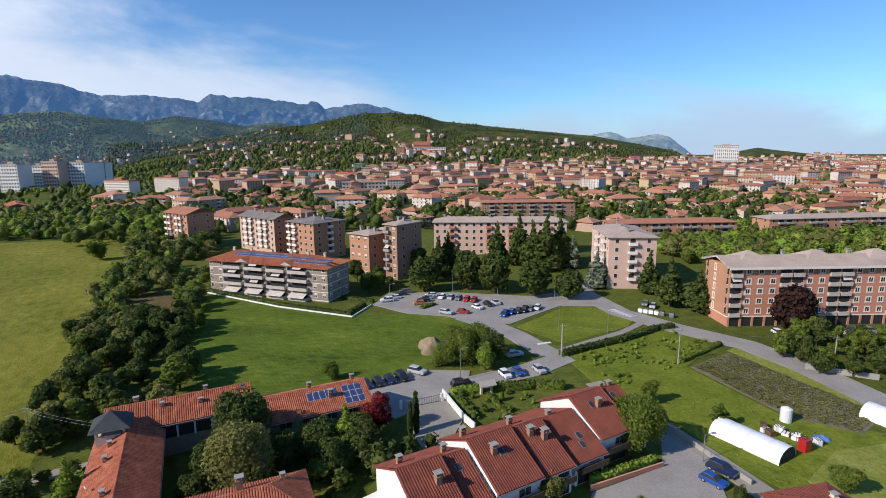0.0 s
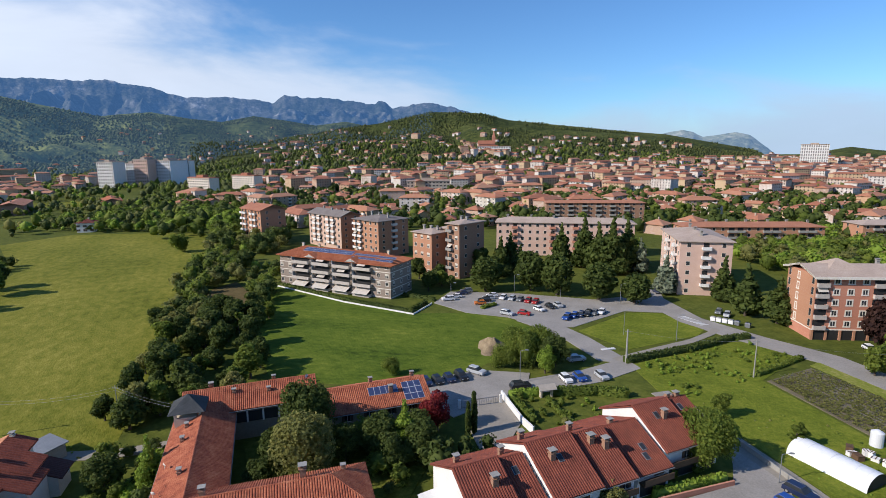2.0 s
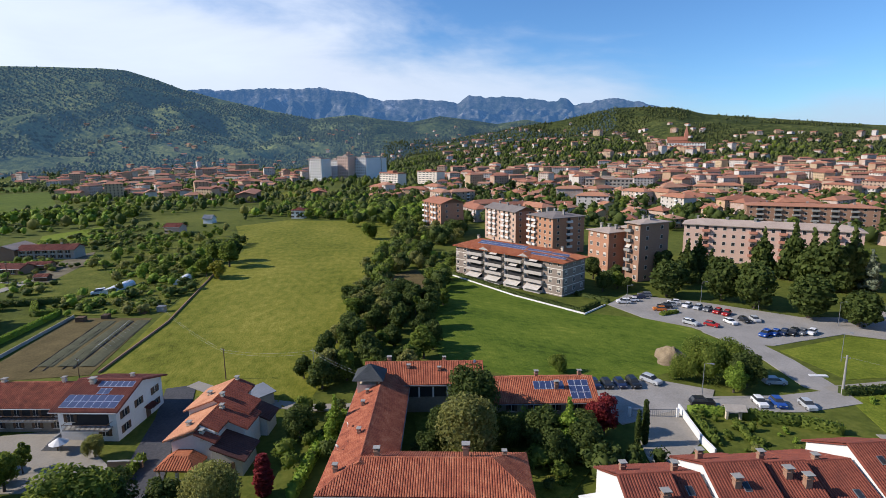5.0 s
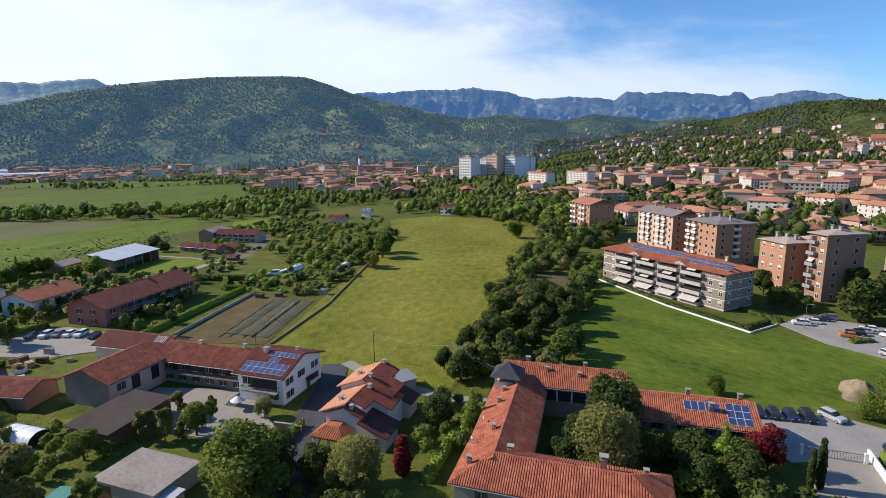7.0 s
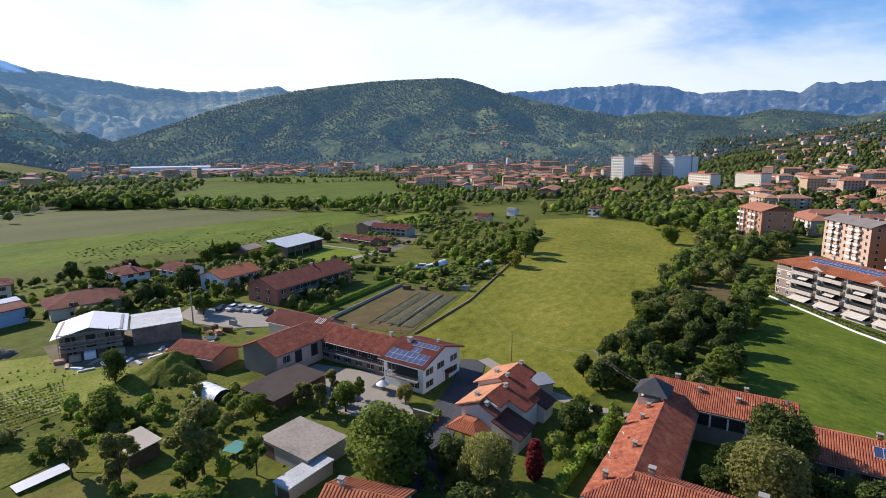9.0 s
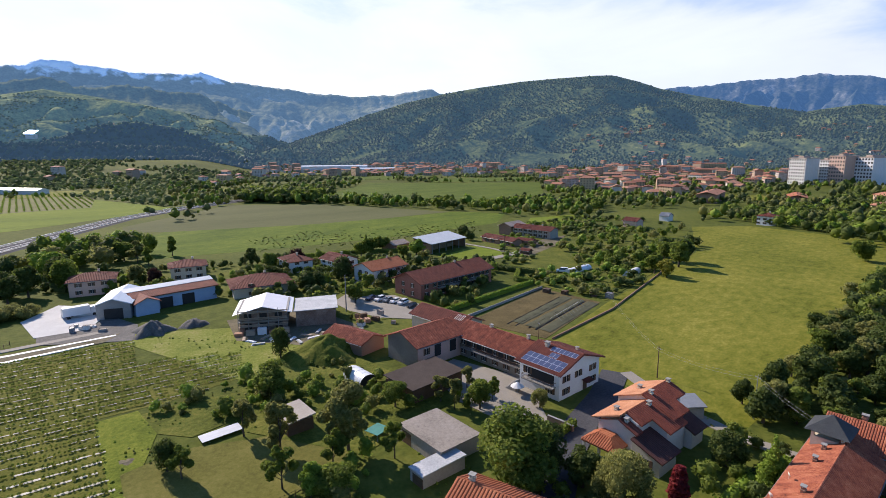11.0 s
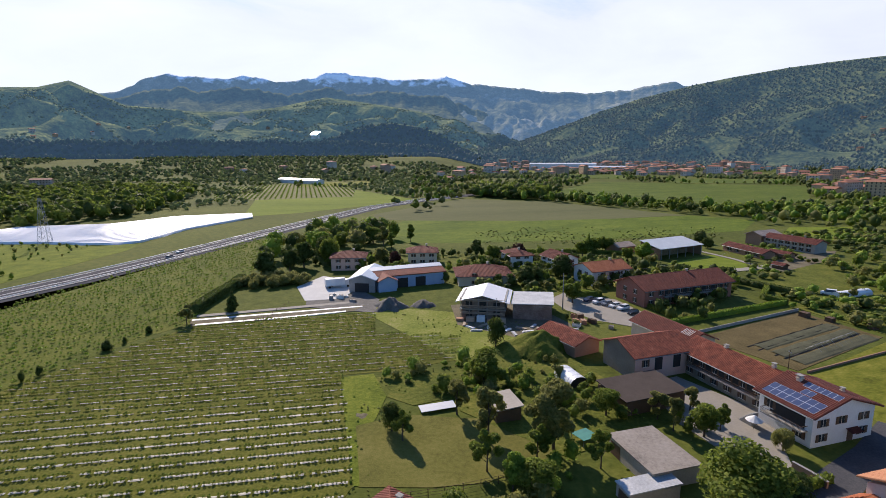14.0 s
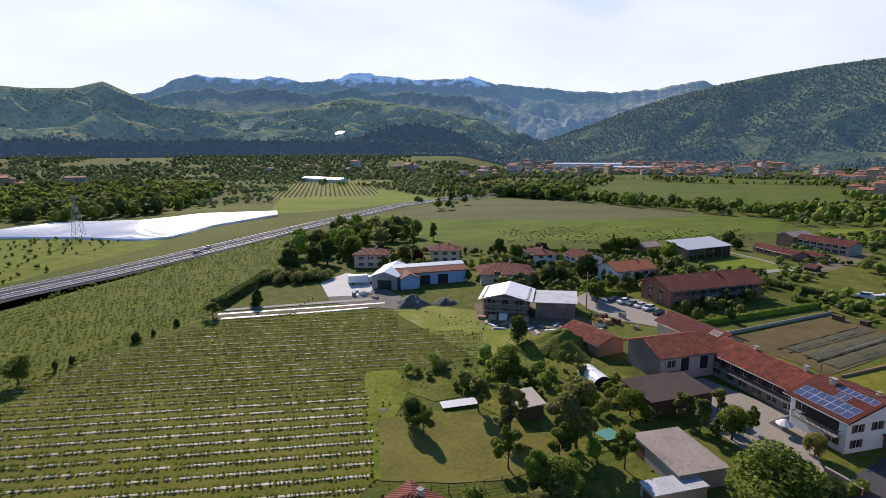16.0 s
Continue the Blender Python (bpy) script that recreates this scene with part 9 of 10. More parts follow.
def car_template(colour, kind):
    root = new("van" if kind == "van" else "car")
    L, W, H = {"hatch": (4.0, 1.75, 1.48), "suv": (4.5, 1.85, 1.68), "van": (5.2, 1.95, 2.1)}[kind]
    prof = {"hatch": [(-2.0, 0.30), (-2.0, 0.85), (-1.7, 0.95), (-0.95, 0.98), (0.0, 0.98), (1.6, 0.98), (1.95, 0.85), (2.0, 0.3)],
            "suv": [(-2.25, 0.35), (-2.25, 0.95), (-1.9, 1.06), (-1.1, 1.1), (0, 1.1), (1.9, 1.1), (2.2, 0.95), (2.25, 0.35)],
            "van": [(-2.6, 0.35), (-2.6, 1.0), (-2.2, 1.15), (-1.6, 1.25), (0, 1.25), (2.2, 1.25), (2.55, 1.2), (2.6, 0.35)]}[kind]
    bm = bmesh.new()
    rings = []
    for y, k in ((-W / 2, 0.97), (-W / 2 + 0.07, 1.0), (W / 2 - 0.07, 1.0), (W / 2, 0.97)):
        rings.append([bm.verts.new((x * k, y, 0.3 + (z - 0.3) * (k if k == 1 else 0.94))) for x, z in prof])
    n = len(prof)
    for a, c in zip(rings, rings[1:]):
        for i in range(n):
            bm.faces.new((a[i], a[(i + 1) % n], c[(i + 1) % n], c[i]))
    bm.faces.new(rings[0][::-1])
    bm.faces.new(rings[-1])
    bmesh.ops.recalc_face_normals(bm, faces=bm.faces[:])
    part("body", bm, PAINTS[colour], root)
    zb = prof[4][1] - 0.02
    x0, x1 = (prof[3][0], prof[5][0] + 0.15)
    bm = bmesh.new()
    vs = [bm.verts.new(p) for p in ((x0, -W / 2 + 0.05, zb), (x1, -W / 2 + 0.05, zb), (x1, W / 2 - 0.05, zb), (x0, W / 2 - 0.05, zb), (x0 + 0.75, -W / 2 + 0.22, H - 0.05), (x1 - 0.35, -W / 2 + 0.22, H - 0.05), (x1 - 0.35, W / 2 - 0.22, H - 0.05), (x0 + 0.75, W / 2 - 0.22, H - 0.05))]
    for ids in ((4, 5, 6, 7), (0, 1, 5, 4), (1, 2, 6, 5), (2, 3, 7, 6), (3, 0, 4, 7)):
        bm.faces.new([vs[i] for i in ids])
    part("glazing", bm, M_GLASS, root)
    bm = bmesh.new()
    cuboid(bm, x0 + 0.72, x1 - 0.32, -W / 2 + 0.2, W / 2 - 0.2, H - 0.06, H, 0, 0.03)
    part("roof", bm, PAINTS[colour], root)
    for s in (-1, 1):
        bm = bmesh.new()
        cuboid(bm, -L / 2 - 0.02, -L / 2 + 0.12, s * (W / 2 - 0.32) - 0.18, s * (W / 2 - 0.32) + 0.18, 0.62, 0.8)
        part("headlight", bm, M_LAMP, root)
        for x in (-L / 2 + 0.8, L / 2 - 0.8):
            bm = bmesh.new()
            tube(bm, (x, s * (W / 2 - 0.2), 0.32), (x, s * (W / 2 + 0.01), 0.32), 0.32, 0.32, 14)
            w = part("wheel", bm, M_TYRE, root)
            bm = bmesh.new()
            tube(bm, (x, s * (W / 2 - 0.02), 0.32), (x, s * (W / 2 + 0.02), 0.32), 0.2, 0.19, 10)
            part("rim", bm, M_RIM, w)
    return root


def car(x, y, yaw, colour, kind="hatch", where="in the parking lot", z=0.12):
    key = (colour, kind)
    m = pose(x, y, z, 0, 0, yaw)
    if key in CARS:
        ob = copy_thing(CARS[key], m)
    else:
        ob = CARS[key] = car_template(colour, kind)
        ob.matrix_basis = m
    return tagged(ob, f"{colour} {'van' if kind == 'van' else 'car'} parked {where}", "car", "parked cars")


for x, y, a, c, k in ((-19.5, 175.5, 20, "white", "suv"), (-17.2, 179.0, 20, "white", "hatch"), (-15.4, 183.5, 20, "dark blue", "hatch"), (-14.0, 186.5, 20, "grey", "suv"), (-8.3, 171.6, 15, "orange", "hatch"), (-7.0, 175.0, 15, "black", "suv"), (-5.7, 178.4, 15, "silver", "hatch"), (-4.6, 181.4, 15, "white", "hatch"),
                      (-0.7, 179.2, 70, "white", "hatch"), (2.4, 178.2, 70, "silver", "hatch"), (5.1, 177.2, 70, "grey", "hatch"), (7.8, 176, 70, "red", "hatch"), (10.2, 174.8, 70, "red", "hatch"), (0.7, 161, 150, "silver", "suv"), (6.0, 161.6, 160, "red", "hatch"), (10.9, 166.3, 130, "white", "hatch"), (14.6, 169.6, 120, "black", "hatch"), (17.4, 171.4, 110, "silver", "hatch"),
                      (18.8, 158.6, 65, "blue", "suv"), (21.2, 160.6, 65, "blue", "hatch"), (23.4, 161.8, 65, "dark blue", "hatch"), (25.6, 162.8, 65, "black", "suv"), (27.8, 164.0, 65, "grey", "hatch"), (30.2, 165.2, 65, "white", "hatch"),
                      (54, 192, 100, "dark blue", "hatch"), (66.4, 168.6, 60, "grey", "hatch"), (67.8, 165.8, 60, "silver", "hatch")):
    car(x, y, a, c, k)
for x, y, a, c, k in ((-6.3, 115.6, 150, "silver", "suv"), (-9.6, 112.6, 120, "black", "suv"), (-12.1, 111.2, 120, "dark blue", "hatch"), (-14.6, 109.9, 120, "black", "hatch"), (-17.0, 108.8, 120, "dark blue", "hatch"), (-19.3, 107.4, 120, "grey", "hatch"), (3.6, 108.8, 200, "black", "suv"), (17.5, 125.4, 200, "silver", "suv"), (13.8, 113.6, 110, "white", "hatch"), (17.0, 114.8, 110, "blue", "hatch"), (22, 116, 110, "silver", "hatch")):
    car(x, y, a, c, k, "beside the access street")
for x, y, a, c, k in ((-177, 28.8, 130, "dark blue", "hatch"), (-174.8, 31.6, 130, "white", "suv"), (-172.8, 34, 130, "grey", "hatch"), (-170.8, 36, 130, "white", "hatch"), (-168.2, 38.2, 130, "white", "suv"), (-163.6, 40.2, 130, "black", "hatch"), (-176, 12, 100, "silver", "hatch"), (-179, 13, 100, "white", "hatch"), (-193, 113, 60, "white", "van")):
    car(x, y, a, c, k, "beside the village houses")
car(43.9, 76.4, 125, "dark blue", "suv", "on the paved drive")
car(41.2, 73.6, 125, "blue", "hatch", "on the paved drive")
for x, y, c in ((92, 139.5, "white"), (97, 139.8, "black"), (110, 140.2, "silver"), (114, 140.4, "dark blue"), (118, 140.6, "grey")):
    car(x, y, 90, c, "hatch", "in front of the brick flats")
car(-245, -161.6, 171, "white", "hatch", "on the main road", 0.55)
car(-231, -157.6, -9, "grey", "suv", "on the main road", 0.55)

# box lorry in the warehouse yard
lorry = house("lorry", "white box lorry in the warehouse yard", "lorry", -187, -62, 117)
bm = bmesh.new()
cuboid(bm, -4, 3.2, -1.25, 1.25, 1.0, 3.6)
part("box", bm, PAINTS["white"], lorry)
bm = bmesh.new()
cuboid(bm, 3.4, 5.2, -1.15, 1.15, 0.6, 2.7, 0, 0.05)
part("cab", bm, PAINTS["white"], lorry)
for x in (-2.6, 4.2):
    for s in (-1, 1):
        bm = bmesh.new()
        tube(bm, (x, s * 0.95, 0.5), (x, s * 1.25, 0.5), 0.5, 0.5, 14)
        part("wheel", bm, M_TYRE, lorry)


# ---- hedges, walls, fences ----
def hedge(line, width, height_, leaf, label, density=26, seed=1):
    rng = np.random.default_rng(seed + len(line) + int(abs(line[0][0]) * 10))
    V, F, off = [], [], 0
    for p, q in zip(line, line[1:]):
        p, q = np.array(p, float), np.array(q, float)
        ln = np.linalg.norm(q - p)
        d = (q - p) / ln
        n = np.array([-d[1], d[0]])
        k = max(20, int(ln * density))
        t = rng.uniform(0, ln, k)
        face = rng.integers(0, 4, k)
        w = np.where(face == 0, -1.0, np.where(face == 1, 1.0, rng.uniform(-1, 1, k))) * width / 2
        z = np.where(face > 1, height_, rng.uniform(0.1, height_, k)) + rng.normal(scale=0.07, size=k)
        c = np.column_stack([p[0] + d[0] * t + n[0] * w, p[1] + d[1] * t + n[1] * w, z])
        a, b = rng.normal(size=(k, 3)), rng.normal(size=(k, 3))
        a /= np.linalg.norm(a, axis=1, keepdims=True)
        b = np.cross(a, b)
        b /= np.linalg.norm(b, axis=1, keepdims=True)
        s = rng.uniform(0.12, 0.3, k)[:, None]
        v = np.stack([c - a * s, c - b * s, c + a * s, c + b * s], 1).reshape(-1, 3)
        V.append(v)
        F.append(np.arange(4 * k).reshape(k, 4) + off)
        off += 4 * k
        m = max(2, int(ln / 1.2))
        tt = np.linspace(0, ln, m)
        prof = np.array([(-0.46, 0.0), (-0.46, 0.93), (0.46, 0.93), (0.46, 0.0)])
        g = np.array([[(p[0] + d[0] * u + n[0] * a_ * width * f, p[1] + d[1] * u + n[1] * a_ * width * f, z_ * height_ * f) for a_, z_ in prof] for u, f in zip(tt, rng.uniform(0.9, 1.02, m))])
        V.append(g.reshape(-1, 3))
        i = np.arange(m * 4).reshape(m, 4)
        fs = [np.stack([i[:-1, j], i[1:, j], i[1:, j + 1], i[:-1, j + 1]], -1) for j in range(3)]
        F.append(np.concatenate(fs) + off)
        F.append(np.array([[i[0, 0], i[0, 1], i[0, 2], i[0, 3]], [i[-1, 3], i[-1, 2], i[-1, 1], i[-1, 0]]]) + off)
        off += m * 4
    return tagged(new("hedge", mesh_np("hedge", np.concatenate(V), np.concatenate(F), leaf)), label, "hedge")


def wall_line(name, line, thick, h, mat, label, cap=None):
    root = new(name)
    tagged(root, label, "wall")
    for p, q in zip(line, line[1:]):
        p, q = Vector((*p, 0)), Vector((*q, 0))
        d = q - p
        bm = bmesh.new()
        cuboid(bm, 0, d.length, -thick / 2, thick / 2, -0.2, h)
        if cap:
            cuboid(bm, -0.02, d.length + 0.02, -thick / 2 - 0.05, thick / 2 + 0.05, h, h + 0.08, 1)
        ob = part("wall_section", bm, [mat, M_CONC], root)
        ob.matrix_basis = Matrix.Translation(p) @ pose(0, 0, 0, 0, 0, math.degrees(math.atan2(d.y, d.x)))
    return root


def fence(line, gap, h, label, rails=2, mat=M_WOOD):
    root = tagged(new("fence"), label, "fence")
    key = ("post", h, mat.name)
    if key not in SHARED:
        bm = bmesh.new()
        cuboid(bm, -0.06, 0.06, -0.06, 0.06, -0.2, h)
        me = bpy.data.meshes.new("post")
        bm.to_mesh(me)
        bm.free()
        me.materials.append(mat)
        SHARED[key] = me
    for p, q in zip(line, line[1:]):
        p, q = Vector((*p, 0)), Vector((*q, 0))
        n = max(1, int((q - p).length / gap))
        for i in range(n):
            child("post", SHARED[key], root, Matrix.Translation(p.lerp(q, i / n)))
        for r in range(rails):
            bm = bmesh.new()
            z = h * (r + 0.9) / (rails + 0.1)
            tube(bm, p + Vector((0, 0, z)), q + Vector((0, 0, z)), 0.025, 0.025, 5)
            part("rail", bm, mat, root)
    return root


hedge([(-88, 191.5), (-54.5, 171.5), (-29, 159.8)], 1.3, 1.3, F_DARK, "clipped dark hedge along the flats' garden")
hedge([(-30, 162), (-26.5, 171)], 1.3, 1.3, F_DARK, "clipped dark hedge beside the parking lot")
hedge([(-36, 180), (-24, 174.5)], 1.2, 1.3, F_DARK, "clipped hedge between flats and parking lot")
wall_line("garden_wall", [(-90, 191), (-55, 170.2), (-28.6, 158.6), (-24.5, 171)], 0.25, 0.5, M_WHITE, "low white garden wall below the flats")
hedge([(-3.2, 171.6), (-7.6, 166.6)], 1.6, 0.9, F_GREEN, "low hedge in the parking lot")
hedge([(29, 125.5), (47.5, 135.3), (61, 144.5), (66, 146)], 1.6, 1.5, F_DARK, "overgrown hedge along the footpath")
hedge([(56.5, 120.5), (72.3, 132.4)], 1.3, 0.9, F_GREEN, "low hedge above the vegetable plot")
hedge([(-153.7, 47.7), (-166, 69), (-179.5, 91.9)], 1.2, 1.6, F_FRESH, "clipped light green hedge beside the kitchen garden")
wall_line("garden_wall", [(-147, 53.2), (-172.5, 92.6)], 0.2, 0.9, M_GREY_PL, "grey concrete wall beside the kitchen garden")
wall_line("garden_wall", [(-122, 69), (-140.5, 100.9), (-178, 150), (-187, 160)], 0.3, 0.55, M_BRICK_BROWN, "low old wall along the meadow")
wall_line("garden_wall", [(36.2, 106.5), (40.0, 93.1), (46.8, 73.1)], 0.25, 1.0, M_CONC, "concrete wall along the lane")
wall_line("garden_wall", [(-0.4, 104.5), (3.6, 93.7), (5.6, 90)], 0.3, 1.5, M_WHITE, "white wall beside the driveway")
wall_line("garden_wall", [(22, 72.2), (35.4, 78.2)], 0.3, 0.9, M_BRICK_RED, "low brick wall below the terraced houses")
hedge([(22.3, 73.6), (34.4, 79.0)], 1.0, 1.5, F_FRESH, "light green clipped hedge by the terraced houses")
hedge([(1.2, 104.2), (8, 106.2)], 1.4, 1.6, F_FRESH, "clipped garden hedge beside the street")
hedge([(10.5, 106.4), (19.8, 107.6), (26, 107.2)], 1.8, 1.8, F_GREEN, "clipped garden hedge beside the street")
hedge([(2.2, 102.5), (5.8, 94)], 1.2, 1.3, F_GREEN, "clipped hedge above the driveway wall")
hedge([(9, 104), (12, 96), (15, 91)], 1.0, 0.9, F_GREEN, "low hedge along a garden path")
hedge([(-50.2, 52.4), (-56.0, 67.2), (-57.5, 76)], 1.6, 1.7, F_FRESH, "light green hedge beside the farmhouse")
hedge([(-76.5, 44.5), (-79.5, 50)], 1.4, 1.4, F_GREEN, "garden hedge of the villa")
hedge([(-150.8, -96.7), (-165, -98.5), (-180, -99.6), (-193, -102)], 3.0, 3.0, F_DARK, "tall dark hedge beside the orchard", 60)
for x, y, h in ((-184, -99, 4.6), (-190, -96, 5.4), (-192, -90, 5.6), (-196, -88, 5.8), (-188, -83, 5.4), (-194, -82, 5.6), (-190, -78, 5), (-198, -94, 5.6), (-186, -97, 5), (-187, -92, 5.5), (-189, -87, 5.2), (-191, -82, 5.6), (-194, -77, 5), (-183, -92, 4.6), (-185, -86, 5)):
    tree("bush", F_OLIVE, x, y, h, 1.2, 1500, 0.33, "in a flowering row")
hedge([(-178, 44), (-160, 52)], 1.1, 1.4, F_GREEN, "hedge beside the parking space")
hedge([(-199, 22), (-190, 20), (-186, 30)], 1.2, 1.4, F_GREEN, "hedge of the white house")
hedge([(-187, 24), (-183, 25.5), (-184, 34)], 2.6, 2.0, F_GREEN, "thick clipped hedge before the white house")
hedge([(-247, 16), (-236, -2), (-224, -14)], 1.8, 2.0, F_DARK, "dark garden hedge between the village houses")
hedge([(-232, 16), (-214, 12), (-206, 4)], 1.8, 2.0, F_DARK, "dark garden hedge between the village houses")
hedge([(-262, 8), (-266, 34), (-262, 58)], 1.6, 1.8, F_GREEN, "overgrown hedge along the village field")
hedge([(-228, 92), (-218, 84), (-204, 92), (-193, 101)], 2.0, 2.2, F_DARK, "dark hedge beside the lane to the farm")
hedge([(-200, 96), (-186, 88), (-180, 93)], 1.8, 1.8, F_GREEN, "hedge behind the brick house")
hedge([(-291, 128), (-276, 122), (-258, 123)], 1.6, 1.6, F_DARK, "garden hedge before the farmhouse")
wall_line("retaining_wall", [(84, 116.5), (90, 113), (96, 110)], 0.4, 1.3, M_CONC, "broken concrete wall below the street trees")
wall_line("garden_wall", [(-82.6, 46.2), (-80, 47.6), (-77.5, 48.6)], 0.35, 1.2, M_BRICK_BROWN, "low brick wall with tiled cap at the yard", True)

fence([(-76, 5), (-70, -8), (-66, -20)], 2.5, 1.4, "wooden trellis fence in the back garden", 3)
fence([(-164, -71), (-147, -72), (-141, -80)], 2.5, 1.1, "low fence beside the yard")
# driveway gate
gate = house("gate", "grey metal sliding gate at the driveway", "gate", -4.6, 100.0, 22)
bm = bmesh.new()
for i in range(22):
    cuboid(bm, -4 + i * 0.38, -3.95 + i * 0.38, -0.03, 0.03, 0.1, 1.6)
cuboid(bm, -4.05, 4.1, -0.05, 0.05, 1.55, 1.65)
cuboid(bm, -4.05, 4.1, -0.05, 0.05, 0.1, 0.2)
part("gate_leaf", bm, M_METAL_G, gate)
for x in (-4.4, 4.4):
    bm = bmesh.new()
    cuboid(bm, x - 0.25, x + 0.25, -0.25, 0.25, 0, 1.9)
    part("gate_post", bm, M_WHITE, gate)
# roofed garden gate
hut = house("garden_gate", "small roofed garden gate beside the street", "gate", 8.9, 105.4, 20)
for x in (-1.2, 1.2):
    bm = bmesh.new()
    cuboid(bm, x - 0.2, x + 0.2, -0.3, 0.3, 0, 2.3)
    part("pillar", bm, M_CREAM, hut)
plain_roof("roof", slopes(2.8, 1.4, 2.4, 0.5, 0.5, "gable"), M_GREY_PL, hut, 0.12)


# ---- poles, lamps and lines ----
def street_lamp(x, y, h, label="tall grey street lamp on a slim post", yaw=0):
    b = house("street_lamp", label, "street lamp", x, y, yaw)
    bm = bmesh.new()
    tube(bm, (0, 0, -0.2), (0, 0, h), 0.09, 0.05, 8)
    part("pole", bm, M_METAL_G, b)
    bm = bmesh.new()
    tube(bm, (0, 0, h - 0.05), (1.3, 0, h + 0.25), 0.04, 0.04, 6)
    part("arm", bm, M_METAL_G, b)
    bm = bmesh.new()
    cuboid(bm, 1.0, 1.75, -0.15, 0.15, h + 0.15, h + 0.32, 0, 0.04)
    part("lamp_head", bm, M_METAL_G, b)


def utility_pole(x, y, h, mat=M_CONC, label="pale concrete utility pole", r=0.16):
    b = house("utility_pole", label, "pole", x, y, 0)
    bm = bmesh.new()
    tube(bm, (0, 0, -0.2), (0, 0, h), r, r * 0.6, 10)
    part("pole", bm, mat, b)
    bm = bmesh.new()
    cuboid(bm, -0.6, 0.6, -0.05, 0.05, h - 0.6, h - 0.5)
    for u in (-0.5, 0, 0.5):
        tube(bm, (u, 0, h - 0.5), (u, 0, h - 0.3), 0.05, 0.05, 6)
    part("crossarm", bm, M_METAL_G, b)


utility_pole(55.9, 119.8, 9)
utility_pole(29.3, 125.4, 8.5, M_CONC, "thick concrete utility pole at the crossing", 0.28)
utility_pole(91, 117, 8)
utility_pole(-92.3, 78.9, 7.5, M_WOOD, "wooden utility pole at the meadow", 0.13)
utility_pole(-71.0, 83.5, 9, M_METAL_G, "slim metal utility pole in the hedgerow", 0.1)
utility_pole(-166, 19, 12, M_METAL_G, "tall grey mast beside the building site", 0.2)
utility_pole(-242, 108, 9, M_WOOD, "wooden utility pole in the village", 0.13)
utility_pole(-120.5, 64, 6, M_WOOD, "wooden pole in the kitchen garden", 0.1)
street_lamp(3.6, 111.6, 7.6)
for x, y in ((-18.2, 172.4), (46.0, 142.6), (19.2, 183.5), (3.2, 186), (38, 176), (33, 146)):
    street_lamp(x, y, 7.0)
street_lamp(42.4, 79.4, 5)


def cable(p, q, sag, label="thin overhead cable between poles"):
    cu = bpy.data.curves.new("cable", "CURVE")
    cu.dimensions, cu.bevel_depth, cu.bevel_resolution = "3D", 0.014, 1
    sp = cu.splines.new("POLY")
    sp.points.add(15)
    p, q = Vector(p), Vector(q)
    for i in range(16):
        t = i / 15
        v = p.lerp(q, t) - Vector((0, 0, sag * 4 * t * (1 - t)))
        sp.points[i].co = (*v, 1)
    cu.materials.append(M_METAL_G)
    tagged(new("cable", cu), label, "cable")


for dz in (0.0, 0.6):
    cable((-92.3, 78.9, 7.0 - dz), (-71.0, 83.5, 8.6 - dz), 0.8)
    cable((-71.0, 83.5, 8.6 - dz), (-54, 79.5, 7.6 - dz), 0.5)
    cable((-92.3, 78.9, 7.0 - dz), (-140, 98, 7.0 - dz), 1.2)
cable((29.3, 125.4, 8.2), (55.9, 119.8, 8.6), 0.9)
cable((55.9, 119.8, 8.6), (91, 117, 7.7), 0.9)
cable((-166, 19, 11), (-242, 108, 8.6), 2.0)

# lattice pylon
pyl = house("pylon", "grey lattice power pylon beside the highway", "pylon", -263, -253, 20)
bm = bmesh.new()


def leg_at(z):
    return 2.4 * (1 - z / 27) + 0.45


for i in range(9):
    z0, z1 = i * 2.9, (i + 1) * 2.9
    a, b_ = leg_at(z0), leg_at(z1)
    cs = ((-1, -1), (1, -1), (1, 1), (-1, 1))
    for k in range(4):
        (sx_, sy_), (tx, ty) = cs[k], cs[(k + 1) % 4]
        tube(bm, (sx_ * a, sy_ * a, z0), (sx_ * b_, sy_ * b_, z1), 0.09, 0.09, 4)
        tube(bm, (sx_ * a, sy_ * a, z0), (tx * b_, ty * b_, z1), 0.06, 0.06, 4)
        tube(bm, (tx * a, ty * a, z0), (sx_ * b_, sy_ * b_, z1), 0.06, 0.06, 4)
part("lattice", bm, M_METAL_G, pyl)
for z, w in ((18, 4.5), (21.5, 3.8), (25, 3.0)):
    bm = bmesh.new()
    for s in (-1, 1):
        tube(bm, (0, 0, z + 0.8), (s * w, 0, z), 0.08, 0.06, 4)
        tube(bm, (0, 0, z - 0.2), (s * w, 0, z), 0.08, 0.06, 4)
    part("crossarm", bm, M_METAL_G, pyl)

# highway rails and lines
HW = [(-60, -206), (-110, -193.5), (-152, -180.5), (-188, -169.8), (-218, -163.4), (-257, -156.6), (-305, -149), (-343, -142.5), (-471, -118), (-540, -88), (-595, -52)]


def offset_line(line, o):
    out = []
    for i, p in enumerate(line):
        a, b = Vector(line[max(0, i - 1)]), Vector(line[min(len(line) - 1, i + 1)])
        n = (b - a).normalized().orthogonal()
        out.append(tuple(Vector(p) + n * o))
    return out


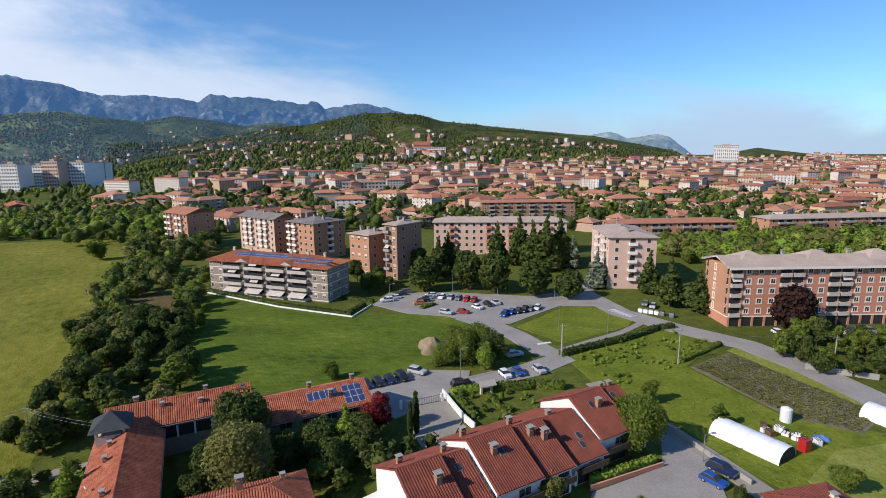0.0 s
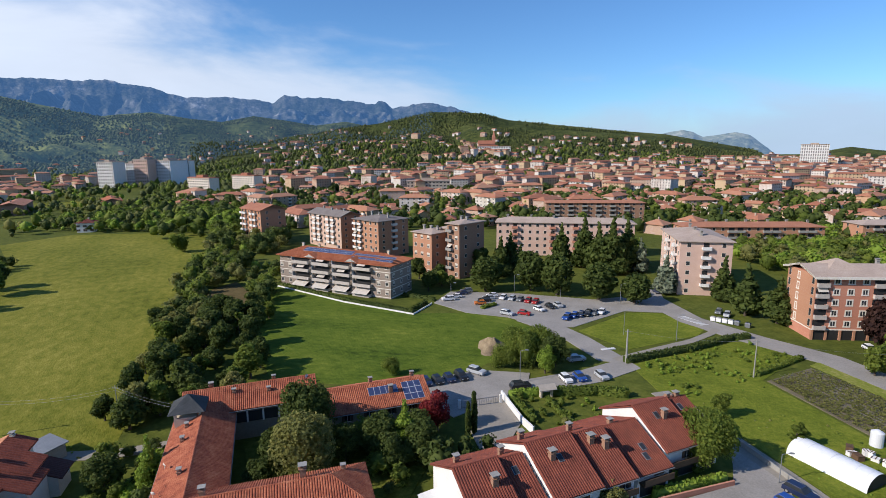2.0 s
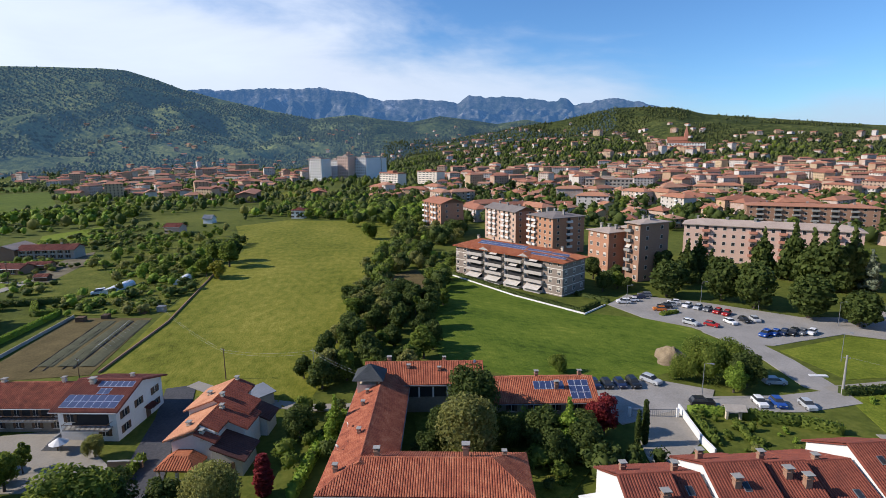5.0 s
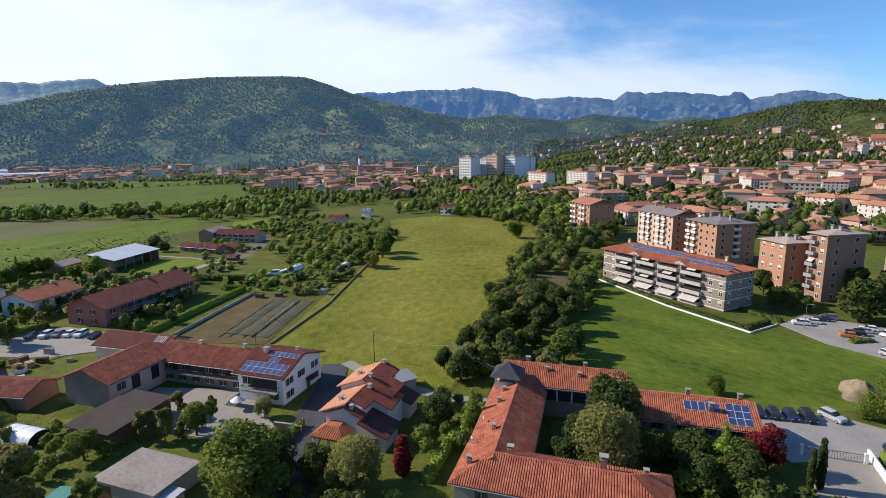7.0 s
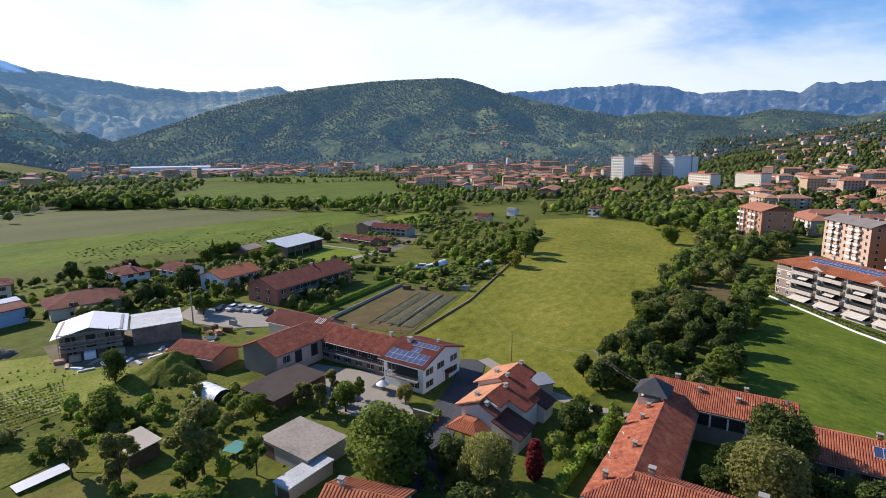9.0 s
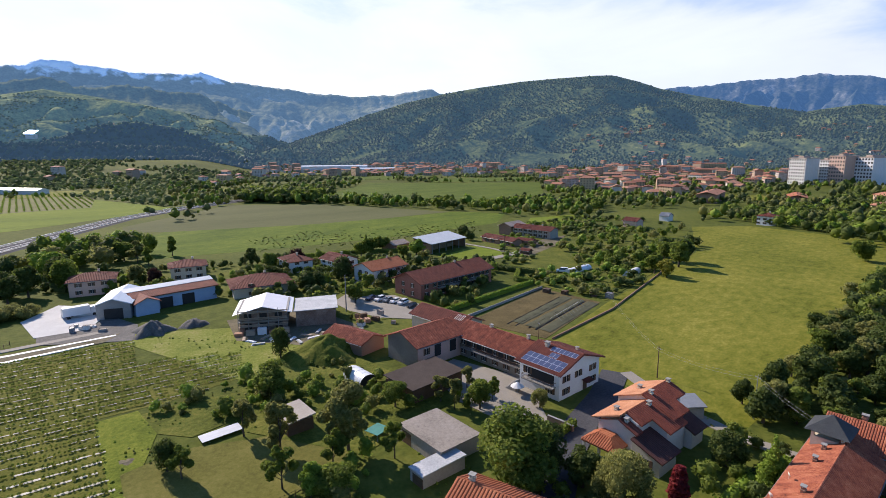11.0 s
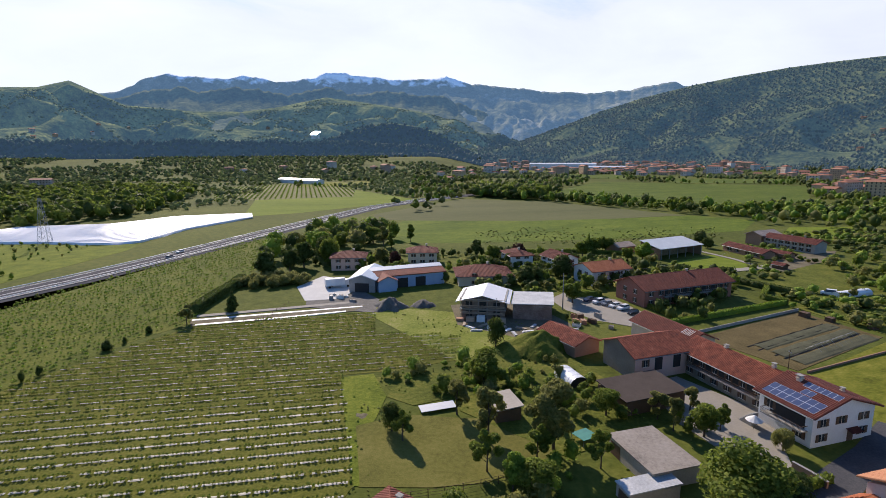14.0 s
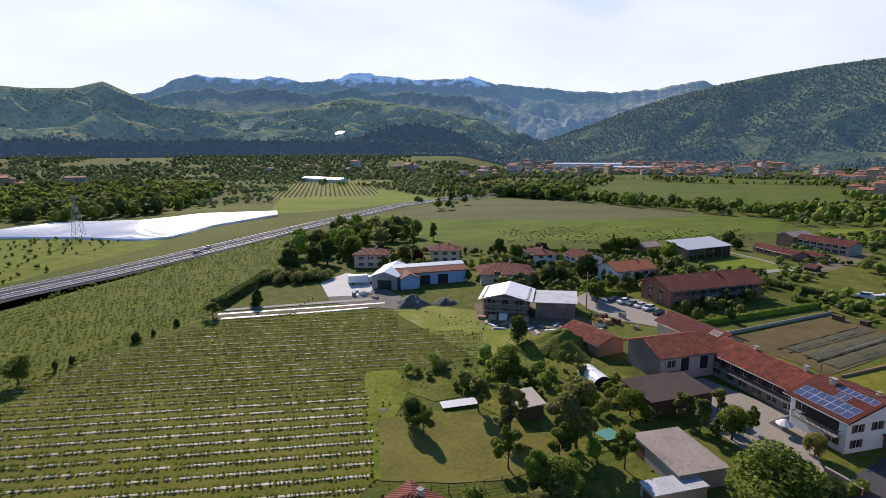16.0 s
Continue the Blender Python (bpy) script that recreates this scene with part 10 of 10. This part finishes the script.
for o in (-6.4, 6.4):
    fence(offset_line(HW, o), 6.0, 1.25, "grey crash barrier along the main road", 0, M_METAL_W)
    ln = offset_line(HW, o)
    bm = bmesh.new()
    for p, q in zip(ln, ln[1:]):
        p, q = Vector((*p, 1.1)), Vector((*q, 1.1))
        tube(bm, p, q, 0.2, 0.2, 4)
    tagged(part("crash_barrier", bm, M_METAL_W), "pale steel crash barrier along the main road", "crash barrier")
for o in (-5.4, 5.4, -0.35, 0.35):
    strip("road_line", offset_line(HW, o), 0.3, M_MARK, "white painted road line", "road marking", 0.512)
strip("shoulder_north", offset_line(HW, 6.3), 0.8, M_CONC, "pale road shoulder", "road shoulder", 0.508)
strip("shoulder_south", offset_line(HW, -6.3), 0.8, M_CONC, "pale road shoulder", "road shoulder", 0.508)
# zebra crossing and stop line
for i in range(8):
    p = Vector((54.0, 163.4)).lerp(Vector((58.0, 156.4)), i / 7)
    sheet("crossing_stripe", [tuple(p + Vector(v)) for v in ((-1.3, -0.55), (1.3, 0.35), (1.1, 0.75), (-1.5, -0.15))], M_MARK, "white zebra crossing stripe", "road marking", 0.24)
sheet("stop_line", [(25.0, 133.0), (28.6, 134.4), (28.3, 135.3), (24.7, 133.9)], M_MARK, "white stop line", "road marking", 0.24)

# ---- tunnels, heaps, bins and clutter ----
def tunnel(x, y, yaw, L, W, H, label, mat=M_PLASTIC):
    b = house("polytunnel", label, "polytunnel", x, y, yaw)
    bm = bmesh.new()
    prev = None
    n = 14
    for k in range(n + 1):
        t = math.pi * k / n
        line = [bm.verts.new((-L / 2 + L * s / 8, -W / 2 * math.cos(t), H * math.sin(t) ** 0.8 + (0.06 if s % 2 else 0))) for s in range(9)]
        if prev:
            for s in range(8):
                bm.faces.new((prev[s], line[s], line[s + 1], prev[s + 1]))
        prev = line
    part("cover", bm, mat, b, smooth=True)
    for s in (-1, 1):
        bm = bmesh.new()
        vs = [bm.verts.new((s * (L / 2 - 0.1), -W / 2 * 0.97 * math.cos(math.pi * k / n), 0.97 * H * math.sin(math.pi * k / n) ** 0.8)) for k in range(n + 1)]
        bm.faces.new(vs if s < 0 else vs[::-1])
        part("end_panel", bm, M_DARK if s > 0 else mat, b)
    bm = bmesh.new()
    for i in range(7):
        x0 = -L / 2 + (i + 0.5) * L / 7
        for k in range(n):
            t0, t1 = math.pi * k / n, math.pi * (k + 1) / n
            tube(bm, (x0, -W / 2 * math.cos(t0) * 1.012, 1.012 * H * math.sin(t0) ** 0.8), (x0, -W / 2 * math.cos(t1) * 1.012, 1.012 * H * math.sin(t1) ** 0.8), 0.03, 0.03, 4)
    part("hoop", bm, M_METAL_W, b)
    return b


tunnel(53.2, 84.6, -58, 12.0, 5.6, 2.4, "large polytunnel under bright white film")
tunnel(83.5, 91, -62, 9, 5.5, 2.5, "polytunnel under bright white film beside the plot")
tunnel(-112.2, 15.2, 24, 7.0, 4.6, 2.4, "small polytunnel under white film with green ends")
tunnel(-193.3, 120.5, 115, 15, 4, 2.0, "low garden polytunnel under pale film")
tunnel(-181.5, 139, 122, 12, 3.5, 1.9, "low garden polytunnel under pale film")


def heap(x, y, r, h, mat, label, name="heap", cat="heap", sx=1.0, yaw=0.0, seed=1):
    n, m = 11, 30
    vs, fs = [(0, 0, h)], []
    for i in range(1, n + 1):
        for j in range(m):
            u, a = i / n, 2 * math.pi * j / m
            wob = 0.75 + 0.5 * noise.noise((math.cos(a) * 1.5 + seed, math.sin(a) * 1.5, u))
            z = h * (1 - u ** 1.3) * (1 + 0.35 * noise.noise((math.cos(a) * u * 4 + seed, math.sin(a) * u * 4, 3)))
            vs.append((r * u * wob * math.cos(a) * sx, r * u * wob * math.sin(a), z - 0.1 * u))
    for j in range(m):
        fs.append((0, 1 + j, 1 + (j + 1) % m))
    for i in range(n - 1):
        for j in range(m):
            a, b_ = 1 + i * m, 1 + (i + 1) * m
            fs.append((a + j, b_ + j, b_ + (j + 1) % m, a + (j + 1) % m))
    me = bpy.data.meshes.new(name)
    me.from_pydata(vs, [], fs)
    me.materials.append(mat)
    me.polygons.foreach_set("use_smooth", [True] * len(me.polygons))
    ob = tagged(new(name, me), label, cat)
    ob.matrix_basis = pose(x, y, 0, 0, 0, yaw)
    return ob


heap(-3.0, 132.0, 6.2, 3.0, M_STRAW, "heap of dry cut grass in the meadow", "hay_heap", seed=3)
heap(-163.5, -36.5, 7.4, 3.5, G_GRAVEL, "grey gravel heap beside the workshop", "gravel_heap", seed=5)
heap(-167, -26.0, 5.4, 2.0, G_GRAVEL, "grey gravel heap beside the workshop", "gravel_heap", seed=8)
heap(-130, 9.5, 12.5, 5.2, G_ROUGH, "overgrown green earth mound", "earth_mound", cat="mound", seed=9)
heap(-91.9, -26.5, 3.4, 0.25, G_SOIL, "dug patch of bare soil in the lawn", "soil_patch", cat="soil", seed=12)
for x, y, c in ((63.3, 160.0, "white"), (64.7, 159.2, "white"), (66.0, 158.2, "white"), (67.3, 157.2, "grey"), (69.5, 155.4, "grey"), (62.0, 160.9, "white")):
    b = house("waste_container", "pale plastic waste container beside the street", "container", x, y, -40)
    bm = bmesh.new()
    cuboid(bm, -0.65, 0.65, -0.5, 0.5, 0.12, 1.25, 0, -0.05)
    part("bin", bm, PAINTS[c], b)
    bm = bmesh.new()
    cuboid(bm, -0.72, 0.72, -0.58, 0.58, 1.25, 1.5, 0, 0.16)
    part("lid", bm, PAINTS["grey" if c == "white" else "dark blue"], b)
b = house("water_tank", "grey upright tank beside the polytunnel", "tank", 64.2, 92.4, 0)
bm = bmesh.new()
tube(bm, (0, 0, 0), (0, 0, 2.6), 1.0, 1.0, 20)
tube(bm, (0, 0, 2.6), (0, 0, 3.0), 1.0, 0.3, 20)
part("tank", bm, M_METAL_W, b)
rj = random.Random(9)
M_TARP = material("blue_tarp", [(0.05, 0.12, 0.34), (0.09, 0.2, 0.45)], 1.0, 5, 0.6, 0.05, 3)
M_TEAL = material("teal_net", [(0.02, 0.15, 0.13), (0.04, 0.23, 0.19)], 1.0, 6, 0.8)


def crate(x, y, yaw, w, d, h, mat, label, name="crate"):
    b = house(name, label, name.replace("_", " "), x, y, yaw)
    bm = bmesh.new()
    cuboid(bm, -w / 2, w / 2, -d / 2, d / 2, 0, h)
    part("body", bm, mat, b)
    bm = bmesh.new()
    for i in range(3):
        cuboid(bm, -w / 2 - 0.03, w / 2 + 0.03, -d / 2 + i * (d / 2) - 0.06, -d / 2 + i * (d / 2) + 0.06, h, h + 0.06)
    part("batten", bm, M_WOOD, b)


for i in range(13):
    u = i / 12
    crate(58.2 + u * 6.5 + rj.uniform(-1.2, 1.2), 89.0 - u * 4.5 + rj.uniform(-1.3, 1.3), rj.uniform(0, 90), rj.uniform(0.8, 1.6), rj.uniform(0.8, 1.4), rj.uniform(0.4, 1.3), rj.choice((M_WHITE, M_CONC, M_METAL_W, M_WOOD)), "pale stacked crate beside the polytunnel")
crate(61.0, 82.4, 20, 1.4, 1.4, 2.2, PAINTS["red"], "red and white cabin beside the polytunnel", "cabin")
heap(66.5, 86.0, 2.2, 0.9, M_TARP, "crumpled blue tarpaulin over stored goods", "tarpaulin", cat="tarpaulin", seed=14)
for i in range(10):
    crate(-160 + rj.uniform(-14, 6), 10 + rj.uniform(-5, 6), rj.uniform(0, 90), rj.uniform(0.8, 2.2), rj.uniform(0.8, 1.6), rj.uniform(0.4, 1.2), rj.choice((M_WHITE, M_CONC, M_WOOD, M_BRICK_ORANGE)), "stacked building material beside the site")
for i in range(9):
    crate(-153 + rj.uniform(-6, 4), 26 + rj.uniform(-5, 5), rj.uniform(0, 90), rj.uniform(1.2, 2.6), rj.uniform(1, 2), rj.uniform(0.6, 1.6), rj.choice((M_WHITE, M_CONC, M_WOOD, M_BRICK_ORANGE)), "stacked building material beside the parking space")
for i in range(8):
    crate(-172 + rj.uniform(-4, 4), -54 + rj.uniform(-6, 5), rj.uniform(0, 90), rj.uniform(1.0, 2.2), rj.uniform(0.9, 1.6), rj.uniform(0.6, 1.5), rj.choice((M_WHITE, M_METAL_G, M_WOOD, M_METAL_G)), "stored goods in the warehouse yard")
crate(-152.5, 108, 30, 2.4, 2.0, 1.9, M_METAL_G, "small dark tool shed at the garden wall", "tool_shed")
crate(-156.0, 104, 30, 2.0, 1.8, 1.7, M_WOOD, "small dark tool shed at the garden wall", "tool_shed")
crate(-166.0, 91, 30, 2.4, 2.0, 1.5, M_WOOD, "small dark tool shed at the garden wall", "tool_shed")
crate(-162.0, 96, 30, 2.0, 2.0, 1.3, M_WOOD, "small dark tool shed at the garden wall", "tool_shed")
# trampoline-like play net and teal cover
b = house("play_net", "teal net over a low frame in the garden", "net", -87.4, 14.6, 30)
bm = bmesh.new()
slab(bm, [(-1.8, -1.6, 0), (1.8, -1.6, 0.3), (1.8, 1.6, 0.5), (-1.8, 1.6, 0.2)], 1.0, 1.06)
part("net", bm, M_TEAL, b)
for x in (-1.7, 1.7):
    for y in (-1.5, 1.5):
        bm = bmesh.new()
        tube(bm, (x, y, 0), (x, y, 1.2), 0.05, 0.05, 6)
        part("leg", bm, M_METAL_G, b)
b = house("cold_frame", "low cold frame with dull glass sheets", "cold frame", -96.2, -12.4, 115)
bm = bmesh.new()
slab(bm, [(-3.6, -1.2, 0), (3.6, -1.2, 0), (3.6, 1.2, 0.25), (-3.6, 1.2, 0.25)], 0.5, 0.56)
part("cover", bm, M_METAL_W, b)
for x in (-3.4, 0, 3.4):
    for y in (-1.1, 1.1):
        bm = bmesh.new()
        cuboid(bm, x - 0.05, x + 0.05, y - 0.05, y + 0.05, 0, 0.55)
        part("leg", bm, M_WOOD, b)
# white parasol and garden furniture in the yard
b = house("parasol", "closed white parasol beside the house stairs", "parasol", -94.6, 45.6, 0)
bm = bmesh.new()
tube(bm, (0, 0, 0), (0, 0, 2.6), 0.04, 0.04, 8)
part("pole", bm, M_METAL_G, b)
bm = bmesh.new()
tube(bm, (0, 0, 1.9), (0, 0, 2.8), 1.5, 0.05, 10)
part("canopy", bm, M_WHITE, b)
# white awning of the end terrace
b = house("sun_sail", "white sun sail beside the end terraced house", "sun sail", -9.0, 66.5, 30)
bm = bmesh.new()
slab(bm, [(-2.6, -2.2, 0), (2.2, -2.4, 0.2), (2.6, 2.2, 0.7), (-2.2, 2.0, 0.3)], 2.3, 2.36)
part("cloth", bm, M_WHITE, b)
for x, y in ((-2.4, -2.0), (2.0, -2.2), (2.4, 2.0), (-2.0, 1.8)):
    bm = bmesh.new()
    tube(bm, (x, y, 0), (x, y, 2.5), 0.04, 0.04, 6)
    part("post", bm, M_METAL_G, b)
# double plastic-covered strip beside the plantation
sheet("seed_bed", [(-138, -90), (-145, -94.5), (-165, -45), (-158, -47)], G_SOIL, "bare brown seed bed beside the plantation", "bare ground")
for ln in ([(-143.8, -93.1), (-154.5, -67), (-163.4, -45.7)], [(-139.8, -89.7), (-149.5, -66), (-157.5, -49.5)]):
    strip("plastic_strip", ln, 1.1, M_METAL_W, "long white plastic strip over a seed bed", "plastic sheet", 0.25)
strip("farm_track", [(-148, -94), (-158, -72), (-168, -50)], 2.4, M_PAVE, "pale farm track beside the plantation", "path")

# vegetable rows
rv = np.random.default_rng(12)
veg = []
PLOT = [(58.5, 117.5), (71.3, 126), (83.2, 94.2), (75, 88.2), (66.3, 94.2)]
d1 = Vector((12.5, -32.5, 0)).normalized()
n1_ = Vector((d1.y, -d1.x, 0))
for i in range(-16, 17):
    for j in range(0, 95):
        p = Vector((65, 122, 0)) + n1_ * (i * 1.15) + d1 * (j * 0.44)
        if inside(PLOT, np.array([p.x]), np.array([p.y]))[0] and rv.random() < 0.85:
            veg.append((p.x, p.y, 0, rv.uniform(0.4, 0.85)))
v, f = replicate(bv, bf, veg, rv, (1.0, 1.6))
tagged(new("vegetable_rows", mesh_np("vegetable_rows", v, f, F_OLIVE)), "rows of grey-green vegetables", "vegetables", kind="stuff")
for i in range(-8, 9):
    a, c = Vector((65, 122, 0.55)) + n1_ * (i * 1.15), Vector((65, 122, 0.55)) + n1_ * (i * 1.15) + d1 * 33
    if inside(PLOT, np.array([a.x + d1.x]), np.array([a.y + d1.y]))[0]:
        cable(a, c, 0.05, "pale drip line along the vegetable rows")
M_SOIL_DARK = material("dark_soil", [(0.035, 0.028, 0.018), (0.07, 0.055, 0.035)], 0.4, 3, 0.95, 0.04, 5)
M_NET = material("grey_green_net", [(0.05, 0.055, 0.035), (0.095, 0.095, 0.06), (0.12, 0.12, 0.075)], 0.25, 2.5, 0.95, spec=0.05)
for k in range(3):
    a = Vector((-126.5, 71, 0)) + Vector((-4.6, -2.2, 0)) * k
    bm = bmesh.new()
    prev = None
    for q in range(13):
        c = a + Vector((-20.5, 29.0, 0)) * (q / 12)
        line = [bm.verts.new(c + Vector((-3.9, -1.8, 0)) * u + Vector((0, 0, z + 0.05 * math.sin(q * 1.7 + k)))) for u, z in ((0, 0.05), (0.1, 0.22), (0.5, 0.3), (0.9, 0.2), (1, 0.05))]
        if prev:
            for w in range(4):
                bm.faces.new((prev[w], line[w], line[w + 1], prev[w + 1]))
        prev = line
    tagged(part("crop_net", bm, M_NET), "grey-green crop net stretched over a bed", "crop net", "crop nets")
d2 = Vector((-28, 39, 0)).normalized()
n2_ = Vector((d2.y, -d2.x, 0))
for i in (3, 4.2, 6, 7):
    p0 = Vector((-143.0, 56.5, 0)) + n2_ * (i * 2.3 + 1.0)
    bm = bmesh.new()
    prev = None
    for s in range(15):
        c = p0 + d2 * (s * 2.6 + 2)
        line = [bm.verts.new(c + n2_ * u + Vector((0, 0, z))) for u, z in ((-0.45, 0.02), (0, 0.3 + 0.06 * math.sin(s * 2.1 + i)), (0.45, 0.02))]
        if prev:
            bm.faces.new((prev[0], line[0], line[1], prev[1]))
            bm.faces.new((prev[1], line[1], line[2], prev[2]))
        prev = line
    tagged(part("garden_bed", bm, M_SOIL_DARK), "raised bed of dry dark soil", "garden bed", "kitchen garden beds")
b = house("bean_frame", "netted bean frame over a garden bed", "frame", -142, 86, 126)
for i in range(9):
    bm = bmesh.new()
    for s in (-1, 1):
        tube(bm, (-10 + i * 2.5, s * 2.2, 0), (-10 + i * 2.5, 0, 1.9), 0.03, 0.03, 5)
    part("stake", bm, M_METAL_G, b)
bm = bmesh.new()
tube(bm, (-10, 0, 1.9), (10, 0, 1.9), 0.03, 0.03, 5)
part("ridge_rod", bm, M_METAL_G, b)

# ---- shrubs and small trees in the gardens ----
NEAR = [F_GREEN, F_GREEN, F_FRESH, F_OLIVE]
WEEDS = [F_FRESH, F_OLIVE, F_GREEN]
for k, (area, gap) in enumerate((([(-139, -27), (-121, -11), (-126, -3), (-140, 10), (-152, 6), (-155, -14), (-160, -40)], 1.5), ([(-121, -11), (-101, -14), (-90, 8), (-96, 28), (-112, 24), (-130, 14)], 1.6), ([(-112, -28), (-101, -31), (-88, -27), (-97, -8), (-118, -11)], 1.2), ([(-141, -92), (-138, -88), (-158, -44), (-163, -46)], 1.6), ([(-90, 33), (-78, 40), (-72, 30), (-62, 18), (-58, 4), (-74, 12), (-86, 20)], 1.8), ([(-70, -19), (-84, -23), (-88, -30), (-68, -22), (-50, -17), (-50, -12)], 1.3), ([(54, 66), (75, 62), (83, 86), (65, 94), (57, 117), (40, 106), (44, 92)], 2.2), ([(-96, 72), (-80, 70), (-66, 74), (-60, 84), (-70, 79), (-84, 76)], 1.4))):
    stuff_trees("tall_grass", "tufts of tall grass and weeds on rough ground", masked(scatter(area, gap, 90 + k, 0.8), 7, 0.44, 70 + k), 0.25, 0.9, 90 + k, WEEDS, 5, "grass")
stuff_trees("garden_shrubs", "shrubs in the terraced houses' gardens", masked(scatter([(3, 104), (27, 107), (32, 101), (24, 95), (8, 83), (4, 92)], 3.0, 51), 9, 0.46, 21), 0.8, 2.4, 51, NEAR, 110, "shrubs")
stuff_trees("garden_shrubs", "shrubs in front of the terraced houses", masked(scatter([(10, 66), (22, 75.5), (34, 82), (31, 84), (18, 76), (8, 68)], 2.6, 52), 8, 0.42, 22), 0.8, 2.6, 52, NEAR, 110, "shrubs")
stuff_trees("garden_shrubs", "dark trees in the farmhouse garden", scatter([(-25, 83), (-12, 87), (-6, 86), (-6, 76), (-16, 69), (-24, 74)], 4.4, 53), 2.5, 6.5, 53, [F_DARK, F_GREEN, F_DARK], 220, "trees")
stuff_trees("garden_shrubs", "shrubs beside the driveway", scatter([(-7, 84), (-1, 84), (3, 76), (-2, 74), (-10, 74)], 3.2, 54), 1.5, 4.0, 54, [F_DARK, F_GREEN], 160, "shrubs")
stuff_trees("garden_shrubs", "garden trees between villa and farmhouse", scatter([(-68, 76), (-58, 79), (-50, 60), (-51, 50), (-56, 46), (-57, 58), (-62, 66)], 3.8, 55, 0.8), 2.0, 5.0, 55, [F_DARK, F_GREEN, F_DARK], 180, "trees")
stuff_trees("garden_shrubs", "shrubs in the villa's front garden", scatter([(-76, 42), (-66, 41), (-50, 46), (-46, 40), (-58, 30), (-72, 36)], 3.6, 56, 0.75), 1.5, 4.5, 56, [F_GREEN, F_DARK, F_OLIVE], 180, "shrubs")
stuff_trees("garden_shrubs", "trees and shrubs of the back gardens", masked(scatter([(-112, 22), (-124, -6), (-110, -26), (-101, -14), (-100, 4), (-90, 10), (-100, 18)], 3.0, 57, 0.9), 14, 0.36, 25), 1.0, 4.8, 57, NEAR, 150, "shrubs")
stuff_trees("garden_shrubs", "trees and shrubs of the lower garden", masked(scatter([(-84, 14), (-74, 12), (-62, 4), (-56, -8), (-62, -14), (-70, -4), (-78, 4)], 2.8, 58, 0.9), 14, 0.34, 26), 1.2, 5.0, 58, NEAR, 160, "shrubs")
stuff_trees("garden_shrubs", "shrubs behind the farmyard", masked(scatter([(-100, 38), (-86, 37), (-82, 30), (-92, 22), (-104, 20)], 3.4, 59, 0.8), 10, 0.42, 27), 1.0, 4.0, 59, NEAR, 150, "shrubs")
stuff_trees("garden_shrubs", "low bushes beside the earth mound", scatter([(-139, 15), (-136, 22), (-128, 18), (-120, 14), (-119, 5), (-124, 3), (-126, 14)], 2.2, 60, 0.7), 1.0, 2.8, 60, [F_GREEN, F_DARK, F_OLIVE], 90, "weeds")
stuff_trees("garden_shrubs", "tall weeds in the rough lawn", masked(scatter([(32, 124), (62, 145), (70, 134), (56, 119), (38, 108)], 1.5, 61, 0.85), 9, 0.38, 28), 0.4, 1.6, 61, [F_FRESH, F_GREEN], 40, "weeds")
stuff_trees("scrub", "low scrub beside the highway", masked(scatter([(-150, -197), (-245, -196), (-272, -205), (-255, -305), (-283, -345), (-200, -380), (-120, -260)], 6, 62, 0.8), 50, 0.46, 29), 0.8, 3.0, 62, [F_FRESH, F_OLIVE, F_GREEN], 40, "scrub")
stuff_trees("scrub", "bushes along the bank of the highway", scatter([(-140, -168), (-200, -158), (-300, -138), (-305, -130), (-200, -150), (-140, -160)], 7, 63, 0.35), 0.8, 2.4, 63, [F_OLIVE, F_GREEN], 60, "bushes")
